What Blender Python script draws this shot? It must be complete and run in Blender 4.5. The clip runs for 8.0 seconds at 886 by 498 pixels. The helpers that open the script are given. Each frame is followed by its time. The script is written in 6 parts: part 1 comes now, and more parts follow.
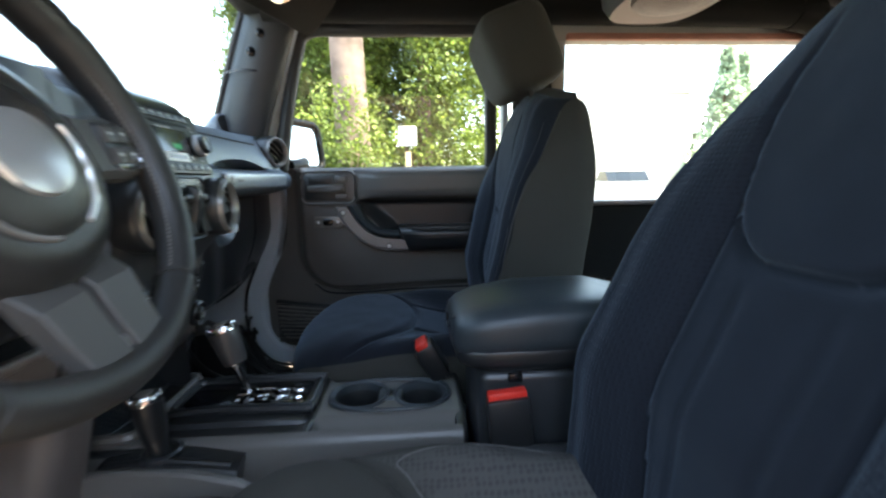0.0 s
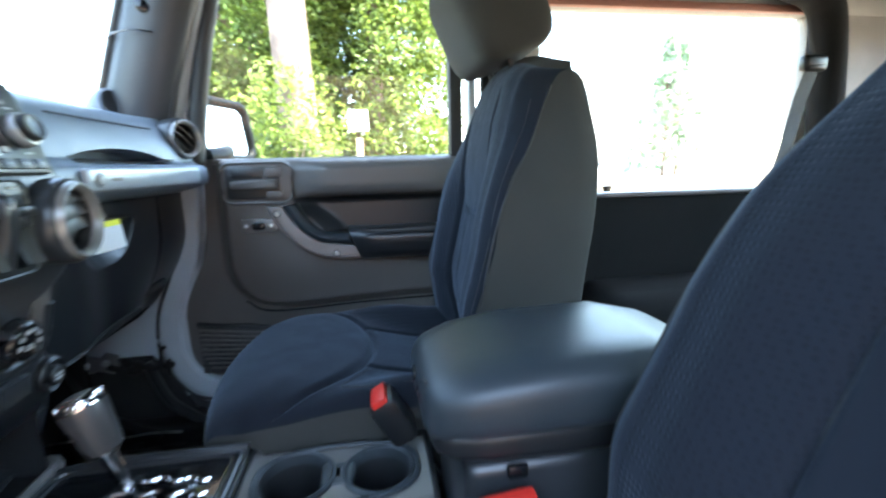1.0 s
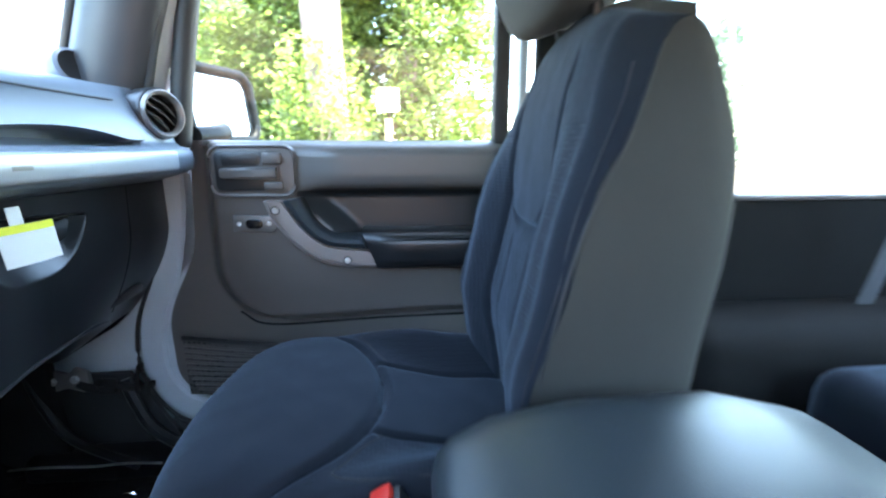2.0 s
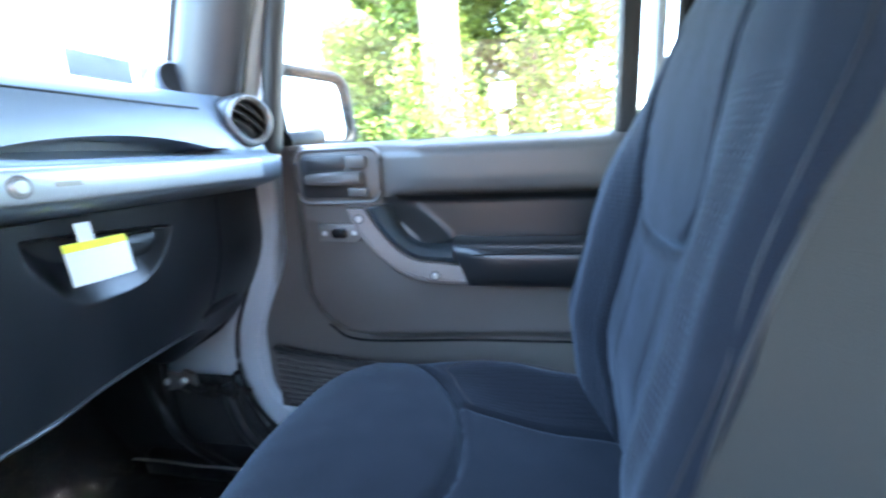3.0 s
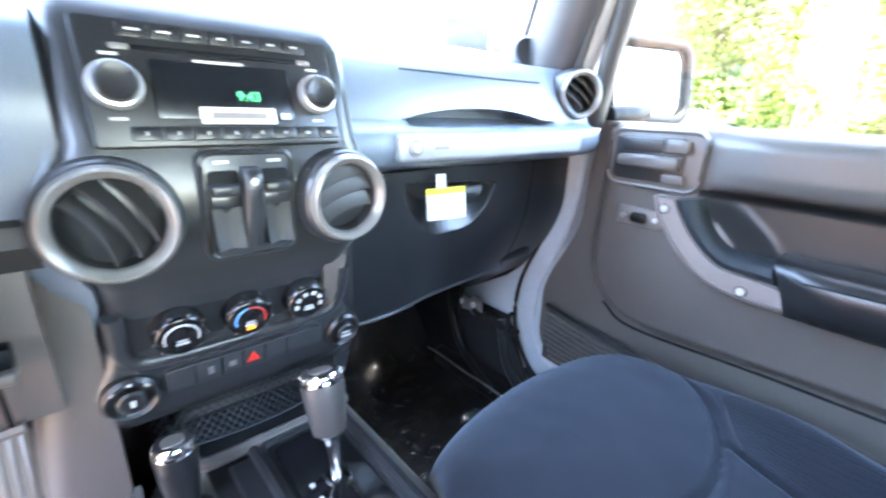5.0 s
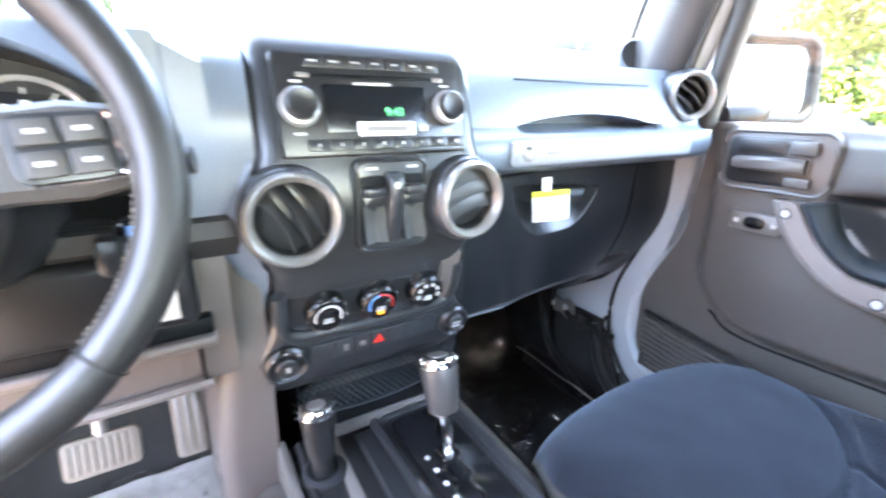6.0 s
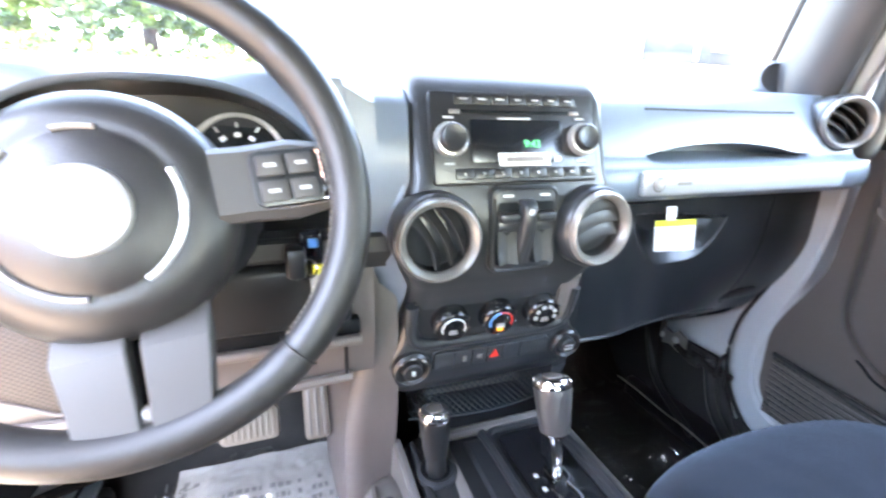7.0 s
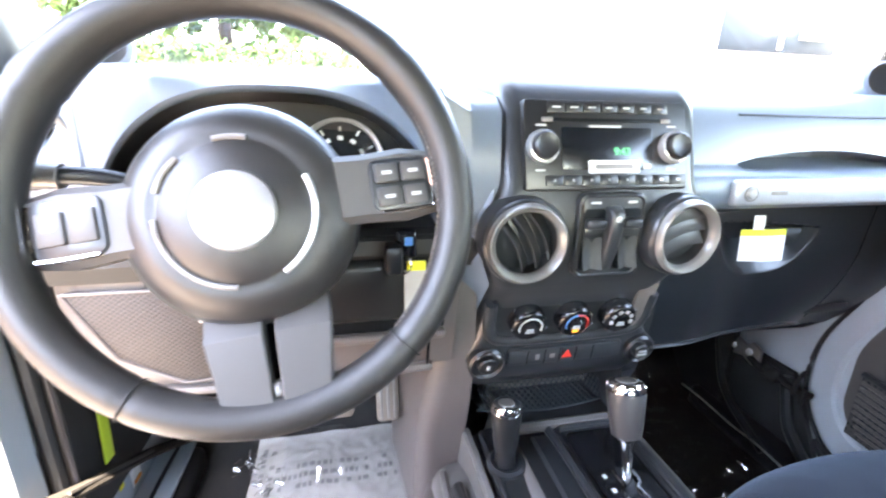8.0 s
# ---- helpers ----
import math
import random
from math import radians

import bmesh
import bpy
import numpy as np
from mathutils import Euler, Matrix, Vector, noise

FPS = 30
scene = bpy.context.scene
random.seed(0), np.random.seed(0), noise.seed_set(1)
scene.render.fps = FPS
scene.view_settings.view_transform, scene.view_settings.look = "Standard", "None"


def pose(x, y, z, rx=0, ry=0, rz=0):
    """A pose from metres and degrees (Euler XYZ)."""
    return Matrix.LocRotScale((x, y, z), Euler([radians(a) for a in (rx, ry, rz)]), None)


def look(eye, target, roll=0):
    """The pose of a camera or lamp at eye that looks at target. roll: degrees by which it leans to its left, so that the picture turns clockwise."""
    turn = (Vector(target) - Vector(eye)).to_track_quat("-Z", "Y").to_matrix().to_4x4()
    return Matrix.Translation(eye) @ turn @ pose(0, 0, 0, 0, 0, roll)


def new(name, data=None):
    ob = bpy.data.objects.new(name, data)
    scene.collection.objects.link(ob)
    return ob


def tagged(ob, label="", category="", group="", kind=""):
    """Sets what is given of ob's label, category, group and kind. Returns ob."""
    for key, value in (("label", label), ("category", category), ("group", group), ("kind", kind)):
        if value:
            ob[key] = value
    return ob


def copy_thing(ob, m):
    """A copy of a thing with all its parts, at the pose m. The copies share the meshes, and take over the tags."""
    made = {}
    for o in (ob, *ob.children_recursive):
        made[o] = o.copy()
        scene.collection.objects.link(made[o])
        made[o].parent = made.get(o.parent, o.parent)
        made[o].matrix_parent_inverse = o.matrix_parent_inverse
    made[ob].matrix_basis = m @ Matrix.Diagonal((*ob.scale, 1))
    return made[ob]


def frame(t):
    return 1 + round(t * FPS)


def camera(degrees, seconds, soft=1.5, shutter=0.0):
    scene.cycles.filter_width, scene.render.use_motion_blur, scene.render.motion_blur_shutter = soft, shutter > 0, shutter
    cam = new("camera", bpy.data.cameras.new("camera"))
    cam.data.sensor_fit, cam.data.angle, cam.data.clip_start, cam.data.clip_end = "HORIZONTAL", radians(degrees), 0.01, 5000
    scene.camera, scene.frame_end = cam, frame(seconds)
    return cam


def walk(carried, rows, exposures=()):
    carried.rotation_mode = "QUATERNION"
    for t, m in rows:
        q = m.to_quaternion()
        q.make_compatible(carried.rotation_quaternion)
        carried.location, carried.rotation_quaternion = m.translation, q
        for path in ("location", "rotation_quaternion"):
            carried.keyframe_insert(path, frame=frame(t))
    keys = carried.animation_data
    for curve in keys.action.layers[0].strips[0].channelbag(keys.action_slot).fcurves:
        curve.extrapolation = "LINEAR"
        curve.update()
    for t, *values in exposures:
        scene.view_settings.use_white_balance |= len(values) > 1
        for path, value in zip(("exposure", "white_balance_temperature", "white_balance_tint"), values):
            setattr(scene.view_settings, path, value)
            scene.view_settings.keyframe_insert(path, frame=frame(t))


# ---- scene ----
cam = camera(91.3, 8.0, soft=2.2, shutter=0.8)
PATH = [
    (0, (0.359, -0.705, 1.209), (0.476, 1.266, 0.892), -1.0),
    (0.5, (0.363, -0.591, 1.219), (0.575, 1.365, 0.856), -0.5),
    (1, (0.368, -0.481, 1.223), (0.679, 1.457, 0.842), -1.5),
    (1.2, (0.365, -0.446, 1.231), (0.725, 1.483, 0.848), -1.3),
    (2.3, (0.413, -0.184, 1.235), (0.439, 1.761, 0.769), -0.6),
    (2.5, (0.427, -0.159, 1.22), (0.337, 1.791, 0.785), -1.6),
    (3, (0.431, -0.094, 1.229), (0.064, 1.821, 0.786), -2.7),
    (3.5, (0.424, -0.073, 1.235), (-0.342, 1.708, 0.741), -2.9),
    (4, (0.425, -0.084, 1.243), (-0.568, 1.565, 0.7), -0.7),
    (4.5, (0.429, -0.106, 1.254), (-0.812, 1.352, 0.676), 1.1),
    (5.8, (0.435, -0.165, 1.279), (-1.152, 0.867, 0.635), 1.4),
    (6, (0.438, -0.185, 1.275), (-1.19, 0.795, 0.649), 0.6),
    (6.5, (0.439, -0.218, 1.287), (-1.291, 0.565, 0.659), 0.6),
    (7, (0.444, -0.243, 1.294), (-1.368, 0.382, 0.723), 0.8),
    (7.5, (0.448, -0.264, 1.305), (-1.405, 0.219, 0.727), 0.8),
    (8, (0.452, -0.292, 1.311), (-1.409, 0.114, 0.699), 1.3),
]
walk(cam, [(t, look(eye, target, roll)) for t, eye, target, roll in PATH],
     [(0.0, 3.82, 8050, 6), (1.0, 4.82, 7250, 5), (2.4, 5.4, 6800, 6), (3.5, 6.14, 6380, 8), (4.5, 6.48, 6850, 12), (6.0, 6.74, 7950, 17), (7.0, 6.54, 8150, 17), (8.0, 6.28, 8350, 18)])

# ---- daylight ----
SUN = Vector((0.28, -0.13, 0.95)).normalized()
world = bpy.data.worlds.new("sky")
scene.world = world
world.use_nodes = True
wn = world.node_tree
sky = wn.nodes.new("ShaderNodeTexSky")
sky.sky_type, sky.sun_disc = "NISHITA", False
sky.sun_elevation = math.asin(SUN.z)
sky.sun_rotation = math.atan2(SUN.x, SUN.y)
sky.air_density, sky.dust_density = 1.0, 0.9
wn.links.new(sky.outputs[0], wn.nodes["Background"].inputs[0])
wn.nodes["Background"].inputs[1].default_value = 0.15
sun = new("sun", bpy.data.lights.new("sun", "SUN"))
sun.data.energy, sun.data.angle, sun.data.color = 2.8, radians(0.6), (1.0, 0.95, 0.88)
sun.matrix_world = look(SUN * 30, (0, 0, 0))


# ---- materials ----
def material(name, color, rough=0.5, metal=0.0, grain=0.0, size=400.0, vary=0.15, stain=6.0, spec=0.5, sheen=0.0, coat=0.0, island=False):
    """A surface with fine relief (grain, at size per metre) and slow variation of tone and gloss."""
    m = bpy.data.materials.new(name)
    m.use_nodes = True
    n, l = m.node_tree.nodes, m.node_tree.links
    p = n["Principled BSDF"]
    tc = n.new("ShaderNodeTexCoord")
    big = n.new("ShaderNodeTexNoise")
    big.inputs["Scale"].default_value, big.inputs["Detail"].default_value = stain, 5
    l.new(tc.outputs["Object"], big.inputs["Vector"])
    ramp = n.new("ShaderNodeMapRange")
    ramp.inputs["From Min"].default_value, ramp.inputs["From Max"].default_value = 0.3, 0.7
    ramp.inputs["To Min"].default_value, ramp.inputs["To Max"].default_value = 1 - vary, 1 + vary
    l.new(big.outputs["Fac"], ramp.inputs["Value"])
    mul = n.new("ShaderNodeVectorMath")
    mul.operation = "SCALE"
    mul.inputs[0].default_value = color
    l.new(ramp.outputs[0], mul.inputs["Scale"])
    out = mul.outputs[0]
    if island:
        geo = n.new("ShaderNodeNewGeometry")
        r2 = n.new("ShaderNodeMapRange")
        r2.inputs["To Min"].default_value, r2.inputs["To Max"].default_value = 0.55, 1.5
        l.new(geo.outputs["Random Per Island"], r2.inputs["Value"])
        m2 = n.new("ShaderNodeVectorMath")
        m2.operation = "SCALE"
        l.new(out, m2.inputs[0])
        l.new(r2.outputs[0], m2.inputs["Scale"])
        out = m2.outputs[0]
    l.new(out, p.inputs["Base Color"])
    rr = n.new("ShaderNodeMapRange")
    rr.inputs["From Min"].default_value, rr.inputs["From Max"].default_value = 0.3, 0.7
    rr.inputs["To Min"].default_value, rr.inputs["To Max"].default_value = max(rough - 0.02, 0.01), min(rough + 0.02, 1)
    l.new(big.outputs["Fac"], rr.inputs["Value"])
    l.new(rr.outputs[0], p.inputs["Roughness"])
    p.inputs["Metallic"].default_value = metal
    p.inputs["Specular IOR Level"].default_value = spec
    p.inputs["Sheen Weight"].default_value = sheen
    p.inputs["Coat Weight"].default_value = coat
    if grain:
        fine = n.new("ShaderNodeTexNoise")
        fine.inputs["Scale"].default_value, fine.inputs["Detail"].default_value = size, 3
        l.new(tc.outputs["Object"], fine.inputs["Vector"])
        bump = n.new("ShaderNodeBump")
        bump.inputs["Strength"].default_value, bump.inputs["Distance"].default_value = grain, 0.002
        l.new(fine.outputs["Fac"], bump.inputs["Height"])
        l.new(bump.outputs[0], p.inputs["Normal"])
    return m


def honeycomb(name, color, hole, size, rough=0.7, jitter=0.25, squash=(1, 1, 1)):
    """A knit or net with small cells: dark cells between lighter threads."""
    m = material(name, color, rough, grain=0.0)
    n, l = m.node_tree.nodes, m.node_tree.links
    p = n["Principled BSDF"]
    tc = n.new("ShaderNodeTexCoord")
    v = n.new("ShaderNodeTexVoronoi")
    v.inputs["Scale"].default_value, v.inputs["Randomness"].default_value = size, jitter
    mp = n.new("ShaderNodeMapping")
    mp.inputs["Scale"].default_value = squash
    l.new(tc.outputs["Object"], mp.inputs["Vector"])
    l.new(mp.outputs[0], v.inputs["Vector"])
    r = n.new("ShaderNodeMapRange")
    r.inputs["From Min"].default_value, r.inputs["From Max"].default_value = 0.25, 0.5
    l.new(v.outputs["Distance"], r.inputs["Value"])
    mix = n.new("ShaderNodeMix")
    mix.data_type = "RGBA"
    mix.inputs[6].default_value, mix.inputs[7].default_value = (*hole, 1), (*color, 1)
    l.new(r.outputs[0], mix.inputs[0])
    l.new(mix.outputs[2], p.inputs["Base Color"])
    b = n.new("ShaderNodeBump")
    b.inputs["Strength"].default_value, b.inputs["Distance"].default_value = 0.35, 0.0015
    l.new(r.outputs[0], b.inputs["Height"])
    l.new(b.outputs[0], p.inputs["Normal"])
    return m


def glass(name, tint=(1, 1, 1), gloss=0.05, rough=0.02):
    m = bpy.data.materials.new(name)
    m.use_nodes = True
    n, l = m.node_tree.nodes, m.node_tree.links
    n.remove(n["Principled BSDF"])
    t, g, mix, fr = (n.new("ShaderNode" + k) for k in ("BsdfTransparent", "BsdfGlossy", "MixShader", "LayerWeight"))
    t.inputs[0].default_value = (*tint, 1)
    g.inputs["Roughness"].default_value = rough
    pw, sc = n.new("ShaderNodeMath"), n.new("ShaderNodeMath")
    pw.operation, pw.inputs[1].default_value = "POWER", 5.0
    l.new(fr.outputs["Facing"], pw.inputs[0])
    sc.operation, sc.inputs[1].default_value, sc.inputs[2].default_value = "MULTIPLY_ADD", 0.7, gloss
    l.new(pw.outputs[0], sc.inputs[0])
    l.new(sc.outputs[0], mix.inputs[0])
    l.new(t.outputs[0], mix.inputs[1])
    l.new(g.outputs[0], mix.inputs[2])
    l.new(mix.outputs[0], n["Material Output"].inputs[0])
    return m


def leafy(m):
    """Lets part of the light shine through leaves."""
    n, l = m.node_tree.nodes, m.node_tree.links
    p = n["Principled BSDF"]
    t, mix = n.new("ShaderNodeBsdfTranslucent"), n.new("ShaderNodeMixShader")
    l.new(p.inputs["Base Color"].links[0].from_socket, t.inputs[0])
    mix.inputs[0].default_value = 0.45
    l.new(p.outputs[0], mix.inputs[1])
    l.new(t.outputs[0], mix.inputs[2])
    l.new(mix.outputs[0], n["Material Output"].inputs[0])
    return m


def glow(name, color, power):
    m = bpy.data.materials.new(name)
    m.use_nodes = True
    p = m.node_tree.nodes["Principled BSDF"]
    p.inputs["Base Color"].default_value = (0.01, 0.01, 0.01, 1)
    p.inputs["Emission Color"].default_value, p.inputs["Emission Strength"].default_value = (*color, 1), power
    return m


# Blue-grey base colour also holds the sky's reflection on the upper dashboard.
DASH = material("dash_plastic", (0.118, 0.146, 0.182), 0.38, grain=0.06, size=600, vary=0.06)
STACK = material("stack_plastic", (0.021, 0.023, 0.0255), 0.31, grain=0.05, size=600, vary=0.05)
BLACK = material("black_plastic", (0.013, 0.0135, 0.0145), 0.34, grain=0.05, size=600, vary=0.06)
GLOSSY = material("piano_black", (0.008, 0.008, 0.009), 0.12, vary=0.05)
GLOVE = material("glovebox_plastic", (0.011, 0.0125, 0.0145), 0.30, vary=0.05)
PILLAR = material("pillar_plastic", (0.026, 0.0275, 0.030), 0.45, grain=0.05, size=600, vary=0.05)
JET = material("jet_plastic", (0.004, 0.005, 0.006), 0.5, spec=0.1)
DOOR = material("door_plastic", (0.094, 0.087, 0.081), 0.36, grain=0.08, size=600, vary=0.05)
FABRIC = material("seat_cloth", (0.0098, 0.0120, 0.0168), 0.9, grain=0.4, size=1100, sheen=0.16, vary=0.10, stain=4, spec=0.12)
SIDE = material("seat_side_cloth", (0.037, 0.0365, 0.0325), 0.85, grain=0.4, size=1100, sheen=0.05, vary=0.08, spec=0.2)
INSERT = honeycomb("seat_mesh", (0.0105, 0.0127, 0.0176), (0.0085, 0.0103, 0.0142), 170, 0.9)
INSERT.node_tree.nodes["Principled BSDF"].inputs["Specular IOR Level"].default_value = 0.12
for cloth in (FABRIC, INSERT):                                                 # a soft blue-grey nap
    cloth.node_tree.nodes["Principled BSDF"].inputs["Sheen Weight"].default_value = 0.20
    cloth.node_tree.nodes["Principled BSDF"].inputs["Sheen Roughness"].default_value = 0.45
    cloth.node_tree.nodes["Principled BSDF"].inputs["Sheen Tint"].default_value = (0.62, 0.80, 1.0, 1)
# Lit copy of the seat mesh: doorway light is put into its colour.
LITINSERT = honeycomb("lit_seat_mesh", (0.056, 0.054, 0.051), (0.036, 0.0345, 0.033), 125, 0.9)
VINYL = material("armrest_vinyl", (0.026, 0.033, 0.038), 0.40, grain=0.18, size=700)
LEATHER = material("wheel_leather", (0.019, 0.0185, 0.018), 0.44, grain=0.15, size=900)
SATIN = material("satin_silver", (0.60, 0.60, 0.60), 0.34, metal=0.7, vary=0.06)
PRINT = material("grey_print", (0.40, 0.40, 0.39), 0.5, vary=0.04)
CONSOLE = material("console_plastic", (0.108, 0.101, 0.094), 0.36, grain=0.05, size=600, vary=0.05)
GREYTRIM = material("grey_trim", (0.20, 0.185, 0.175), 0.34, metal=0.4, vary=0.06)
GRIPBAND = material("grip_band_satin", (0.34, 0.305, 0.285), 0.33, metal=0.45, vary=0.08)
SPOKE = material("spoke_grey", (0.050, 0.047, 0.045), 0.52, metal=0.0, vary=0.05)
HUB = material("hub_plastic", (0.021, 0.020, 0.0195), 0.33, grain=0.2, size=900)
BADGE = material("badge_silver", (0.42, 0.42, 0.42), 0.3, metal=0.6, vary=0.04)
EMBLEM = material("bright_silver", (0.85, 0.85, 0.85), 0.3, metal=0.6, vary=0.04)
CHROME = material("chrome", (0.8, 0.8, 0.8), 0.06, metal=1.0, vary=0.03)
PAINT = material("silver_paint", (0.42, 0.46, 0.49), 0.35, metal=0.0, coat=0.4, vary=0.05)
RED = material("red_button", (0.65, 0.03, 0.02), 0.35, vary=0.08)
ORANGE = material("orange_mark", (0.85, 0.30, 0.04), 0.5, vary=0.05)
BLUE = material("blue_mark", (0.10, 0.35, 0.75), 0.5)
WHITE = material("white_print", (0.75, 0.75, 0.73), 0.5, vary=0.04)
YELLOW = material("yellow_print", (0.80, 0.78, 0.04), 0.5, vary=0.04)
LIME = material("lime_print", (0.62, 0.80, 0.06), 0.5)
CARPET = material("carpet", (0.017, 0.0165, 0.016), 0.95, grain=0.9, size=700, vary=0.3, stain=12)
THREAD = material("grey_thread", (0.13, 0.126, 0.12), 0.8)
RUBBER = material("rubber_seal", (0.015, 0.015, 0.015), 0.6, grain=0.1)
HEADLINER = material("headliner", (0.0095, 0.0092, 0.0088), 0.9, grain=0.4, size=900, spec=0.2)
PALE = material("pale_inner_top", (0.45, 0.43, 0.39), 0.6, grain=0.2, size=300)
BRICK = material("red_brown_wall", (0.30, 0.16, 0.11), 0.8, grain=0.5, size=30, vary=0.2, stain=1.5)
RUST = material("red_brown_trim", (0.42, 0.18, 0.13), 0.5, vary=0.2)
MIRROR = material("mirror_glass", (0.9, 0.9, 0.9), 0.01, metal=1.0, vary=0.0)
PEDAL = material("pedal_rubber", (0.175, 0.145, 0.115), 0.6, grain=0.3, size=400)
PAPER = material("paper_mat", (0.36, 0.35, 0.33), 0.6, grain=0.5, size=60, vary=0.12)
INK = material("faded_ink", (0.20, 0.20, 0.195), 0.7)
FILM = glass("clear_film", (0.97, 0.97, 0.98), 0.09, 0.08)
FILM2 = glass("thin_film", (0.96, 0.96, 0.97), 0.07, 0.03)
GLASS = glass("window_glass", (0.93, 0.96, 0.95), 0.05)
fn, fl = FILM2.node_tree.nodes, FILM2.node_tree.links
fz, fb, fc = fn.new("ShaderNodeTexVoronoi"), fn.new("ShaderNodeBump"), fn.new("ShaderNodeTexCoord")
fz.inputs["Scale"].default_value = 85
fb.inputs["Strength"].default_value, fb.inputs["Distance"].default_value = 0.8, 0.002
fl.new(fc.outputs["Object"], fz.inputs["Vector"])
fl.new(fz.outputs["Distance"], fb.inputs["Height"])
fl.new(fb.outputs[0], next(k for k in fn if k.type == "BSDF_GLOSSY").inputs["Normal"])
DISPLAY = material("display_black", (0.006, 0.007, 0.009), 0.22, vary=0.02)
GREEN = glow("green_digits", (0.08, 1.0, 0.45), 0.035)
AMBER = glow("amber_lamp", (1.0, 0.42, 0.04), 0.035)
HOSE = material("black_strap", (0.018, 0.017, 0.016), 0.75, grain=0.3, spec=0.15)
NET = honeycomb("black_net", (0.070, 0.066, 0.062), (0.006, 0.006, 0.006), 85)
GRILLE = honeycomb("knee_grille_weave", (0.040, 0.031, 0.027), (0.004, 0.003, 0.003), 235, 0.6, 0.0, (0, 0.8, 1.1))
gn, gl = GRILLE.node_tree.nodes, GRILLE.node_tree.links
gv = next(k for k in gn if k.type == "TEX_VORONOI")
gm = gn.new("ShaderNodeMapping")
gm.inputs["Rotation"].default_value, gm.inputs["Scale"].default_value = (radians(45), 0, 0), (0, 1, 1)
gl.new(gv.inputs["Vector"].links[0].from_socket, gm.inputs["Vector"])
gl.new(gm.outputs[0], gv.inputs["Vector"])
gv.inputs["Randomness"].default_value = 0.0
# The brown of this dark plastic carries warm light reflected from the driver's side.
KNEE = material("warm_tinted_plastic", (0.105, 0.088, 0.080), 0.34, grain=0.3, size=700)
SATINDASH = material("brushed_rail", (0.36, 0.38, 0.40), 0.32, metal=0.4, vary=0.06)
VENTRING = material("vent_ring", (0.20, 0.19, 0.18), 0.32, metal=0.4, vary=0.06)
VENTSLAT = material("vent_slat", (0.03, 0.03, 0.031), 0.35, vary=0.06)
GREYKNOB = material("grey_knob", (0.085, 0.08, 0.078), 0.36, metal=0.35, vary=0.06)
BELT = material("belt_webbing", (0.06, 0.065, 0.072), 0.7, grain=0.6, size=900)
GRILLEDARK = honeycomb("speaker_grille", (0.05, 0.05, 0.05), (0.004, 0.004, 0.004), 260, 0.5)
# Brown tint added so the ground bounces warm light into the cabin.
ASPHALT = material("asphalt", (0.178, 0.145, 0.116), 0.85, grain=0.6, size=60, vary=0.25, stain=0.6)
LEAF = leafy(material("hedge_leaf", (0.142, 0.192, 0.038), 0.6, vary=0.35, stain=1.2, island=True))
# Leaf colour lightened to stand in for haze and glare over distance.
LEAF2 = leafy(material("hazed_leaf", (0.36, 0.46, 0.33), 0.6, vary=0.3, stain=1.0, island=True))
LEAF3 = leafy(material("deep_leaf", (0.055, 0.10, 0.03), 0.6, vary=0.3, stain=1.0, island=True))
DARKBARK = material("dark_bark", (0.03, 0.022, 0.018), 0.9, grain=1.0, size=30, vary=0.35, stain=5, spec=0.1)
BARK = material("bark", (0.17, 0.115, 0.085), 0.9, grain=1.0, size=30, vary=0.35, stain=5)
PALEBARK = material("pale_bark", (0.17, 0.115, 0.092), 0.9, grain=1.0, size=30, vary=0.55, stain=5)
WOOD = material("post_wood", (0.42, 0.31, 0.19), 0.75, grain=0.5, size=60, vary=0.2)
CARWHITE = material("white_car_paint", (0.75, 0.75, 0.74), 0.25, coat=0.7, vary=0.04)
CARRED = material("red_car_paint", (0.45, 0.03, 0.02), 0.25, coat=0.7, vary=0.05)
CARGREY = material("grey_car_paint", (0.30, 0.32, 0.33), 0.25, coat=0.7, vary=0.05)
DARKGLASS = material("dark_car_glass", (0.017, 0.023, 0.031), 0.3, vary=0.05, spec=0.05)
TYRE = material("tyre", (0.02, 0.02, 0.02), 0.8)
WALL = material("pale_render_wall", (0.60, 0.57, 0.52), 0.8, grain=0.3, size=20, vary=0.1, stain=0.5)
MULCH = material("bark_mulch", (0.16, 0.085, 0.05), 0.95, grain=1.0, size=40, vary=0.5, stain=14)


# ---- mesh helpers ----
def part(name, bm, mat, parent=None, label="", sharp=38, kind=""):
    """One mesh object out of a bmesh in world places, under a thing or a part."""
    me = bpy.data.meshes.new(name)
    bmesh.ops.recalc_face_normals(bm, faces=bm.faces)
    bm.to_mesh(me)
    bm.free()
    me.materials.append(mat)
    me.shade_smooth()
    me.set_sharp_from_angle(angle=radians(sharp))
    ob = new(name, me)
    if parent:
        ob.parent = parent
        if parent.data is None:
            ob.matrix_parent_inverse = Matrix.Translation(-parent.location)
    return tagged(ob, label, kind=kind)


def thing(name, at, label, category, group="", kind=""):
    e = new(name)
    e.empty_display_size = 0.05
    e.location = at
    return tagged(e, label, category, group, kind)


def join(*bms):
    out = bmesh.new()
    for b in bms:
        me = bpy.data.meshes.new("tmp")
        b.to_mesh(me)
        out.from_mesh(me)
        b.free()
        bpy.data.meshes.remove(me)
    return out


def moved(bm, m):
    bmesh.ops.transform(bm, matrix=m, verts=bm.verts)
    return bm


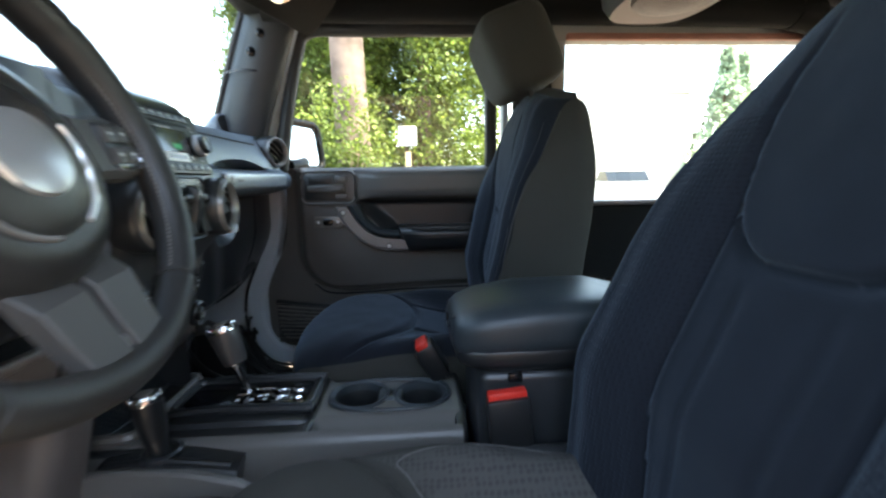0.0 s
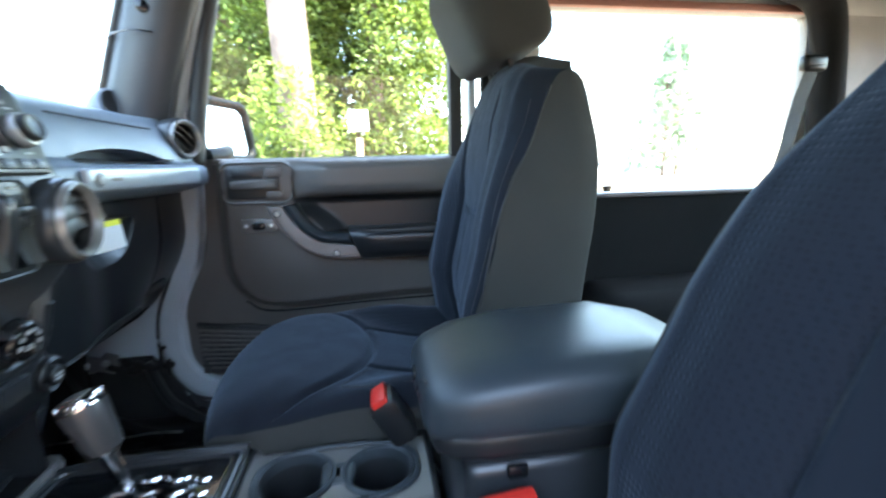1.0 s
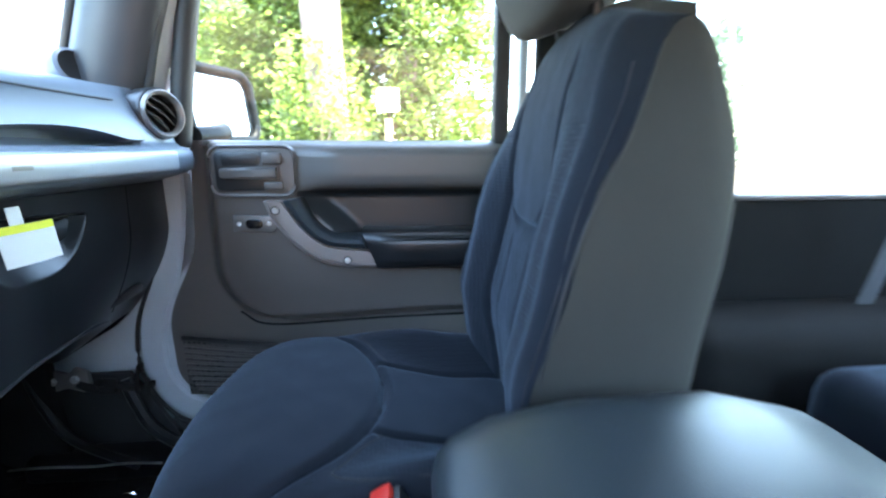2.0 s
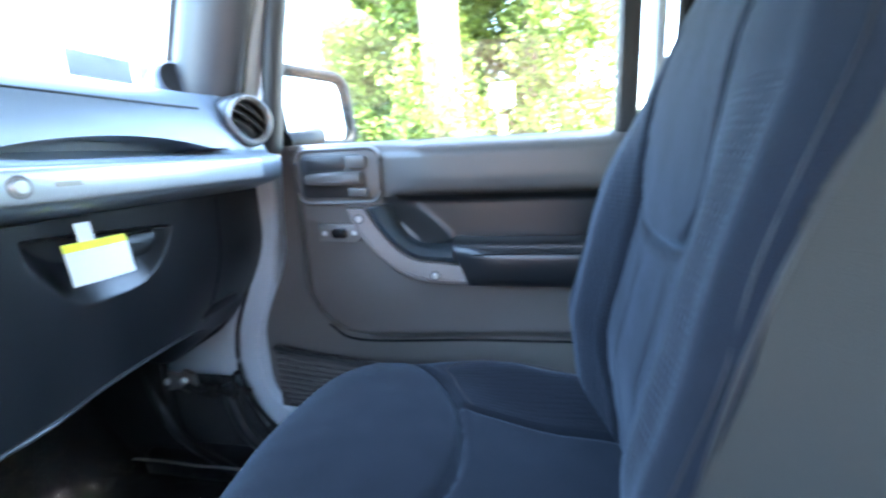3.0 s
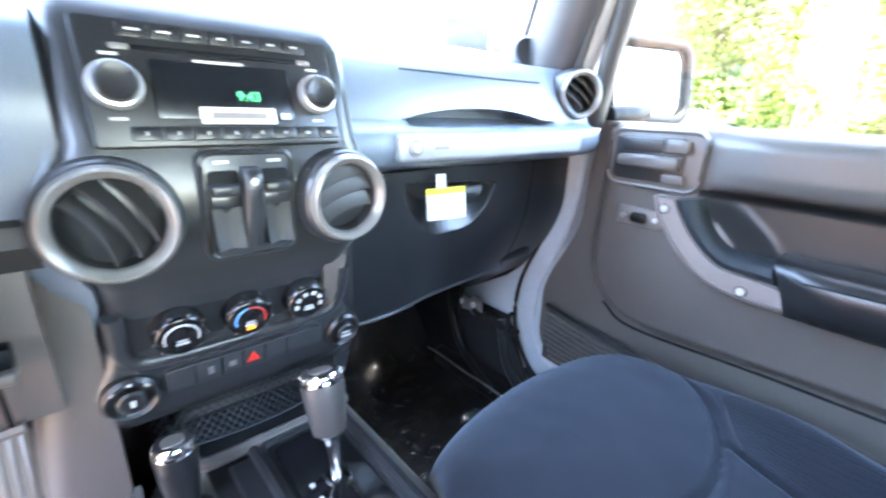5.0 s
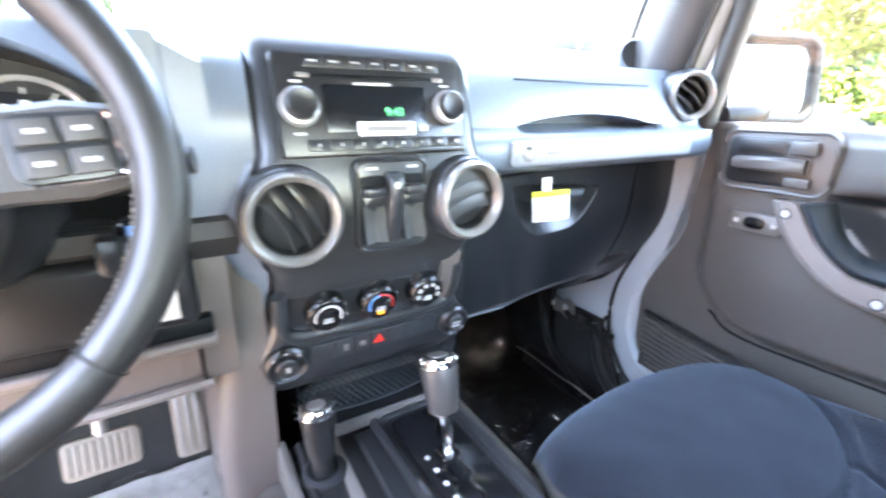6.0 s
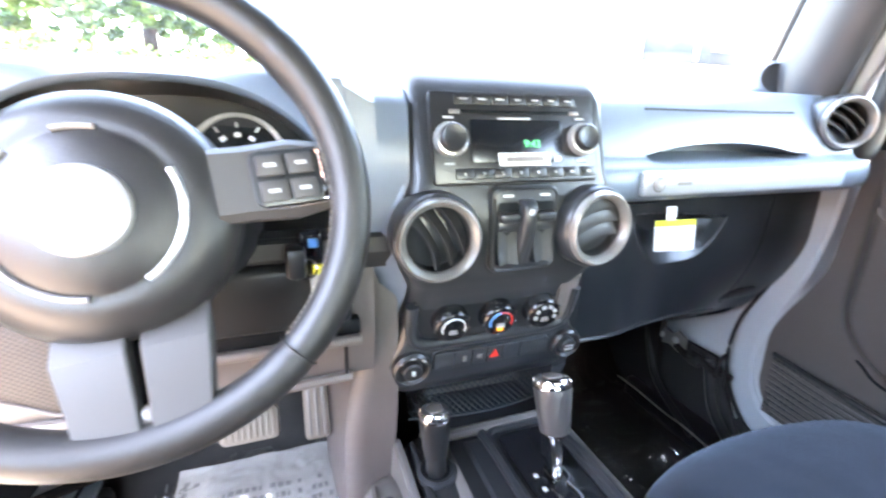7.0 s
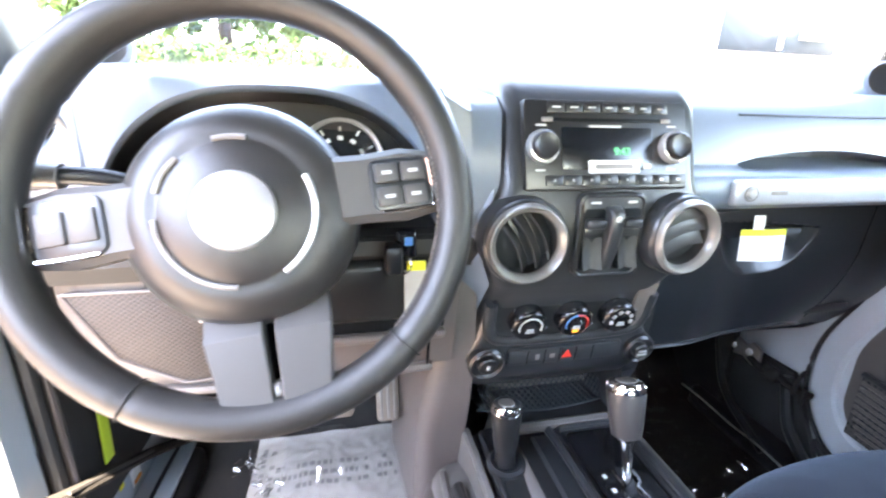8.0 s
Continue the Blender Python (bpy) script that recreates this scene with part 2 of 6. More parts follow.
def box(c, s, bevel=0.0, m=None, seg=2):
    bm = bmesh.new()
    bmesh.ops.create_cube(bm, size=1)
    bmesh.ops.scale(bm, vec=s, verts=bm.verts)
    if bevel:
        bmesh.ops.bevel(bm, geom=bm.edges[:] + bm.verts[:], offset=min(bevel, min(s) * 0.49), segments=seg, profile=0.5, affect="EDGES")
    bmesh.ops.translate(bm, vec=c, verts=bm.verts)
    return moved(bm, m) if m else bm


def lathe(profile, segs=32, m=None):
    """A turned body round z from (radius, height) pairs; closed at ends whose radius is 0."""
    bm = bmesh.new()
    rings = []
    for r, h in profile:
        if r < 1e-6:
            rings.append([bm.verts.new((0, 0, h))])
        else:
            rings.append([bm.verts.new((r * math.cos(2 * math.pi * k / segs), r * math.sin(2 * math.pi * k / segs), h)) for k in range(segs)])
    for a, b in zip(rings, rings[1:]):
        for k in range(segs):
            q = [a[k % len(a)], a[(k + 1) % len(a)], b[(k + 1) % len(b)], b[k % len(b)]]
            q = [v for i, v in enumerate(q) if v not in q[:i]]
            if len(q) > 2:
                bm.faces.new(q)
    return moved(bm, m) if m else bm


def loft(rings, closed=True, caps=True):
    """A skin over rings of equal count."""
    bm = bmesh.new()
    vs = [[bm.verts.new(p) for p in r] for r in rings]
    n = len(rings[0])
    for a, b in zip(vs, vs[1:]):
        for k in range(n if closed else n - 1):
            bm.faces.new((a[k], a[(k + 1) % n], b[(k + 1) % n], b[k]))
    if caps and closed:
        bm.faces.new(vs[0][::-1])
        bm.faces.new(vs[-1])
    return bm


def smooth_path(pts, per=6):
    """Catmull-Rom through the points."""
    pts = [Vector(p) for p in pts]
    q = [pts[0] * 2 - pts[1], *pts, pts[-1] * 2 - pts[-2]]
    out = []
    for i in range(1, len(q) - 2):
        for k in range(per):
            t = k / per
            a, b, c, d = q[i - 1:i + 3]
            out.append(0.5 * (2 * b + (c - a) * t + (2 * a - 5 * b + 4 * c - d) * t * t + (3 * b - a - 3 * c + d) * t ** 3))
    return out + [pts[-1]]


def tube(pts, r, segs=10, curve=True, flat=1.0, up=(0, 0, 1)):
    """A rod along points; r a number or one for each end; flat squeezes it along up."""
    path = smooth_path(pts) if curve else [Vector(p) for p in pts]
    rings = []
    n = len(path)
    for i, p in enumerate(path):
        d = (path[min(i + 1, n - 1)] - path[max(i - 1, 0)]).normalized()
        a = d.cross(Vector(up))
        a = a.normalized() if a.length > 1e-4 else d.orthogonal().normalized()
        b = a.cross(d)
        rad = r if isinstance(r, (int, float)) else r[0] + (r[1] - r[0]) * i / (n - 1)
        rings.append([p + a * rad * math.cos(2 * math.pi * k / segs) + b * rad * flat * math.sin(2 * math.pi * k / segs) for k in range(segs)])
    return loft(rings)


def ribbon(pts, width, y0, y1, edge=0.006):
    """A flat strip along a curve in x, z; it reaches from y0 (seen side) to y1."""
    path = smooth_path([(x, 0, z) for x, z in pts])
    rings = []
    for i, p in enumerate(path):
        d = (path[min(i + 1, len(path) - 1)] - path[max(i - 1, 0)]).normalized()
        n = Vector((-d.z, 0, d.x)) * (width / 2)
        e = n.normalized() * edge
        rings.append([Vector((q.x, y, q.z)) for q, y in ((p - n, y1), (p - n, y0 + edge), (p - n + e, y0), (p + n - e, y0), (p + n, y0 + edge), (p + n, y1))])
    return loft(rings)


def prism(outline, depth, bevel=0.0, m=None, seg=2):
    """A plate with the outline in x, y, from z = 0 down to -depth, its front edge rounded."""
    bm = bmesh.new()
    top = bm.faces.new([bm.verts.new((x, y, 0)) for x, y in outline])
    side = bmesh.ops.extrude_face_region(bm, geom=[top])
    bmesh.ops.translate(bm, vec=(0, 0, -depth), verts=[v for v in side["geom"] if isinstance(v, bmesh.types.BMVert)])
    bmesh.ops.recalc_face_normals(bm, faces=bm.faces)
    if bevel:
        edges = [e for e in bm.edges if all(abs(v.co.z) < 1e-6 for v in e.verts)]
        bmesh.ops.bevel(bm, geom=edges, offset=bevel, segments=seg, profile=0.5, affect="EDGES")
    return moved(bm, m) if m else bm


def rounded(w, h, r, n=5, cx=0.0, cy=0.0):
    """The outline of a rounded rectangle."""
    out = []
    for sx, sy, a0 in ((1, 1, 0), (-1, 1, 90), (-1, -1, 180), (1, -1, 270)):
        for k in range(n + 1):
            a = radians(a0 + 90 * k / n)
            out.append((cx + sx * (w / 2 - r) + r * math.cos(a), cy + sy * (h / 2 - r) + r * math.sin(a)))
    return out


def facing(at, normal, up=(0, 0, 1)):
    """A frame at a place: local z along the normal, y up, x to the right as one looks at it."""
    z = Vector(normal).normalized()
    x = Vector(up).cross(z).normalized()
    y = z.cross(x)
    return Matrix.Translation(at) @ Matrix((x, y, z)).transposed().to_4x4()


def step(a, b, v):
    t = min(max((v - a) / (b - a), 0), 1)
    return t * t * (3 - 2 * t)


def sheet(nu, nv, f, thick=None, keep=None):
    """A grid surface p = f(u, v), u and v in 0..1; thick: a second skin offset by that vector, closed at the edge."""
    bm = bmesh.new()
    vs = [[bm.verts.new(f(i / nu, j / nv)) for j in range(nv + 1)] for i in range(nu + 1)]
    for i in range(nu):
        for j in range(nv):
            if keep is None or keep((i + 0.5) / nu, (j + 0.5) / nv):
                bm.faces.new((vs[i][j], vs[i + 1][j], vs[i + 1][j + 1], vs[i][j + 1]))
    bmesh.ops.delete(bm, geom=[v for v in bm.verts if not v.link_faces], context="VERTS")
    if thick:
        r = bmesh.ops.extrude_face_region(bm, geom=bm.faces[:], use_keep_orig=True)
        bmesh.ops.translate(bm, vec=thick, verts=[v for v in r["geom"] if isinstance(v, bmesh.types.BMVert)])
    return bm


def pane(pts, thick, name, label, mat):
    """A flat or bowed pane of glass through four corners."""
    a, b, c, d = [Vector(p) for p in pts]
    ob = part(name, sheet(8, 8, lambda u, v: a.lerp(b, u).lerp(d.lerp(c, u), v), thick), mat, None, label, kind="structure")
    ob.visible_shadow = False
    return ob


def letters(text, height, m, mat, parent, name):
    cu = bpy.data.curves.new(name, "FONT")
    cu.body, cu.size, cu.align_x, cu.align_y, cu.extrude = text, height, "CENTER", "CENTER", 0.0003
    tmp = bpy.data.objects.new(name, cu)
    scene.collection.objects.link(tmp)
    bpy.context.view_layer.update()
    me = bpy.data.meshes.new_from_object(tmp.evaluated_get(bpy.context.evaluated_depsgraph_get()))
    bpy.data.objects.remove(tmp)
    bm = bmesh.new()
    bm.from_mesh(me)
    return part(name, moved(bm, m), mat, parent)


# ---- the car's shell ----
def mirrored(bm):
    """The same body on the driver's side."""
    bmesh.ops.scale(bm, vec=(1, -1, 1), verts=bm.verts)
    bmesh.ops.reverse_faces(bm, faces=bm.faces)
    return bm


def floor_z(x, y):
    z = 0.52 + 0.40 * step(-0.42, -0.72, x) ** 1.5
    tunnel = 0.14 * step(0.20, 0.11, abs(y)) * step(-0.75, -0.2, x)
    rear = 0.12 * step(0.62, 0.72, x)
    return z + max(tunnel, rear) + 0.004 * noise.noise((x * 9, y * 9, 0))


part("floor", sheet(60, 48, lambda u, v: (-0.75 + 2.85 * u, -0.76 + 1.52 * v, floor_z(-0.75 + 2.85 * u, -0.76 + 1.52 * v)), (0, 0, -0.06)),
     CARPET, None, "black carpeted car floor with raised centre tunnel", kind="structure")
part("wall_front", box((-0.74, 0, 1.08), (0.04, 1.5, 0.5), 0.01), CARPET, None, "black insulated bulkhead behind the dashboard", kind="structure")
part("wall_cowl", join(box((-0.525, 0, 1.295), (0.47, 1.5, 0.05), 0.012)), PAINT, None, "silver-grey painted cowl before the windscreen", kind="structure")
part("wall_back", join(box((2.08, 0, 0.85), (0.06, 1.5, 0.66), 0.01), box((2.08, 0.68, 1.42), (0.06, 0.16, 0.5), 0.01),
                       box((2.08, -0.68, 1.42), (0.06, 0.16, 0.5), 0.01), box((2.08, 0, 1.68), (0.06, 1.5, 0.1), 0.01)), DOOR, None,
     "black tailgate wall with a rear window opening", kind="structure")


def side_wall(flip):
    """Lower side of the tub behind the door, the footwell side and the sill."""
    f = mirrored if flip else (lambda b: b)
    tag = "driver" if flip else "passenger"
    part("wall_" + tag, f(join(box((1.35, 0.735, 0.825), (1.42, 0.05, 0.61), 0.012))),
         HEADLINER, None, "black moulded trim panel along the car's side", kind="structure")
    part("wall_front_post_" + tag, f(box((-0.43, 0.758, 0.93), (0.66, 0.05, 0.84), 0.01)), PAINT, None, "silver-grey painted front door post", kind="structure")
    # painted surround of the door opening
    part("trim_painted_frame_" + tag, f(ribbon([(-0.125, 1.40), (-0.100, 1.24), (-0.100, 1.10), (-0.100, 0.97), (-0.098, 0.85), (-0.096, 0.74), (-0.08, 0.665), (-0.02, 0.628), (0.1, 0.615), (0.66, 0.615)]
                                                if flip else [(-0.125, 1.40), (-0.100, 1.24), (-0.105, 1.10), (-0.132, 0.97), (-0.178, 0.85), (-0.184, 0.74),
                                                 (-0.150, 0.665), (-0.085, 0.628), (0.1, 0.615), (0.66, 0.615)], 0.056, 0.722, 0.775)),
         PAINT, None, "silver-grey painted door frame of the car", kind="structure")
    part("trim_seal_" + tag, f(tube([(-0.150, 0.716, 1.32), (-0.140, 0.716, 1.10), (-0.137, 0.716, 0.97), (-0.135, 0.716, 0.85), (-0.133, 0.716, 0.73), (-0.12, 0.716, 0.64), (-0.04, 0.716, 0.585), (0.1, 0.716, 0.566), (0.66, 0.716, 0.566)]
                                    if flip else [(-0.16, 0.716, 0.615), (-0.100, 0.716, 0.582), (0.1, 0.716, 0.566), (0.66, 0.716, 0.566)], 0.010, 8)),
         RUBBER, None, "black rubber door seal", kind="structure")
    if not flip:
        part("trim_seal_line_" + tag, tube([(-0.158, 0.716, 0.965), (-0.205, 0.716, 0.85), (-0.211, 0.716, 0.735), (-0.170, 0.716, 0.645), (-0.10, 0.716, 0.600), (0.1, 0.716, 0.584)], 0.0045, 8), RUBBER, None,
             "thin black seal along the painted frame", kind="structure")
    part("trim_jamb_" + tag, f(box((-0.07, 0.800, 0.89), (0.24, 0.02, 0.66), 0.006)), RUBBER, None, "black gap seal behind the door edge", kind="structure")
    part("trim_sill_" + tag, f(join(box((0.2, 0.70, 0.54), (1.3, 0.12, 0.07), 0.02, seg=3))), BLACK, None, "black plastic sill cover", kind="structure")
    # windscreen pillar with its cover
    def pillar(u, v):
        lo, hi = Vector((-0.262, 0.69, 1.30)), Vector((-0.095, 0.665, 1.76))
        p = lo.lerp(hi, v)
        a = -math.pi * 0.9 * u
        return (p.x + 0.072 - 0.082 * math.cos(a), p.y + 0.055 * math.sin(a) + 0.02, p.z)
    part("trim_pillar_cover_" + tag, f(sheet(14, 16, pillar, (0, 0.012, 0))), PILLAR, None, "grey plastic windscreen pillar cover", kind="structure")
    part("trim_screen_edge_" + tag, f(tube([(-0.274, 0.694, 1.30), (-0.19, 0.681, 1.53), (-0.107, 0.669, 1.76)], 0.011, 10)), RUBBER, None, "black seal beside the windscreen", kind="structure")
    part("trim_door_edge_" + tag, f(tube([(-0.108, 0.688, 1.30), (-0.062, 0.684, 1.46), (-0.015, 0.680, 1.60), (0.015, 0.676, 1.67)], 0.008, 8)), RUBBER, None, "black seal along the door opening", kind="structure")
    for bx, bz in ((-0.060, 1.630), (-0.092, 1.580)):
        part("trim_bolt_" + tag, f(lathe([(0, 0.003), (0.010, 0.003), (0.014, 0.0)], 18, facing((bx - 0.01, 0.638, bz), (0.25, -1, 0)))), GLOSSY, None, "round black bolt cap on the pillar", kind="structure")
    part("trim_seam_" + tag, f(tube([(-0.200, 0.672, 1.523), (-0.165, 0.645, 1.528), (-0.125, 0.632, 1.530), (-0.09, 0.640, 1.528)], 0.002, 6)), GLOSSY, None, "thin seam across the pillar cover", kind="structure")
    part("trim_pillar_paint_" + tag, f(tube([(-0.118, 0.715, 1.30), (-0.055, 0.712, 1.50), (0.0, 0.70, 1.66)], 0.026, 10)), PAINT, None,
         "silver-grey painted windscreen pillar edge", kind="structure")
    # padded bars along the roof, behind the door and behind the rear window
    part("trim_roof_bar_" + tag, f(tube([(-0.06, 0.64, 1.70), (0.3, 0.645, 1.70), (0.8, 0.65, 1.70), (1.6, 0.645, 1.69)], 0.042, 14)), HEADLINER, None,
         "black padded roof bar", kind="structure")
    part("trim_door_pillar_" + tag, f(join(box((0.735, 0.715, 1.38), (0.12, 0.05, 0.60), 0.012))), HEADLINER, None, "black trimmed door pillar", kind="structure")
    part("trim_door_pillar_paint_" + tag, f(box((0.650, 0.735, 1.30), (0.020, 0.05, 0.70), 0.006)), PAINT, None, "painted edge of the door pillar", kind="structure")
    part("trim_rear_bar_" + tag, f(tube([(1.52, 0.645, 1.69), (1.63, 0.65, 1.66), (1.69, 0.66, 1.56), (1.74, 0.67, 1.2), (1.78, 0.67, 0.9)], 0.045, 14)), HEADLINER, None,
         "black padded rear roll bar", kind="structure")
    # upper body round the rear side window
    part("wall_top_" + tag, f(join(box((1.40, 0.74, 1.665), (1.36, 0.05, 0.07), 0.01), box((1.88, 0.74, 1.38), (0.40, 0.05, 0.52), 0.01),
                                   box((0.82, 0.74, 1.38), (0.05, 0.045, 0.52), 0.01))), PALE, None, "pale inner skin of the car's hard top", kind="structure")
    part("trim_window_head_" + tag, f(box((1.27, 0.708, 1.642), (0.86, 0.02, 0.022), 0.006)), RUST, None, "red-brown edge over the rear side window", kind="structure")
    part("trim_window_foot_" + tag, f(box((1.27, 0.715, 1.123), (0.90, 0.03, 0.016), 0.005)), GREYTRIM, None, "thin grey rail under the rear side window", kind="structure")
    pane([(0.84, 0.74, 1.12), (1.70, 0.74, 1.12), (1.70, 0.735, 1.64), (0.84, 0.735, 1.64)], (0, 0.004, 0), "window_rear_" + tag, "clear fixed rear side window", GLASS) if not flip else \
        pane([(0.84, -0.74, 1.12), (1.70, -0.74, 1.12), (1.70, -0.735, 1.64), (0.84, -0.735, 1.64)], (0, -0.004, 0), "window_rear_" + tag, "clear fixed rear side window", GLASS)


side_wall(False)
side_wall(True)
part("ceiling", join(sheet(30, 20, lambda u, v: (-0.10 + 2.22 * u, -0.74 + 1.48 * v, 1.725 + 0.02 * math.cos((v - 0.5) * 3)), (0, 0, 0.03)),
                     box((-0.085, 0, 1.715), (0.10, 1.34, 0.07), 0.025)), HEADLINER, None, "black headliner with windscreen header beam", kind="structure")
pane([(-0.29, -0.68, 1.28), (-0.29, 0.68, 1.28), (-0.11, 0.66, 1.74), (-0.11, -0.66, 1.74)], (-0.005, 0, 0), "window_windscreen", "clear upright windscreen", GLASS)
pane([(2.09, -0.6, 1.17), (2.09, 0.6, 1.17), (2.09, 0.6, 1.64), (2.09, -0.6, 1.64)], (0.004, 0, 0), "window_tailgate", "clear tailgate window", GLASS)


# ---- doors ----
def door(name, label):
    """The passenger's door: skin with moulded steps, built at its closed place."""
    d = thing(name, (-0.10, 0.75, 0.70), label, "car door", kind="structure")

    def front(z):
        k = min(max((0.745 - z) / 0.09, 0), 1)
        return -0.054 - 0.010 * step(1.25, 1.05, z) - 0.078 * step(1.06, 0.83, z) + 0.09 * (1 - math.sqrt(1 - k * k))

    def height(x, z):
        k = min(max((0.985 - z) / 0.128, 0), 1)
        body = step(-0.032, 0.004, x - 0.13 * (1 - math.sqrt(1 - k * k))) * step(0.842, 0.872, z - 0.012 * step(0.1, 0.5, x))
        h = 0.002 + 0.034 * body
        edge = 0.165 + 0.075 * step(1.145, 1.05, z)                            # niche behind the grip
        niche = step(edge - 0.02, edge + 0.07, x) * step(1.162, 1.132, z) * step(1.035, 1.06, z)
        h -= 0.034 * niche
        h += 0.016 * step(1.135, 1.185, z) * step(0.16, 0.26, x)               # padded upper rail
        h -= 0.010 * body * step(1.0, 0.86, z) ** 2                            # the belly falls away to its foot
        h *= math.sqrt(max(1 - max((z - 1.218) / 0.036, 0) ** 2, 0.04))
        return h

    def f(u, v):
        z = 0.655 + 0.597 * v
        x = front(z) + (0.66 - front(z)) * u
        return (x, 0.736 - height(x, z) - 0.006 * math.sin(math.pi * v), z)
    def dark(u, v):
        x, z = f(u, v)[0], f(u, v)[2]
        return x > 0.165 + 0.075 * step(1.145, 1.05, z) and 1.030 < z < 1.147
    part("panel", sheet(150, 120, f, (0, 0.03, 0), lambda u, v: not dark(u, v)), DOOR, d, "black moulded plastic door panel", sharp=60)
    part("panel_insert", sheet(150, 120, f, (0, 0.03, 0), dark), BLACK, d, "black recess over the armrest", sharp=60)
    # Black rod drawn in for the soft shade below the raised panel.
    part("panel_shade_line", tube([(0.015, 0.729, 0.872), (0.085, 0.729, 0.838), (0.33, 0.729, 0.846), (0.60, 0.729, 0.850)], 0.003, 8), JET, d, "dark line for the shade under the raised panel")
    part("sill_top", box((0.315, 0.740, 1.2455), (0.69, 0.040, 0.012), 0.004, seg=3), DOOR, d)
    part("outer_skin", box((0.33, 0.782, 0.96), (0.62, 0.03, 0.58), 0.012), PAINT, d, "silver-grey painted outer skin")
    # latch bezel: a raised edge round a recess with the pull and two sliders
    m = facing((0.083, 0.692, 1.190), (0, -1, 0))
    bez = part("latch_bezel", prism(rounded(0.176, 0.108, 0.026), 0.016, 0.004, m), DOOR, d)
    loop = rounded(0.168, 0.100, 0.022)
    part("bezel_rim", tube([m @ Vector((x, y, 0.002)) for x, y in loop + loop[:1]], 0.0032, 8, curve=False), DOOR, bez)
    part("recess", prism(rounded(0.128, 0.080, 0.012), 0.003, 0.001, m @ pose(-0.010, 0, 0.0026)), BLACK, bez, "dark recess behind the pull")
    part("latch_lever", loft([[m @ Vector((x, -0.004 + h * c, 0.005 + t * e)) for c, e in ((-1, 0), (-1, 0.7), (-0.6, 1), (0.6, 1), (1, 0.7), (1, 0))]
                              for x, h, t in ((-0.062, 0.008, 0.008), (-0.056, 0.010, 0.012), (0.0, 0.012, 0.015), (0.044, 0.012, 0.015), (0.050, 0.011, 0.012))]), DOOR, bez, "grey door pull")
    part("pull_cup", prism(rounded(0.075, 0.026, 0.008), 0.003, 0.001, m @ pose(-0.022, 0.024, 0.0048)), BLACK, bez)
    part("lock_slider", box((0.042, 0.026, 0.008), (0.038, 0.022, 0.010), 0.003, m), DOOR, bez)
    part("lock_slider", box((0.042, -0.030, 0.008), (0.038, 0.016, 0.010), 0.003, m), DOOR, bez)
    # window and lock switch
    m = facing((0.080, 0.686, 1.081), (0, -1, 0))
    sw = part("switch_plate", prism([(-0.046, -0.016), (0.034, -0.018), (0.048, -0.004), (0.036, 0.016), (-0.044, 0.018)], 0.01, 0.003, m), GREYTRIM, d)
    part("rocker", prism(rounded(0.034, 0.02, 0.009), 0.006, 0.002, m @ pose(-0.002, 0, 0.004)), GLOSSY, sw)
    for sx in (-0.033, 0.028):
        part("screw", lathe([(0, 0.0025), (0.004, 0.002), (0.005, 0)], 12, m @ pose(sx, 0, 0)), EMBLEM, sw)
    # grip: a satin band that sweeps down to the armrest, with a padded grip above it
    def along(pts, n=30):
        """n + 1 even steps along a smooth curve."""
        c = smooth_path([(x, 0, z) for x, z in pts], 12)
        far = [0.0]
        for p, q in zip(c, c[1:]):
            far.append(far[-1] + (q - p).length)
        out, i = [], 0
        for k in range(n + 1):
            want = far[-1] * k / n
            while i < len(c) - 2 and far[i + 1] < want:
                i += 1
            out.append(c[i].lerp(c[i + 1], min((want - far[i]) / max(far[i + 1] - far[i], 1e-6), 1)))
        return out
    low = along([(0.105, 1.130), (0.122, 1.088), (0.160, 1.040), (0.205, 1.005), (0.262, 0.988), (0.350, 0.985)])
    mid = along([(0.143, 1.130), (0.180, 1.074), (0.226, 1.037), (0.275, 1.029), (0.312, 1.025)])
    high = along([(0.178, 1.136), (0.203, 1.090), (0.237, 1.060), (0.270, 1.055), (0.300, 1.055)])
    def swept(lo, hi, section, nm, mat, lab=""):
        """A strip between two curves; section: (share of the width, reach towards the seat)."""
        return part(nm, loft([[Vector((p.x + (q.x - p.x) * k, 0.700 - y, p.z + (q.z - p.z) * k)) for k, y in section] for p, q in zip(lo, hi)]), mat, d, lab, sharp=50)
    swept(low, mid, ((0.0, -0.01), (0.0, 0.032), (0.06, 0.038), (0.20, 0.040), (0.24, 0.0375), (0.28, 0.040), (0.94, 0.041), (1.0, 0.037), (1.0, -0.01)), "grip_band", GRIPBAND, "satin grey grip band")
    swept(mid, high, ((0.0, -0.01), (0.03, 0.034), (0.20, 0.044), (0.5, 0.047), (0.8, 0.040), (1.0, 0.022), (1.0, -0.01)), "grip_pad", VINYL, "black padded grip")
    for px, pz in ((0.130, 1.112), (0.270, 1.004)):
        part("screw_recess", lathe([(0.0095, 0.0), (0.009, 0.002), (0.0075, 0.001)], 18, facing((px, 0.660, pz), (0, -1, 0))), BLACK, d)
        part("screw", lathe([(0, 0.003), (0.005, 0.0028), (0.0070, 0.0)], 14, facing((px, 0.660, pz), (0, -1, 0))), EMBLEM, d)
    def rest(x0, x1, n=14):
        rows = []
        for k in range(n + 1):
            t = k / n
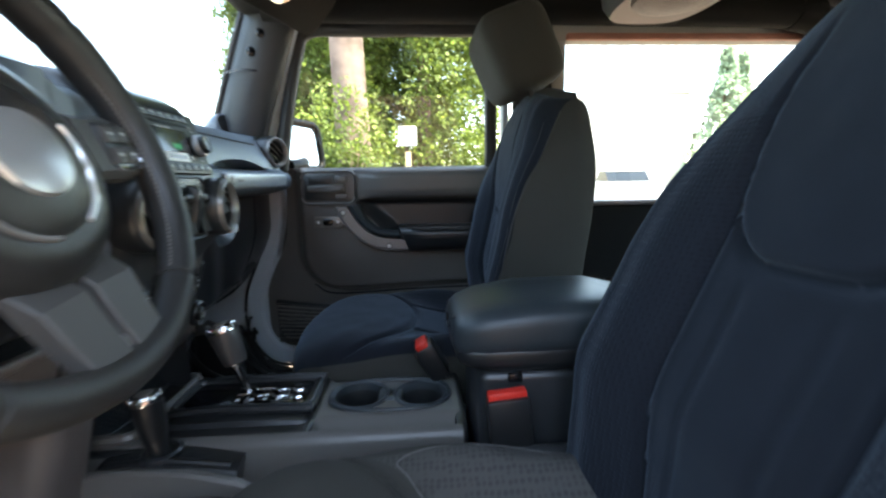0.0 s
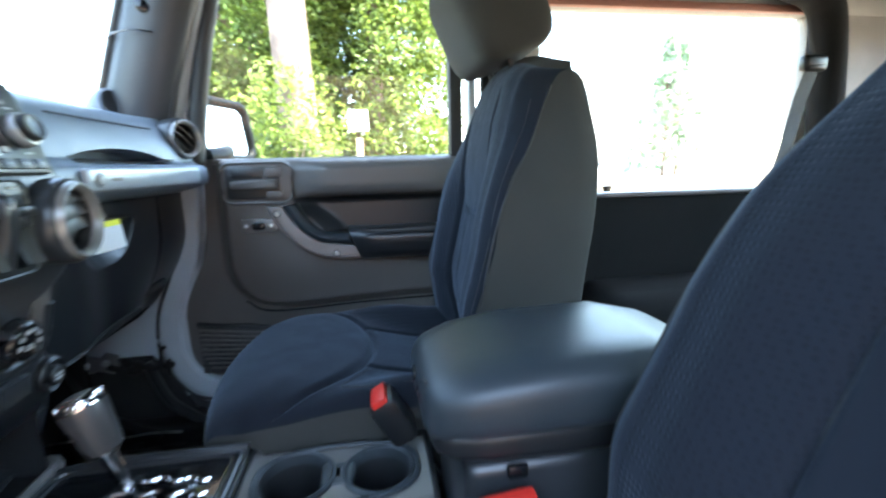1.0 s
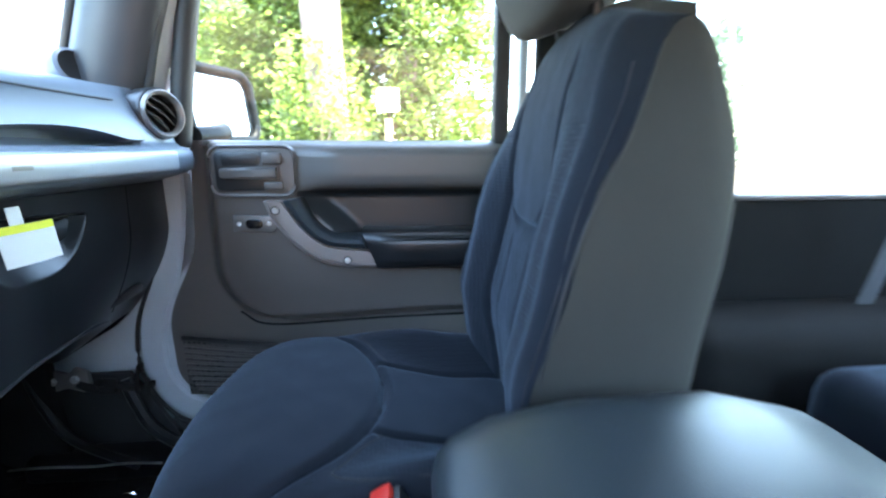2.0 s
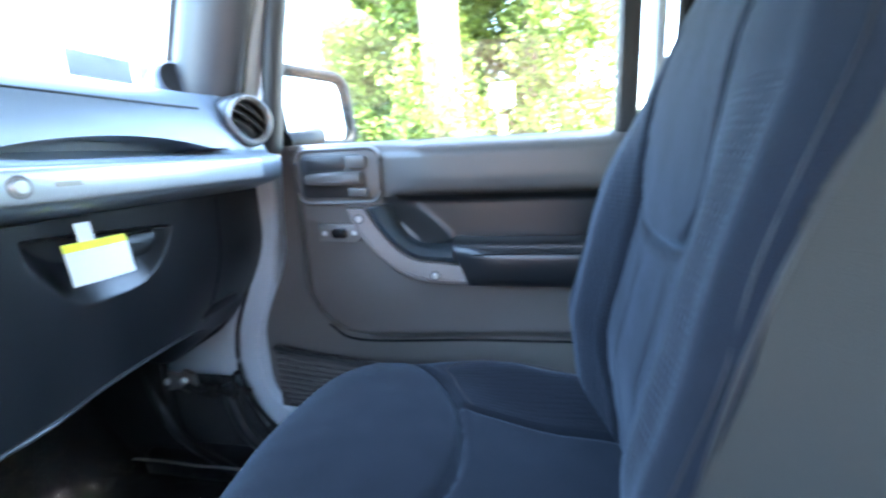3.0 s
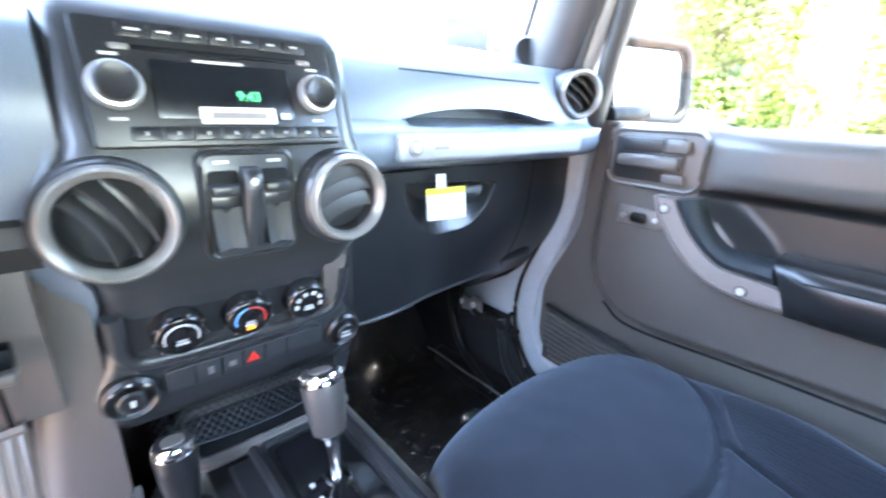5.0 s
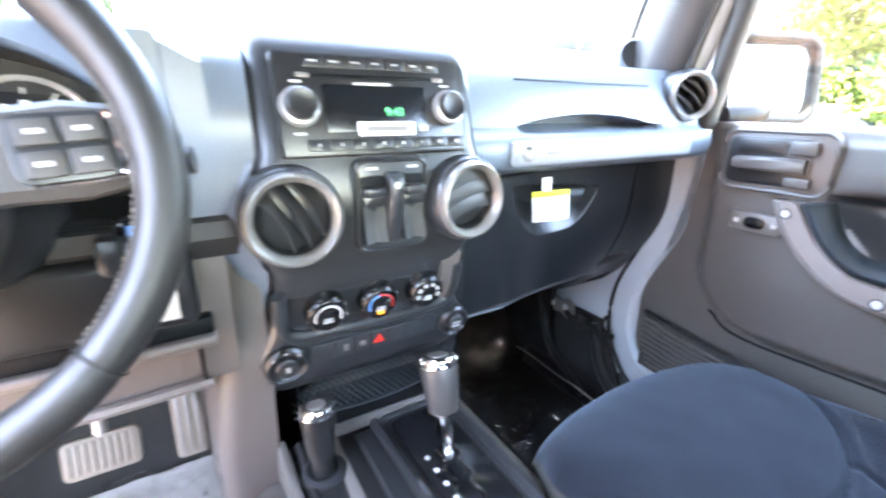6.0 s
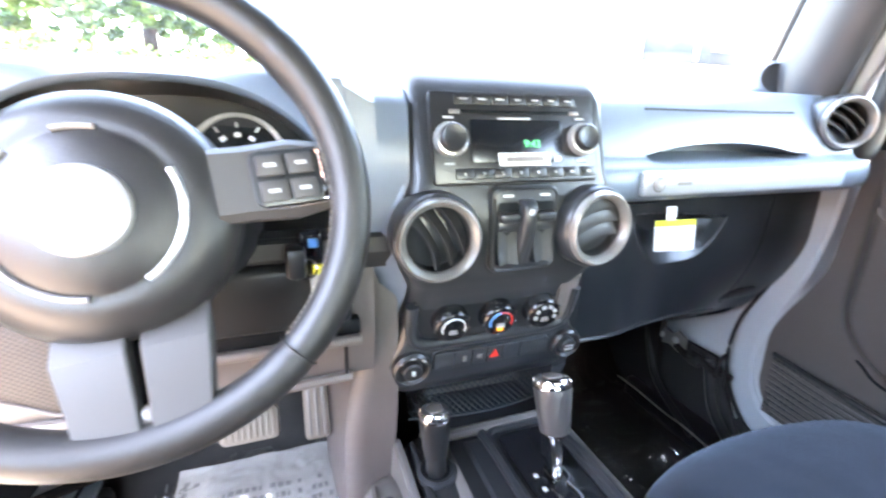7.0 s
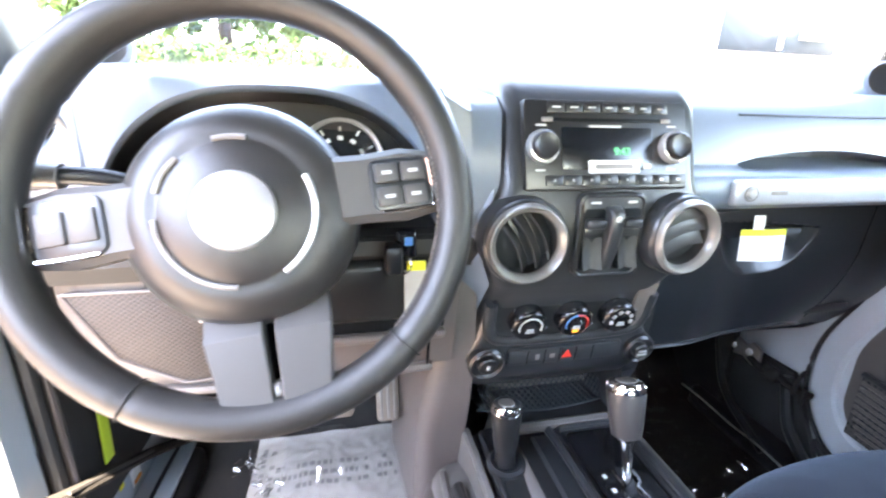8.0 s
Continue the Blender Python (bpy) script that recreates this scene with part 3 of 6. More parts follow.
            rows.append([Vector((x0 + (x1 - x0) * t + (1.07 - z) * 0.40 * (1 - t), y + 0.020 * step(0.12, 0.0, t) * (z > 1.0), z)) for y, z in
                         ((0.715, 1.066), (0.668, 1.068), (0.645, 1.064), (0.634, 1.054), (0.630, 1.040), (0.634, 1.010), (0.646, 0.990), (0.662, 0.984), (0.715, 0.984))])
        return loft(rows)
    part("armrest", rest(0.300, 0.66), BLACK, d, "padded black door armrest", sharp=50)
    part("armrest_seam", tube([(0.345, 0.6325, 1.050), (0.45, 0.6320, 1.052), (0.655, 0.6320, 1.052)], 0.0012, 6), JET, d)
    # pocket with netting at the foot of the door
    part("pocket_net", sheet(28, 14, lambda u, v: (-0.105 + 0.36 * u, 0.700 - 0.012 * math.sin(math.pi * u), 0.685 + v * (0.135 - 0.035 * u)), (0, 0.004, 0)), NET, d, "black net door pocket")
    for k in range(9):
        v = 0.92 - 0.10 * k
        part("pocket_slat", tube([(-0.100 + 0.07 * max(0.45 - v, 0) ** 1.2 + (0.35 - 0.07 * max(0.45 - v, 0)) * u, 0.694 - 0.012 * math.sin(math.pi * u), 0.685 + v * (0.135 - 0.035 * u)) for u in (0, 0.25, 0.5, 0.75, 1)], 0.0035, 6), DOOR, d)
    part("pocket_rim", tube([(-0.105, 0.698, 0.825), (0.02, 0.690, 0.812), (0.26, 0.690, 0.788)], 0.006, 8), BLACK, d)
    # window surround and pane
    part("window_frame", join(tube([(-0.066, 0.722, 1.24), (-0.035, 0.72, 1.42), (0.005, 0.715, 1.585), (0.045, 0.71, 1.655), (0.2, 0.71, 1.662), (0.57, 0.71, 1.662)], 0.021, 10),
                              box((0.603, 0.72, 1.45), (0.036, 0.04, 0.42), 0.01)), RUBBER, d)
    p = pane([(-0.06, 0.735, 1.24), (0.60, 0.735, 1.24), (0.60, 0.725, 1.66), (0.02, 0.725, 1.66)], (0, 0.004, 0), "window_pane", "", GLASS)
    p.parent, p.matrix_parent_inverse = d, Matrix.Translation(-d.location)
    p["kind"] = ""
    del p["kind"]
    return d


door_1 = door("door_1", "closed car door with black moulded panel and grey grip")
# the driver's door is the same, mirrored and swung open
door_2 = copy_thing(door_1, Matrix.Translation((-0.12, -0.77, 0.70)) @ pose(0, 0, 0, 0, 0, -68))
door_2.scale = (1, -1, 1)
door_2.name = "door_2"
tagged(door_2, "car door swung wide open beside the driver's seat")


def check_strap(side):
    s = thing("door_check", (-0.19, 0.70 * side, 0.74), "black door check strap with bolted bracket", "door check")
    y = 0.70 * side
    if side > 0:
        y = 0.668
        plate = [(-0.052, -0.020), (-0.030, -0.028), (0.004, -0.020), (0.036, -0.030), (0.050, -0.012), (0.046, 0.016), (0.020, 0.026), (0.006, 0.012), (-0.020, 0.020), (-0.046, 0.014)]
        b = part("bracket", prism(plate, 0.010, 0.003, facing((-0.340, y - 0.002, 0.752), (0, -1, 0.1))), GREYTRIM, s, "worn pressed metal bracket")
        for bx, bz in ((-0.362, 0.750), (-0.316, 0.754)):
            part("bolt", lathe([(0, 0.007), (0.006, 0.007), (0.009, 0.0045), (0.009, 0)], 6, facing((bx, y - 0.004, bz), (0, -1, 0.1))), BADGE, b)
        part("strap", tube([(-0.31, y - 0.004, 0.742), (-0.27, y - 0.012, 0.732), (-0.235, y - 0.006, 0.738), (-0.205, y - 0.004, 0.730), (-0.165, y + 0.008, 0.730)], 0.011, 8, flat=0.6), HOSE, s)
        part("clamp", join(box((-0.250, y - 0.010, 0.737), (0.040, 0.022, 0.036), 0.011, seg=3), lathe([(0, 0.010), (0.008, 0.009), (0.010, 0)], 10, facing((-0.252, y - 0.020, 0.752), (0, -1, 0.5)))), HOSE, s, "greasy black clamp")
        part("hook", tube([(-0.192, y - 0.010, 0.722), (-0.186, y - 0.014, 0.752), (-0.180, y - 0.012, 0.782), (-0.172, y - 0.010, 0.786)], 0.005, 6), HOSE, s)
        part("pin", tube([(-0.170, y - 0.012, 0.712), (-0.168, y - 0.012, 0.752)], 0.0055, 8, curve=False), HOSE, s)
    else:
        part("strap", tube([(-0.44, -0.665, 0.60), (-0.30, -0.685, 0.685), (-0.10, -0.695, 0.795), (-0.02, -0.74, 0.84)], 0.014, 8, flat=0.7), HOSE, s)
        part("strap_fold", tube([(-0.30, -0.675, 0.692), (-0.20, -0.680, 0.747), (-0.10, -0.685, 0.802)], 0.0035, 6), RUBBER, s)


check_strap(1)
check_strap(-1)


def side_mirror():
    d = thing("side_mirror", (-0.02, 0.80, 1.27), "black framed door mirror outside the passenger window", "side mirror")
    m = facing((-0.040, 0.868, 1.332), (1, -0.38, 0.14))
    part("housing", loft([[m @ Vector((x * s, y * s, z)) for x, y in rounded(0.215, 0.165, 0.035)] for s, z in ((1, 0.012), (1.02, 0), (1.0, -0.03), (0.85, -0.07), (0.5, -0.095))]), JET, d)
    part("mirror_glass", prism(rounded(0.172, 0.132, 0.024), 0.003, 0, m @ pose(-0.010, -0.004, 0.0145)), MIRROR, d, "bright mirror glass")
    loop = rounded(0.208, 0.158, 0.034)
    part("rim", tube([m @ Vector((x, y, 0.014)) for x, y in loop + loop[:1]], 0.011, 10, curve=False), JET, d, "black mirror surround")
    part("arm", tube([(-0.05, 0.75, 1.26), (-0.03, 0.81, 1.265), (-0.03, 0.86, 1.275)], 0.022, 10), JET, d)


side_mirror()


# ---- dashboard ----
dash = thing("dashboard", (-0.2, 0.0, 0.95), "grey-black moulded dashboard with silver round vents", "dashboard")


def dash_right(y):
    """Section of the passenger's side, from the windscreen round the tray and grip to the glovebox."""
    t = step(0.235, 0.275, y) * step(0.585, 0.53, y)        # tray opening
    k = max(1 - ((y - 0.395) / 0.155) ** 2, 0)              # its arched upper edge
    e = step(0.60, 0.69, y)                                 # rounded end
    top = 1.337 + 0.008 * step(0.5, 0.66, y)
    return [(-0.30, y, 1.352), (-0.24, y, 1.356), (-0.16, y, 1.350), (-0.118, y, top), (-0.094 - 0.02 * e, y, 1.318), (-0.078, y, 1.292), (-0.068, y, 1.274),
            (-0.060 - 0.006 * t, y, 1.250 + 0.016 * k), (-0.060 - 0.06 * t, y, 1.248 + 0.014 * k), (-0.058 - 0.07 * t, y, 1.246 + 0.004 * k), (-0.052 - 0.03 * t, y, 1.240),
            (-0.040, y, 1.237), (-0.030, y, 1.230), (-0.028, y, 1.212), (-0.032, y, 1.196), (-0.046, y, 1.188), (-0.075, y, 1.180), (-0.11, y, 1.172), (-0.30, y, 1.172)]


ys = [0.12 + 0.57 * k / 60 for k in range(61)]
part("upper_right", loft([[Vector(p) for p in dash_right(y)] for y in ys]), DASH, dash, "grey soft-touch upper dashboard with sky reflection in its colour", sharp=50)
part("seam_line", tube([(-0.0885, 0.25, 1.3135), (-0.0885, 0.45, 1.3135), (-0.0885, 0.56, 1.3140)], 0.0016, 6), BLACK, dash)
bar = part("grip_rail", box((-0.026, 0.408, 1.214), (0.014, 0.412, 0.035), 0.0065, seg=3), SATINDASH, dash, "brushed grey passenger grip rail")
part("screw", lathe([(0, 0.003), (0.006, 0.003), (0.009, 0.0)], 16, facing((-0.0185, 0.227, 1.214), (1, 0, 0))), BADGE, bar)
part("screw_ring", lathe([(0.0090, 0.0), (0.0100, 0.0010), (0.0112, 0.0)], 20, facing((-0.0188, 0.227, 1.214), (1, 0, 0))), GREYTRIM, bar)
part("rail_writing", box((-0.0188, 0.272, 1.214), (0.001, 0.026, 0.005)), GREYTRIM, bar)

# glovebox: slanted lid with a scooped latch
def lid_foot(y):
    """The lower edge, which dips where the dashboard's end curves under."""
    return 0.945 - 0.060 * step(0.46, 0.70, y)


def lid_face(y, z):
    x = -0.088 - 0.028 * step(0.24, 0.39, y) + 0.006 * step(0.60, 0.71, y) - (0.018 + 0.082 * step(0.42, 0.68, y)) * max((1.085 - z) / 0.195, 0) ** 1.7
    foot = 1.056 + 0.070 * max(abs((y - 0.378) / 0.112) ** 3.0, 0)              # latch hollow, its floor sloping out to a curved lip
    inside = step(0.262, 0.272, y) * step(0.494, 0.486, y) * step(1.146, 1.141, z - 0.10 * (0.378 - y) * 0.9)
    return x - min(max((z - foot) * 0.62, 0), 0.034) * inside


def lid(u, v):
    y = 0.165 + 0.548 * u
    z = lid_foot(y) + (1.172 - lid_foot(y)) * v
    return (lid_face(y, z), y, z)


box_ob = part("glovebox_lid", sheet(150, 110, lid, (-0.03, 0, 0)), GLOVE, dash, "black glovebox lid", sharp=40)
part("latch", loft([[Vector((lid_face(0.378, 1.02) + dx, y, z)) for dx, z in ((-0.030, 1.094), (-0.012, 1.098), (-0.010, 1.104), (-0.013, 1.127), (-0.017, 1.131), (-0.030, 1.131))] for y in (0.396, 0.400, 0.470, 0.474)]), BLACK, box_ob, "black latch paddle")
part("latch_mark", box((lid_face(0.378, 1.02) - 0.0105, 0.437, 1.115), (0.001, 0.012, 0.006)), STACK, box_ob)
part("lid_edge", tube([(lid_face(y, lid_foot(y)) + 0.002, y, lid_foot(y) - 0.001) for y in (0.168, 0.25, 0.33, 0.41, 0.49, 0.55, 0.60)], 0.003, 6), STACK, box_ob)
part("lid_gap", tube([(lid_face(0.604 - 0.02 * k, 1.168 - 0.235 * k) - 0.0004, 0.604 - 0.02 * k, 1.168 - 0.235 * k) for k in (0, 0.2, 0.4, 0.6, 0.8, 1.0)], 0.0016, 6), JET, box_ob)
ends = [(lid_face(0.713, 0.885 + 0.287 * k / 14), 0.885 + 0.287 * k / 14) for k in range(15)] + [(-0.36, 1.172), (-0.36, 0.785), (-0.30, 0.822), (-0.25, 0.852)]
part("end_cap", loft([[Vector((x, y, z)) for x, z in ends] for y in (0.7125, 0.7200)]), GLOVE, dash, "black end of the dashboard", sharp=50)
part("under_skin", sheet(40, 10, lambda u, v: Vector((lid_face(0.17 + 0.543 * u, lid_foot(0.17 + 0.543 * u)) - 0.004, 0.17 + 0.543 * u, lid_foot(0.17 + 0.543 * u))).lerp(Vector((-0.36, 0.17 + 0.543 * u, 0.93 - 0.145 * step(0.46, 0.70, 0.17 + 0.543 * u))), v), (0, 0, 0.006)), BLACK, dash, "black underside of the dashboard")
part("under_tray", box((-0.24, 0.42, 0.955), (0.18, 0.50, 0.02), 0.006), BLACK, dash)


def hood(y):
    """Section of the driver's side with the arched hood over the gauges."""
    k = (y + 0.365) / 0.178
    a = max(1 - abs(k) ** 2.6, 0) ** 0.5 if abs(k) < 1 else 0
    zt = 1.172 + 0.158 * a
    c = step(0.0, 0.25, a)
    low = 1.166
    brow = 1.338 - 0.06 * step(0.95, 1.2, abs(k)) * (1 if y < -0.365 else 0.3)
    return [(-0.30, y, 1.352), (-0.22, y, 1.358), (-0.12, y, max(brow + 0.014, zt)), (-0.065, y, max(brow + 0.008, zt + 0.005)), (-0.038, y, max(brow - 0.004, zt + 0.004) if c > 0 else brow - 0.01),
            (-0.030, y, zt + 0.001 if c > 0 else 1.24), (-0.034, y, zt - 0.004 if c > 0 else 1.22), (-0.034 - 0.10 * c, y, zt - 0.012 * c if c > 0 else 1.20),
            (-0.034 - 0.115 * c, y, low + 0.012), (-0.036, y, low + 0.004), (-0.30, y, low + 0.004)]


ys = [-0.69 + 0.57 * k / 230 for k in range(231)]
part("upper_left", loft([[Vector(p) for p in hood(y)] for y in ys]), DASH, dash, "grey upper dashboard with arched gauge hood, sky reflection in its colour", sharp=50)


def recess(u, v):
    """The dark lining under the hood."""
    y = -0.365 + 0.1765 * (2 * u - 1)
    pts = [Vector(p) for p in hood(y)[6:10]]
    k = min(int(v * 3), 2)
    p = pts[k].lerp(pts[k + 1], v * 3 - k)
    return (p.x + 0.0015, y * 0.994 - 0.365 * 0.006, p.z - 0.002 * step(1.19, 1.21, p.z))


part("cluster_lining", sheet(120, 18, recess), BLACK, dash, "black lining round the gauges", sharp=50)
part("lower_lip", loft([[Vector((x, y, z)) for x, z in ((-0.30, 1.172), (-0.040, 1.172), (-0.031, 1.165), (-0.029, 1.148), (-0.045, 1.125), (-0.075, 1.118), (-0.30, 1.118))] for y in (-0.68, -0.5, -0.3, -0.13)]), RUBBER, dash, "black lower dashboard lip")


def gauge(at, r, needle):
    g = part("gauge", lathe([(0, 0.002), (r * 0.93, 0.002), (r * 0.93, 0)], 40, facing(at, (1, 0.0, 0.25))), DISPLAY, dash, "round black gauge with white ticks")
    m = facing(at, (1, 0.0, 0.25))
    part("bezel", lathe([(r * 0.93, 0.0), (r * 0.95, 0.008), (r * 1.02, 0.010), (r * 1.06, 0.004), (r * 1.06, 0)], 40, m), SATIN, g)
    ticks = [box((0, r * 0.80, 0.0032), (r * 0.045, r * 0.14, 0.0008), m=m @ pose(0, 0, 0, 0, 0, 130 - 260 * k / 8)) for k in range(9)]
    ticks += [box((0, r * 0.56, 0.0032), (r * 0.13, r * 0.10, 0.0008), m=m @ pose(0, 0, 0, 0, 0, 130 - 260 * k / 8)) for k in range(1, 8)]
    part("ticks", join(*ticks), WHITE, g)
    part("needle", box((0, r * 0.35, 0.005), (r * 0.05, r * 0.75, 0.001), m=m @ pose(0, 0, 0, 0, 0, needle)), RED, g)


gauge((-0.128, -0.302, 1.245), 0.052, 128)
gauge((-0.128, -0.425, 1.245), 0.052, 128)
gauge((-0.130, -0.363, 1.222), 0.020, 60)

# knee panel under the column, with a woven-look grille
part("knee_panel", sheet(40, 20, lambda u, v: (-0.052 - 0.03 * (1 - v) ** 2 - 0.02 * step(0.08, 0.0, u), -0.62 + 0.46 * u, 0.965 + 0.16 * v), (-0.03, 0, 0)), KNEE, dash, "brown-black lower knee panel with warm reflected light in its colour")
part("knee_grille", prism([(-0.085, 0.062), (0.075, 0.062), (0.085, -0.055), (0.02, -0.058), (-0.045, -0.02)], 0.008, 0.0008, facing((-0.046, -0.515, 1.052), (1, 0, 0))), GRILLE, dash, "fine woven speaker grille")
gr = [(-0.085, 0.062), (0.075, 0.062), (0.085, -0.055), (0.02, -0.058), (-0.045, -0.02), (-0.085, 0.062)]
part("grille_rim", tube([facing((-0.046, -0.515, 1.052), (1, 0, 0)) @ Vector((x, y, 0.0)) for x, y in gr], 0.0022, 8, curve=False), KNEE, dash)
part("release_lever", tube([(-0.03, -0.462, 1.083), (-0.028, -0.445, 1.087), (-0.03, -0.42, 1.088)], 0.005, 8), SATIN, dash)
part("column_shroud", loft([[Vector((x, -0.365 + w * math.cos(a), z + h * math.sin(a))) for a in [2 * math.pi * k / 20 for k in range(20)]]
                            for x, z, w, h in ((-0.10, 1.17, 0.085, 0.065), (-0.03, 1.18, 0.082, 0.062), (0.03, 1.20, 0.07, 0.055), (0.055, 1.21, 0.055, 0.05))]), BLACK, dash)
part("ignition_lock", lathe([(0.018, -0.02), (0.018, 0.004), (0.014, 0.006), (0, 0.006)], 20, facing((-0.035, -0.250, 1.115), (1, 0.3, 0.1))), BLACK, dash)
part("cubby", join(box((-0.11, -0.29, 1.045), (0.10, 0.12, 0.004), 0), box((-0.058, -0.29, 1.03), (0.01, 0.15, 0.014), 0.004)), BLACK, dash)


part("knee_slot", box((-0.050, -0.285, 1.052), (0.020, 0.21, 0.020), 0.004), JET, dash, "dark slot under the column")
part("knee_shelf", box((-0.046, -0.285, 1.036), (0.026, 0.21, 0.012), 0.004, seg=3), KNEE, dash)
part("knee_lip", tube([(-0.078, -0.60, 0.966), (-0.076, -0.45, 0.962), (-0.074, -0.30, 0.962), (-0.074, -0.19, 0.966)], 0.007, 8), KNEE, dash, "paler lower edge of the knee panel")
part("column_cover", box((-0.038, -0.312, 1.103), (0.030, 0.245, 0.080), 0.012, seg=3), BLACK, dash, "black cover under the steering column")
part("knee_joint", tube([(-0.052, -0.197, 1.10), (-0.056, -0.197, 1.04), (-0.070, -0.197, 0.972)], 0.0022, 6), JET, dash)


def stalk(y0, y1, up, mat):
    part("stalk", tube([(0.0, y0, 1.215), (0.02, (y0 + y1) / 2, 1.225 + up), (0.03, y1, 1.23 + up)], 0.008, 10), BLACK, dash)
    part("stalk_grip", tube([(0.024, y1 * 0.75 + y0 * 0.25, 1.228 + up), (0.031, y1 - (y0 - y1) * 0.08, 1.232 + up)], 0.015, 12, curve=False, flat=0.75), mat, dash)


stalk(-0.43, -0.565, 0.022, GREYTRIM)
stalk(-0.30, -0.185, 0.0, BLACK)


# ---- centre stack ----
STACK_Z = [(1.362, -0.12, 0.122), (1.356, -0.085, 0.128), (1.342, -0.062, 0.131), (1.318, -0.040, 0.131), (1.229, -0.014, 0.132), (1.195, -0.006, 0.142), (1.165, -0.004, 0.150), (1.13, -0.010, 0.144),
           (1.095, -0.028, 0.128), (1.07, -0.052, 0.126), (1.035, -0.070, 0.132), (0.995, -0.073, 0.142), (0.962, -0.078, 0.160), (0.93, -0.084, 0.155), (0.905, -0.10, 0.140), (0.885, -0.13, 0.130)]


def stack_x(z):
    for (z0, x0, _), (z1, x1, _) in zip(STACK_Z, STACK_Z[1:]):
        if z1 <= z <= z0:
            return x1 + (x0 - x1) * (z - z1) / (z0 - z1)
    return -0.08


def stack_ring(z, x, w):
    c = 0.012
    r = 0.024
    pts = []
    for s in (1, -1):
        arc = [(x - r + r * math.sin(a), c + s * (w - r + r * math.cos(a)), z) for a in [math.pi / 2 * k / 6 for k in range(7)]]
        pts += arc if s > 0 else arc[::-1]
    return [Vector((-0.34, c + w + 0.02, z))] + [Vector(p) for p in pts] + [Vector((-0.34, c - w - 0.02, z))]


stack = part("centre_fascia", loft([stack_ring(*s) for s in STACK_Z]), STACK, dash, "black centre stack with radio and climate dials", sharp=45)
for s in (1, -1):
    part("side_fillet", loft([[Vector((stack_x(z) - 0.02 - 0.03 * k, 0.012 + s * (w + 0.004 + 0.03 * k), z)) for k in (0, 0.5, 1)] + [Vector((-0.3, 0.012 + s * (w + 0.03), z)), Vector((-0.3, 0.012 + s * w * 0.9, z))]
                              for z, x, w in STACK_Z[4:12]]), DASH, stack)


def on_stack(y, z, lift=0.0):
    """A frame on the face of the stack."""
    d = (stack_x(z + 0.012) - stack_x(z - 0.012)) / 0.024
    n = Vector((1, 0, -d)).normalized()
    return facing(Vector((stack_x(z), y, z)) + n * lift, n)


# radio
RC = on_stack(0.008, 1.2735, 0.001)
radio = part("radio", prism(rounded(0.212, 0.104, 0.004), 0.01, 0.002, RC @ pose(0, 0, 0.006)), BLACK, dash, "black car radio with green clock digits")
part("display", prism(rounded(0.118, 0.049, 0.003), 0.003, 0.0006, RC @ pose(-0.001, -0.004, 0.0072)), DISPLAY, radio)
letters("9:43", 0.0125, RC @ pose(0.017, -0.008, 0.0078), GREEN, radio, "clock_digits")
part("sticker", box((0.006, -0.0255, 0.0076), (0.066, 0.0145, 0.0006), m=RC), WHITE, radio, "white paper sticker")
part("sticker_print", box((0.006, -0.0255, 0.0082), (0.050, 0.006, 0.0004), m=RC), GREYTRIM, radio)
part("small_mark", box((0.050, -0.0255, 0.0076), (0.010, 0.006, 0.0006), m=RC), PRINT, radio)
part("disc_slot", box((0.0, 0.029, 0.0062), (0.140, 0.004, 0.002), 0.0005, RC), JET, radio)
part("name_mark", box((-0.004, 0.0215, 0.0063), (0.042, 0.0028, 0.0008), m=RC), PRINT, radio)
for k in range(7):
    part("preset_button", box((-0.066 + 0.0225 * k, 0.043, 0.0062), (0.021, 0.012, 0.003), 0.001, RC), BLACK, radio)
    part("button_mark", box((-0.066 + 0.0225 * k, 0.043, 0.0079), (0.010 - 0.0025 * (k > 2), 0.0018, 0.0004), m=RC), PRINT, radio)
for k in range(8):
    part("lower_button", box((-0.070 + 0.0232 * k, -0.041, 0.0062), (0.022, 0.012, 0.003), 0.001, RC), BLACK, radio)
    part("button_mark", box((-0.070 + 0.0232 * k, -0.041, 0.0079), (0.0022 + 0.003 * (k > 5), 0.0030, 0.0004), m=RC), PRINT, radio)
for s in (-1, 1):
    part("eject_key", box((s * 0.077, 0.029, 0.0062), (0.013, 0.005, 0.0025), 0.001, RC), GREYTRIM, radio)
    kb = part("tuning_knob", lathe([(0.0185, 0.0), (0.0185, 0.008), (0.016, 0.010), (0.0152, 0.017), (0.0135, 0.0185), (0.012, 0.0178), (0, 0.0175)], 28, RC @ pose(s * 0.085, -0.003, 0.006)), BLACK, radio)
    part("knob_ring", lathe([(0.0190, 0.000), (0.0197, 0.002), (0.0195, 0.006), (0.0182, 0.0098), (0.0160, 0.0104)], 28, RC @ pose(s * 0.085, -0.003, 0.006)), BADGE, kb)
    part("knob_mark", box((s * 0.085, 0.0225, 0.0063), (0.012, 0.0022, 0.0006), m=RC), PRINT, radio)
    part("knob_mark", box((s * 0.085 - 0.002, -0.029, 0.0063), (0.012, 0.0022, 0.0006), m=RC), PRINT, radio)


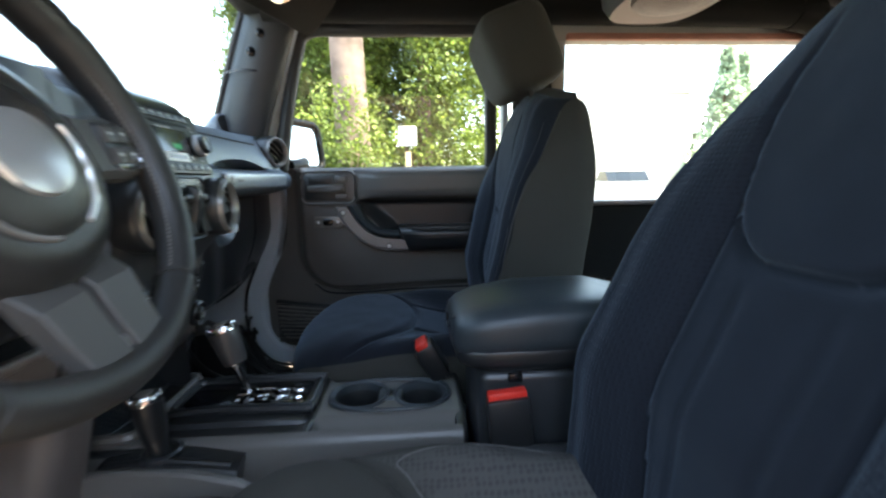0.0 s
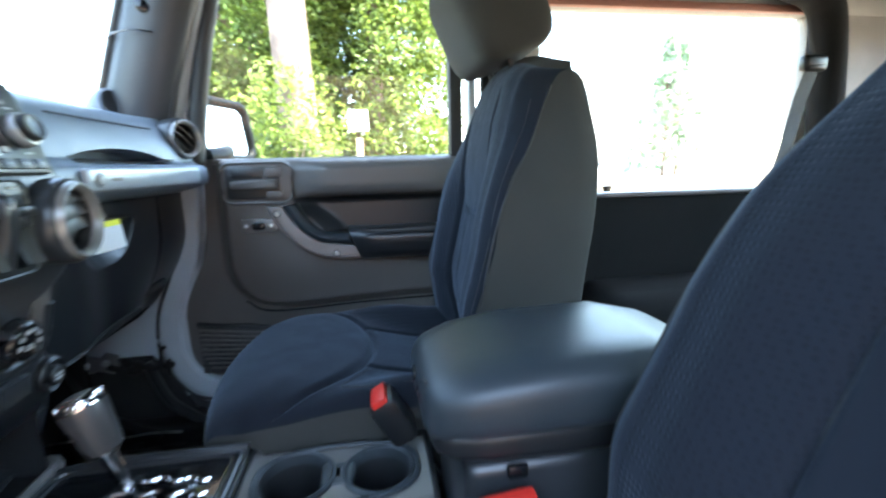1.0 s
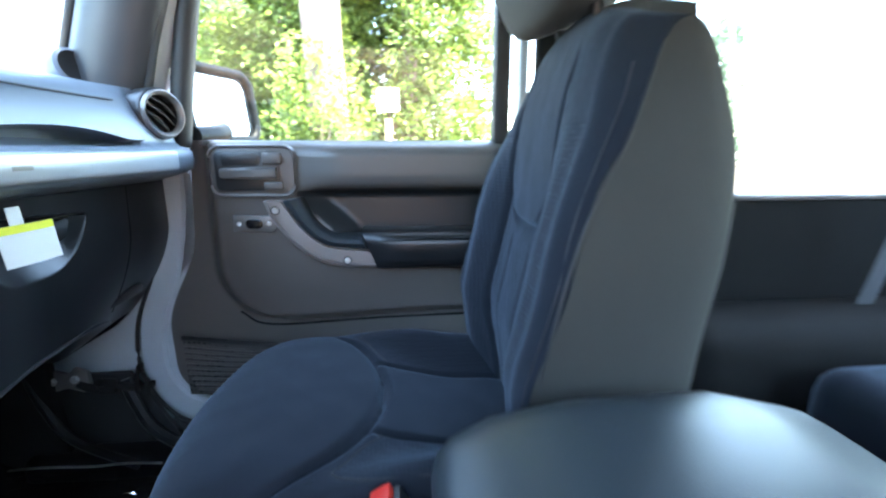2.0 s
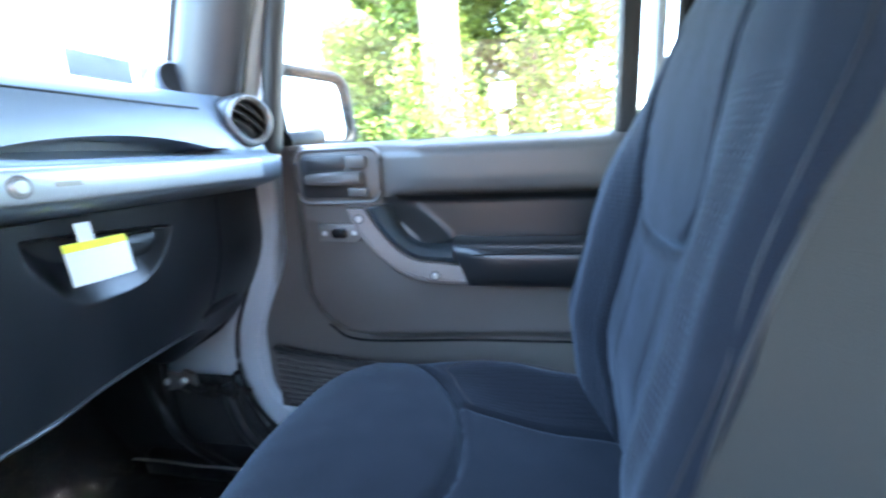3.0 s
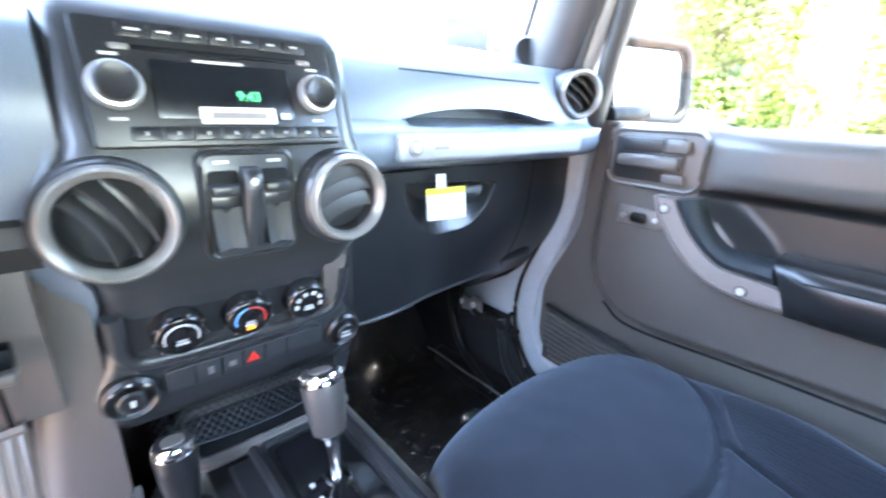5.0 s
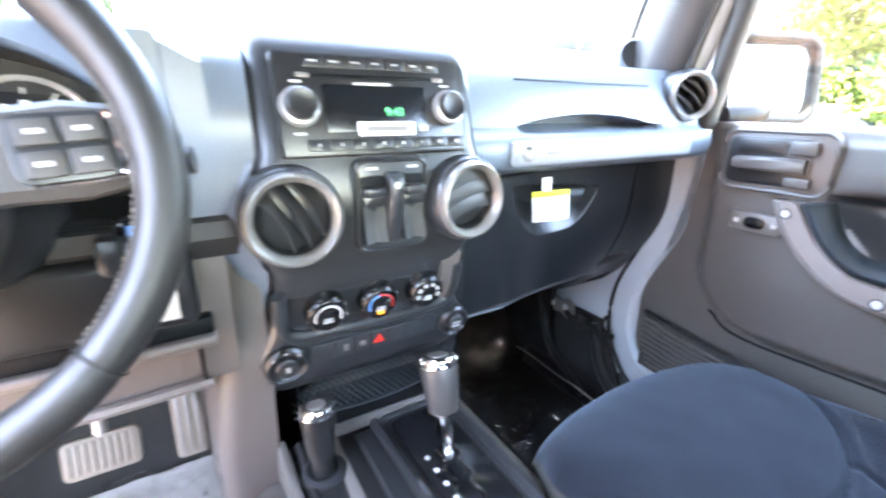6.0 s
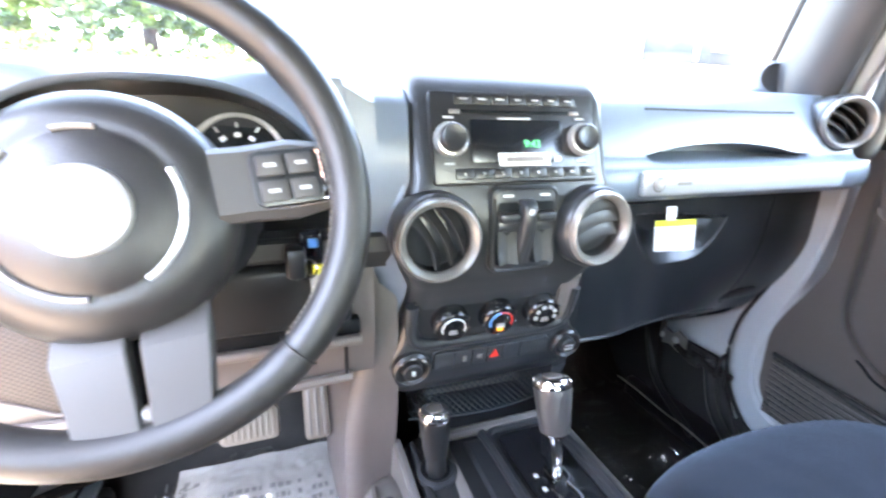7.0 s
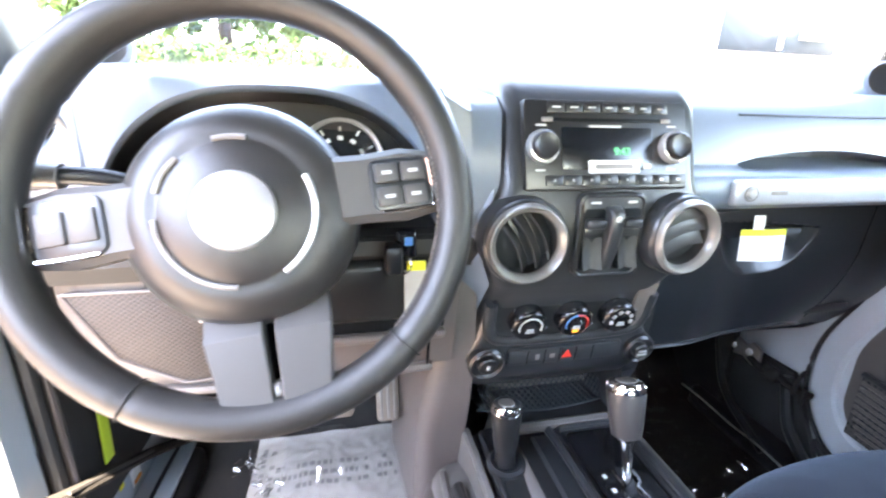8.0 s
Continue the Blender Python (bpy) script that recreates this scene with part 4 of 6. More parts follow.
def air_vent(at, normal, r, turn, parent=None, shut=False):
    """A round vent: satin ring with dark notches, bowl and curved slats."""
    m = facing(at, normal)
    v = part("air_vent", lathe([(r * 1.19, -0.03), (r * 1.19, 0.001), (r * 1.15, 0.007), (r * 1.09, 0.009), (r * 1.0, 0.006)], 44, m), STACK, parent, "round air vent with satin ring")
    part("ring", lathe([(r * 1.10, 0.004), (r * 1.09, 0.0120), (r * 1.04, 0.0165), (r * 1.0, 0.0172), (r * 0.885, 0.0125), (r * 0.86, 0.010), (r * 0.855, 0.002)], 44, m), VENTRING, v)
    for k in range(4):
        part("notch", prism([(r * 0.90, -r * 0.13), (r * 1.03, -r * 0.16), (r * 1.03, r * 0.16), (r * 0.90, r * 0.13)], 0.004, 0.0006, m @ pose(0, 0, 0, 0, 0, 45 + 90 * k) @ pose(0, 0, -0.0205, 0, -22, 0)), STACK, v)
    part("bowl", lathe([(r * 0.845, 0.0060), (r * 0.835, -0.02), (r * 0.6, -0.04), (0, -0.045)], 44, m), RUBBER, v)
    for k, off in enumerate((-0.46, -0.06, 0.34)):
        n = 10
        half = r * 0.80 * math.sqrt(1 - off * off)
        tilt = radians(70 if shut else 38)
        reach = r * (0.62 if shut and k == 2 else 0.40 if shut else 0.55)
        rows = []
        for i in range(n + 1):
            q = -1 + 2 * i / n
            y = off * r + 0.12 * r * (1 - q * q)
            rows.append([m @ Matrix.Rotation(radians(turn), 4, "Z") @ Vector(p) for p in
                         ((q * half, y, 0.004), (q * half, y + 0.002, 0.0045), (q * half, y + reach * math.sin(tilt) + 0.002, 0.004 - reach * math.cos(tilt)), (q * half, y + reach * math.sin(tilt), 0.002 - reach * math.cos(tilt)))])
        part("slat", loft(rows), VENTSLAT, v)
    return v


air_vent((0.004, -0.098, 1.168), (1, -0.06, 0.0), 0.0435, -62, parent=stack)
air_vent((0.004, 0.110, 1.168), (1, 0.10, 0.0), 0.0435, 14, parent=stack, shut=True)
air_vent((-0.062, 0.648, 1.298), (1, -0.42, 0.05), 0.040, -35, parent=dash)
air_vent((-0.040, -0.590, 1.272), (1, 0.30, 0.05), 0.038, 35, parent=dash)

# window switches between the vents
m = on_stack(0.012, 1.17, 0.002)
sp = part("switch_panel", prism(rounded(0.088, 0.104, 0.012), 0.01, 0.003, m @ pose(0, 0, 0.004)), STACK, stack)
part("panel_rim", tube([m @ Vector((x, y, 0.0045)) for x, y in rounded(0.081, 0.098, 0.010) + [rounded(0.081, 0.098, 0.010)[0]]], 0.0016, 6, curve=False), BLACK, sp)
for s in (-1, 1):
    part("pocket", prism(rounded(0.028, 0.076, 0.005), 0.002, 0.0005, m @ pose(s * 0.0235, -0.004, 0.0052)), JET, sp)
    part("window_switch", moved(join(box((s * 0.0235, 0.017, 0.009), (0.026, 0.012, 0.012), 0.004, seg=3), box((s * 0.0235, 0.006, 0.0062), (0.025, 0.012, 0.003), 0.001)), m), STACK, sp)
    part("thumb_scoop", loft([[m @ Vector((s * 0.0235 + x, y, 0.0045 + z * (0.4 + 0.6 * abs(x) / 0.0125))) for x in (-0.0125, -0.008, -0.004, 0.0, 0.004, 0.008, 0.0125)]
                              for y, z in ((0.000, 0.001), (-0.008, 0.002), (-0.020, 0.0045), (-0.032, 0.008), (-0.039, 0.011))], closed=False), RUBBER, sp, sharp=60)
    part("switch_mark", box((s * 0.024, 0.0415, 0.0048), (0.013, 0.0028, 0.0006), m=m), PRINT, sp)
part("middle_rib", loft([[m @ Vector((x, y, z)) for x, z in ((-0.0095, 0.003), (-0.0085, h - 0.003), (-0.006, h), (0.006, h), (0.0085, h - 0.003), (0.0095, 0.003))] for y, h in ((0.037, 0.008), (0.034, 0.015), (0.028, 0.019), (0.012, 0.019), (-0.008, 0.016), (-0.028, 0.010), (-0.042, 0.005))]), STACK, sp, sharp=50)
part("lock_mark", lathe([(0, 0.001), (0.004, 0.001), (0.004, 0)], 12, m @ pose(0, 0.024, 0.018)), WHITE, sp)

# climate dials
m = on_stack(0.013, 1.033, 0.0)
cp = part("climate_panel", prism(rounded(0.250, 0.080, 0.024), 0.008, 0.003, m @ pose(0, 0.004, 0.004)), BLACK, stack, "gloss black climate panel")
part("panel_lip", tube([m @ Vector((x, y, 0.004)) for x, y in ((-0.124, 0.03), (-0.121, -0.018), (-0.098, -0.038), (0, -0.041), (0.098, -0.038), (0.121, -0.018), (0.124, 0.03))], 0.0090, 10), STACK, cp)
part("side_blank", prism([(0.094, 0.052), (0.127, 0.052), (0.126, -0.004), (0.118, -0.022), (0.106, -0.034), (0.098, -0.012)], 0.010, 0.003, m @ pose(0, 0, 0.009)), KNEE, cp, "brown-black corner panel with warm reflected light in its colour")
for i, dx in enumerate((-0.070, 0.0, 0.070)):
    dm = m @ pose(dx, 0.0, 0.004)
    dial = part("climate_dial", lathe([(0.0265, 0.0), (0.0262, 0.012), (0.0235, 0.019), (0.021, 0.0205), (0, 0.021)], 32, dm), GLOSSY, cp, "round climate dial with white marks")
    arc = [dm @ Vector((0.0165 * math.sin(radians(a)), 0.0165 * math.cos(radians(a)), 0.0215)) for a in range(-110, 111, 20)]
    if i == 1:
        part("cool_arc", tube(arc[:6], 0.0010, 6, curve=False), BLUE, dial)
        part("warm_arc", tube(arc[5:], 0.0010, 6, curve=False), RED, dial)
        part("indicator_lamp", box((0, -0.0125, 0.0215), (0.009, 0.004, 0.001), m=dm), AMBER, dial)
    elif i == 0:
        part("scale_arc", tube(arc, 0.0008, 6, curve=False), WHITE, dial)
    else:
        part("air_symbols", join(*[box((0, 0.0155, 0.0215), (0.006, 0.005, 0.001), m=dm @ pose(0, 0, 0, 0, 0, a)) for a in (-100, -60, -20, 20, 60, 100)]), PRINT, dial)
    part("dial_marks", join(box((0, -0.004, 0.0215), (0.010, 0.0022, 0.0008), m=dm), box((0, -0.008, 0.0215), (0.012, 0.0022, 0.0008), m=dm)), PRINT, dial)
    for a in range(-180, 180, 40):
        part("grip_spot", box((0.0252 * math.sin(radians(a)), 0.0252 * math.cos(radians(a)), 0.0165), (0.0050, 0.0032, 0.0036), 0.0012, dm), CHROME, dial)

# strip of small switches and the two sockets
m = on_stack(0.016, 0.962, 0.0)
sb = part("switch_strip", prism(rounded(0.186, 0.030, 0.005), 0.008, 0.003, m @ pose(0, 0.002, 0.006)), STACK, stack)
for x in (-0.062, -0.034, -0.010, 0.016, 0.044):
    part("groove", box((x, 0.002, 0.0062), (0.0012, 0.026, 0.001), m=m), GLOSSY, sb)
part("hazard_mark", prism([(-0.008, -0.006), (0.008, -0.006), (0, 0.008)], 0.001, 0, m @ pose(0.002, 0.003, 0.0075)), RED, sb, "red hazard triangle")
part("switch_mark", join(box((-0.046, 0.002, 0.0066), (0.006, 0.010, 0.001), m=m), box((-0.022, 0.002, 0.0066), (0.008, 0.007, 0.001), m=m)), GREYTRIM, sb)
for y, r in ((-0.108, 0.024), (0.143, 0.022)):
    sm = on_stack(y, 0.959, 0.0)
    so = part("power_socket", lathe([(r * 1.15, -0.01), (r * 1.15, 0.006), (r, 0.010), (r * 0.85, 0.006), (r * 0.62, 0.004), (r * 0.6, 0.012), (r * 0.5, 0.014), (0, 0.014)], 28, sm), BLACK, stack)
    part("socket_print", join(box((0, 0.002, 0.0145), (r * 0.6, 0.003, 0.0008), m=sm), box((0, -0.004, 0.0145), (r * 0.7, 0.003, 0.0008), m=sm)) if y > 0 else
         join(*[box((0, r * 0.92, 0.0095), (0.005, 0.003, 0.001), m=sm @ pose(0, 0, 0, 0, 0, a)) for a in (-45, 0, 45)] + [box((0, 0, 0.0145), (0.005, 0.008, 0.001), m=sm)]), PRINT, so)

# side skirts of the stack down to the tunnel, in the driver's footwell
def skirt(z):
    b = 0.03 * step(1.1, 0.8, z)
    x = -0.082 - 0.075 * step(0.98, 0.60, z)
    return [Vector((-0.40, -0.19 - b, z))] + [Vector((x - 0.03 + 0.03 * math.sin(a), -0.142 - b + 0.03 * -math.cos(a) * 1.0, z)) for a in [math.pi / 2 * k / 6 for k in range(7)]] + [Vector((x, -0.125, z)), Vector((-0.40, -0.125, z))]


part("skirt_left", loft([skirt(1.125 - 0.565 * k / 16) for k in range(17)]), KNEE, dash, "brown-black side of the centre stack with warm light in its colour", sharp=60)
part("skirt_right", loft([[Vector((-0.085 - k * 0.03, 0.168, z)), Vector((-0.40, 0.19, z)), Vector((-0.40, 0.14, z)), Vector((-0.10, 0.14, z))]
                          for z, k in ((1.12, 0), (1.0, 0), (0.9, 0.6), (0.8, 2), (0.66, 4))]), STACK, dash)
part("cubby_back", box((-0.27, 0.07, 0.82), (0.02, 0.27, 0.16), 0.004), BLACK, dash)
def net_point(u, v):
    return Vector((-0.150 - 0.035 * v + 0.018 * math.sin(math.pi * min(max(u, 0), 1)), -0.095 + 0.262 * u, 0.816 + 0.066 * v))


strands = []
for k in range(-4, 27):
    for s in (-1, 1):
        pts = [(k / 24 + s * 0.26 * (q / 12 - 0.5), q / 12) for q in range(13)]
        pts = [net_point(u, v) for u, v in pts if 0 <= u <= 1]
        if len(pts) > 1:
            strands.append(tube(pts, 0.0009, 5, curve=False))
strands += [tube([net_point(u / 10, v) for u in range(11)], 0.0022, 6) for v in (0, 1)]
part("cubby_net", join(*strands), VINYL, dash, "grey net over the storage cubby", kind="stuff")


def dash_speaker(s):
    y = 0.655 if s > 0 else -0.585
    d = thing("dash_pod", (-0.2, y, 1.352), "small grey round sensor pod on the dashboard", "sensor pod")
    m = facing((-0.205, y, 1.378), (0.9, -0.35 * s, 0.25))
    part("shell", lathe([(0.014, -0.05), (0.03, -0.04), (0.036, -0.01), (0.034, 0.006), (0.028, 0.010)], 24, m), DASH, d)
    part("face", lathe([(0.028, 0.010), (0.024, 0.008), (0, 0.010)], 24, m), STACK, d)


dash_speaker(1)
dash_speaker(-1)


def price_tag():
    t = thing("paper_tag", (-0.07, 0.34, 1.165), "white paper tag with yellow band on the glovebox latch", "tag")
    m = facing((-0.086, 0.343, 1.117), (1, -0.15, 0.1)) @ pose(0, 0, 0, 0, 0, 1)
    bend = lambda u: 0.004 * math.sin(3 * u)
    off = tuple(m.to_3x3() @ Vector((0, 0, 0.0008)))
    part("card", sheet(8, 6, lambda u, v: m @ Vector((-0.037 + 0.074 * u, -0.025 + 0.0405 * v, bend(u))), off), WHITE, t)
    part("band", sheet(8, 2, lambda u, v: m @ Vector((-0.037 + 0.074 * u, 0.0157 + 0.010 * v, bend(u))), off), YELLOW, t, "yellow band")
    part("string", box((-0.010, 0.036, 0.002), (0.018, 0.024, 0.001), 0, m), WHITE, t)


price_tag()


# ---- seats ----
SY, BACK, LEANING = 0.372, 0.012, 0.0                                          # side, set back and recline of the seat being built


def seam(name, pts, parent, r=0.0022):
    part(name, tube(pts, r, 6), RUBBER, parent)


def nose_line(b):
    """The curved seam behind the rounded nose panel of the cushion."""
    return 0.04 - 0.45 * b * b - 0.25 * b ** 6


def cushion_point(s, q, lift=0.0):
    """The top of the cushion; s from front to back, q across, each -1..1."""
    a, b = math.sin(s * math.pi / 2), math.sin(q * math.pi / 2)
    x = 0.335 + BACK * 0.6 + 0.255 * a - 0.030 * (1 - b * b) * step(0, -1, a)
    y = SY + (0.232 - 0.02 * step(0.2, 1.0, a) - 0.03 * step(-0.7, -1.0, a)) * b
    arc = nose_line(b)
    rear = step(arc - 0.02, arc + 0.10, a)
    top = 0.880 - 0.046 * step(-0.4, 0.6, a) + 0.048 * step(0.38, 0.80, abs(b)) * step(arc, arc + 0.75, a) - 0.016 * step(-0.5, -1.0, a) + 0.004 * (1 - rear) * math.cos(b * 1.5)
    top -= 0.013 * math.exp(-((a - arc) / 0.026) ** 2) * step(0.97, 0.9, abs(b))
    top -= 0.009 * math.exp(-((abs(b) - 0.41) / 0.020) ** 2) * rear
    top += 0.0012 * noise.noise((x * 22, y * 22, SY)) - (0.026 if SY < 0 else 0)
    edge = ((1 - abs(a) ** 9) * (1 - abs(b) ** 9)) ** 0.34
    return Vector((x, y, 0.775 + (top + lift - 0.775) * edge))


def shield(b):
    """Height of the rounded foot of the upper backrest panel."""
    return 1.126 + 0.060 * (abs(b) / 0.43) ** 4


def bolster(z):
    """Where the side bolster of the backrest begins, across."""
    return 0.43 + 0.10 * step(1.16, 1.36, z) - 0.05 * step(1.0, 0.85, z)


def back_front(h, q, lift=0.0):
    """The front of the backrest; h 0..1 from the foot to the top, q across -1..1."""
    z = 0.80 + 0.60 * h
    xf = 0.488 + 0.02 * step(0.96, 1.10, z) + 0.075 * step(1.05, 1.40, z) + 0.02 * step(1.0, 0.80, z)
    w = 0.220 + 0.012 * step(0.85, 1.0, z) - 0.012 * step(1.1, 1.22, z) - 0.075 * step(1.18, 1.40, z)
    b = math.sin(q * math.pi / 2)
    e = bolster(z)
    low = step(shield(b) + 0.012, shield(b) - 0.004, z)
    dish = 0.034 * step(0.74, 0.36, abs(b)) * step(1.32, 1.12, z) + 0.005 * low * step(e, e - 0.06, abs(b))
    dish += 0.011 * math.exp(-((abs(b) - e) / 0.020) ** 2) * step(1.37, 1.30, z)
    dish += 0.008 * math.exp(-((z - shield(b)) / 0.006) ** 2) * step(e + 0.02, e - 0.03, abs(b))
    dish += 0.0028 * math.exp(-((abs(b) - 0.20) / 0.018) ** 2) * low * step(1.12, 1.08, z)
    dish += 0.0015 * noise.noise((z * 20, b * 5, SY))
    deep = 0.012 + 0.012 * step(0.97, 1.10, z) + 0.026 * step(1.18, 1.28, z) + 0.012 * step(1.26, 1.37, z)
    rim = deep * (1 - (1 - abs(b) ** 7) ** 0.5) - 0.004 * math.exp(-((abs(b) - 0.90) / 0.05) ** 2)
    crown = 0.045 * (1 - (1 - h ** 10) ** 0.5)
    drop = 0.028 * h ** 12 * b * b
    xf += BACK + LEANING * (z - 0.85)
    return Vector((xf + dish + rim + crown - lift, SY + w * b, z + 0.006 * (1 - b * b) * step(0.85, 1, h) - drop))


def back_shell(h, q):
    """The side and rear cover; q from one front edge round the back to the other."""
    e = back_front(h, 1)
    w = e.y - SY
    z = e.z
    k = min(max((h - 0.88) / 0.12, 0), 1)
    xr = 0.690 + 0.034 * step(0.95, 1.28, z) - 0.022 * (1 - math.sqrt(1 - 0.96 * k * k)) + BACK + LEANING * (z - 0.85)
    depth = xr - e.x
    t = abs(q)
    if t > 0.5:
        k = (1 - t) / 0.5
        y = w * (1 - 0.05 * k ** 6)
        x = e.x + (depth - 0.012) * k
    else:
        k = t / 0.5
        y = w * 0.95 * math.sin(k * math.pi / 2)
        x = xr - 0.012 + 0.012 * (1 - k ** 6)
    return Vector((x, SY + y * (1 if q > 0 else -1), z))


def seat(label):
    s = thing("car_seat", (0.40 + BACK, SY, 0.56), label, "car seat", "front seats")
    def woven(u, v):
        a, b = math.sin((2 * u - 1) * math.pi / 2), math.sin((2 * v - 1) * math.pi / 2)
        return 0.44 < abs(b) < 0.86 and nose_line(b) + 0.10 < a < 0.93
    def lowered(u, v):
        a, b = math.sin((2 * u - 1) * math.pi / 2), math.sin((2 * v - 1) * math.pi / 2)
        return a < -0.972 or abs(b) > 0.972
    # The driver's cushion takes paler cloths, with doorway light in their colour.
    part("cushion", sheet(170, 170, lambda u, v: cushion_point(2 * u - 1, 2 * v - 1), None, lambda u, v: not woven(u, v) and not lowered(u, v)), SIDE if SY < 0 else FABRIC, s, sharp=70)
    part("cushion_border", sheet(170, 170, lambda u, v: cushion_point(2 * u - 1, 2 * v - 1), None, lambda u, v: not woven(u, v) and lowered(u, v)), SIDE, s, "dark grey cloth cushion border", sharp=70)
    for half in (0, 1):
        part("cushion_insert", sheet(170, 170, lambda u, v: cushion_point(2 * u - 1, 2 * v - 1), None, lambda u, v: woven(u, v) and (v > 0.5) == (half > 0)), LITINSERT if SY < 0 else INSERT, s, "ribbed woven cloth side panel", sharp=70)
    def skirt(u, v):
        a = 2 * math.pi * u
        ca, sa = math.cos(a), math.sin(a)
        k = (abs(ca) ** 7 + abs(sa) ** 7) ** (-1 / 7)
        return (0.337 + BACK * 0.6 + (0.252 - 0.02 * (1 - v)) * k * ca, SY + (0.222 - 0.006 * (1 - v)) * k * sa, 0.69 + 0.098 * v)
    part("skirt", sheet(64, 6, skirt, (0, 0, -0.002)), SIDE, s, "dark grey cloth cushion side", sharp=60)
    def bow(k, lift):
        """A place on the nose seam; k from -1 to 1 across."""
        return cushion_point(math.asin(nose_line(0.95 * k)) * 2 / math.pi, math.asin(0.95 * k) * 2 / math.pi, lift)
    seam("piping", [bow(k / 10, -0.0018) for k in range(-10, 11)], s, 0.0016)
    for sg in (-1, 1):
        q = math.asin(0.41) * 2 / math.pi
        part("top_stitch", tube([cushion_point(math.asin(a) * 2 / math.pi, sg * math.asin(b) * 2 / math.pi, 0.0005) for a, b in
                                 ((0.05, 0.45), (-0.03, 0.56), (-0.10, 0.70), (-0.15, 0.80), (0.0, 0.87), (0.3, 0.87), (0.6, 0.87), (0.9, 0.86))], 0.0008, 5), THREAD if SY < 0 else RUBBER, s, "top stitching")
        seam("piping", [cushion_point(t, sg * q, -0.0018) for t in (0.0, 0.15, 0.3, 0.5, 0.7, 0.85)], s, 0.0016)
        seam("piping", [back_front(t, sg * 0.995, 0.0) for t in (0.05, 0.2, 0.4, 0.6, 0.75, 0.86, 0.93)], s, 0.0018)
        seam("top_stitch", [back_front(t, sg * 0.86, 0.0004) for t in (0.08, 0.2, 0.3, 0.4, 0.5, 0.6, 0.7, 0.8, 0.88)], s, 0.0008)
        seam("piping", [back_front(t, sg * math.asin(bolster(0.8 + 0.6 * t)) * 2 / math.pi, -0.001) for t in (0.1, 0.2, 0.3, 0.4, 0.5, 0.6, 0.7, 0.8, 0.9)], s, 0.0014)
    def knit(u, v):
        b, z = abs(math.sin((2 * v - 1) * math.pi / 2)), 0.80 + 0.60 * u
        return bolster(z) < b < 0.86 and z < 1.27
    part("backrest", sheet(150, 120, lambda u, v: back_front(u, 2 * v - 1), None, lambda u, v: not knit(u, v)), FABRIC, s, sharp=70)
    for half in (0, 1):
        part("bolster_cloth", sheet(150, 120, lambda u, v: back_front(u, 2 * v - 1), None, lambda u, v: knit(u, v) and (v > 0.5) == (half > 0)), INSERT, s, "ribbed woven cloth bolster", sharp=70)
    seam("piping", [back_front((shield(0.41 * k / 8) - 0.80) / 0.60, math.asin(0.41 * k / 8) * 2 / math.pi, -0.001) for k in range(-8, 9)], s, 0.0014)
    def crown(u, v):
        """The rounded top between the front and the rear cover."""
        p, e = back_front(1, 2 * v - 1), back_shell(1, 0)
        q = p.lerp(Vector((e.x - 0.002 - 0.012 * abs(2 * v - 1) ** 5, SY + (p.y - SY) * 0.95, e.z)), u)
        return q + Vector((0, 0, 0.014 * math.sin(math.pi * u) + (p.z - e.z) * (u - u ** 3)))
    part("back_cover", join(sheet(64, 40, lambda u, v: back_shell(u, 2 * v - 1)),
                            sheet(14, 24, crown)), SIDE, s, "dark grey cloth backrest cover", sharp=60)
    # head restraint on two posts
    def head(u, v):
        a, b = 2 * math.pi * u, (v - 0.5) * math.pi
        ca, sa = math.cos(a), math.sin(a)
        k = (abs(ca) ** 5 + abs(sa) ** 5) ** (-1 / 5)
        bw = math.copysign(abs(math.sin(b)) ** 0.45, math.sin(b))
        rad = max(1 - abs(bw) ** 7, 0) ** 0.25
        lx, lz = 0.076 * k * ca * rad, 0.092 * k * sa * rad
        return (0.585 + BACK + LEANING * 0.6 + 0.94 * lx - 0.41 * lz, SY + 0.128 * bw, 1.492 + 0.34 * lx + 0.91 * lz)
    part("headrest", sheet(40, 28, head), SIDE, s, "dark grey padded headrest", sharp=70)
    for dy in (-0.065, 0.065):
        part("headrest_post", tube([(0.63 + BACK + LEANING * 0.5, SY + dy, 1.34), (0.605 + BACK + LEANING * 0.58, SY + dy, 1.43)], 0.006, 8, curve=False), BLACK, s)
    part("seat_frame", join(box((0.36, SY, 0.645), (0.40, 0.36, 0.10), 0.02), box((0.36, SY - 0.17, 0.575), (0.46, 0.03, 0.05), 0.006), box((0.36, SY + 0.17, 0.575), (0.46, 0.03, 0.05), 0.006)), BLACK, s)
    part("recliner_cover", box((0.52, SY + 0.222, 0.80), (0.14, 0.035, 0.07), 0.016, seg=3), PILLAR, s, "grey plastic recliner cover")
    return s


seat("dark blue-black cloth passenger seat with grey sides")
SY, BACK, LEANING = -0.378, 0.050, 0.23
seat("dark blue-black cloth driver's seat with woven insert")


def buckle(at, top, label, across=(0, 1, 0)):
    b = thing("seat_belt_buckle", at, label, "belt buckle")
    z = (Vector(top) - Vector(at)).normalized()
    m = facing(top, z, across)
    w, d = (0.040, 0.052) if at[1] > 0 else (0.030, 0.062)
    part("body", moved(join(box((0, 0, -0.038), (w, d, 0.075), 0.006)), m), BLACK, b)
    part("release_button", box((0, 0, 0.0), (w * 0.62, d * 0.9, 0.016), 0.003, m), RED, b, "bright red release button")
    part("stem", tube([Vector(at), Vector(at).lerp(Vector(top), 0.5), Vector(top) - z * 0.055], 0.011, 8, flat=0.5), BLACK, b)


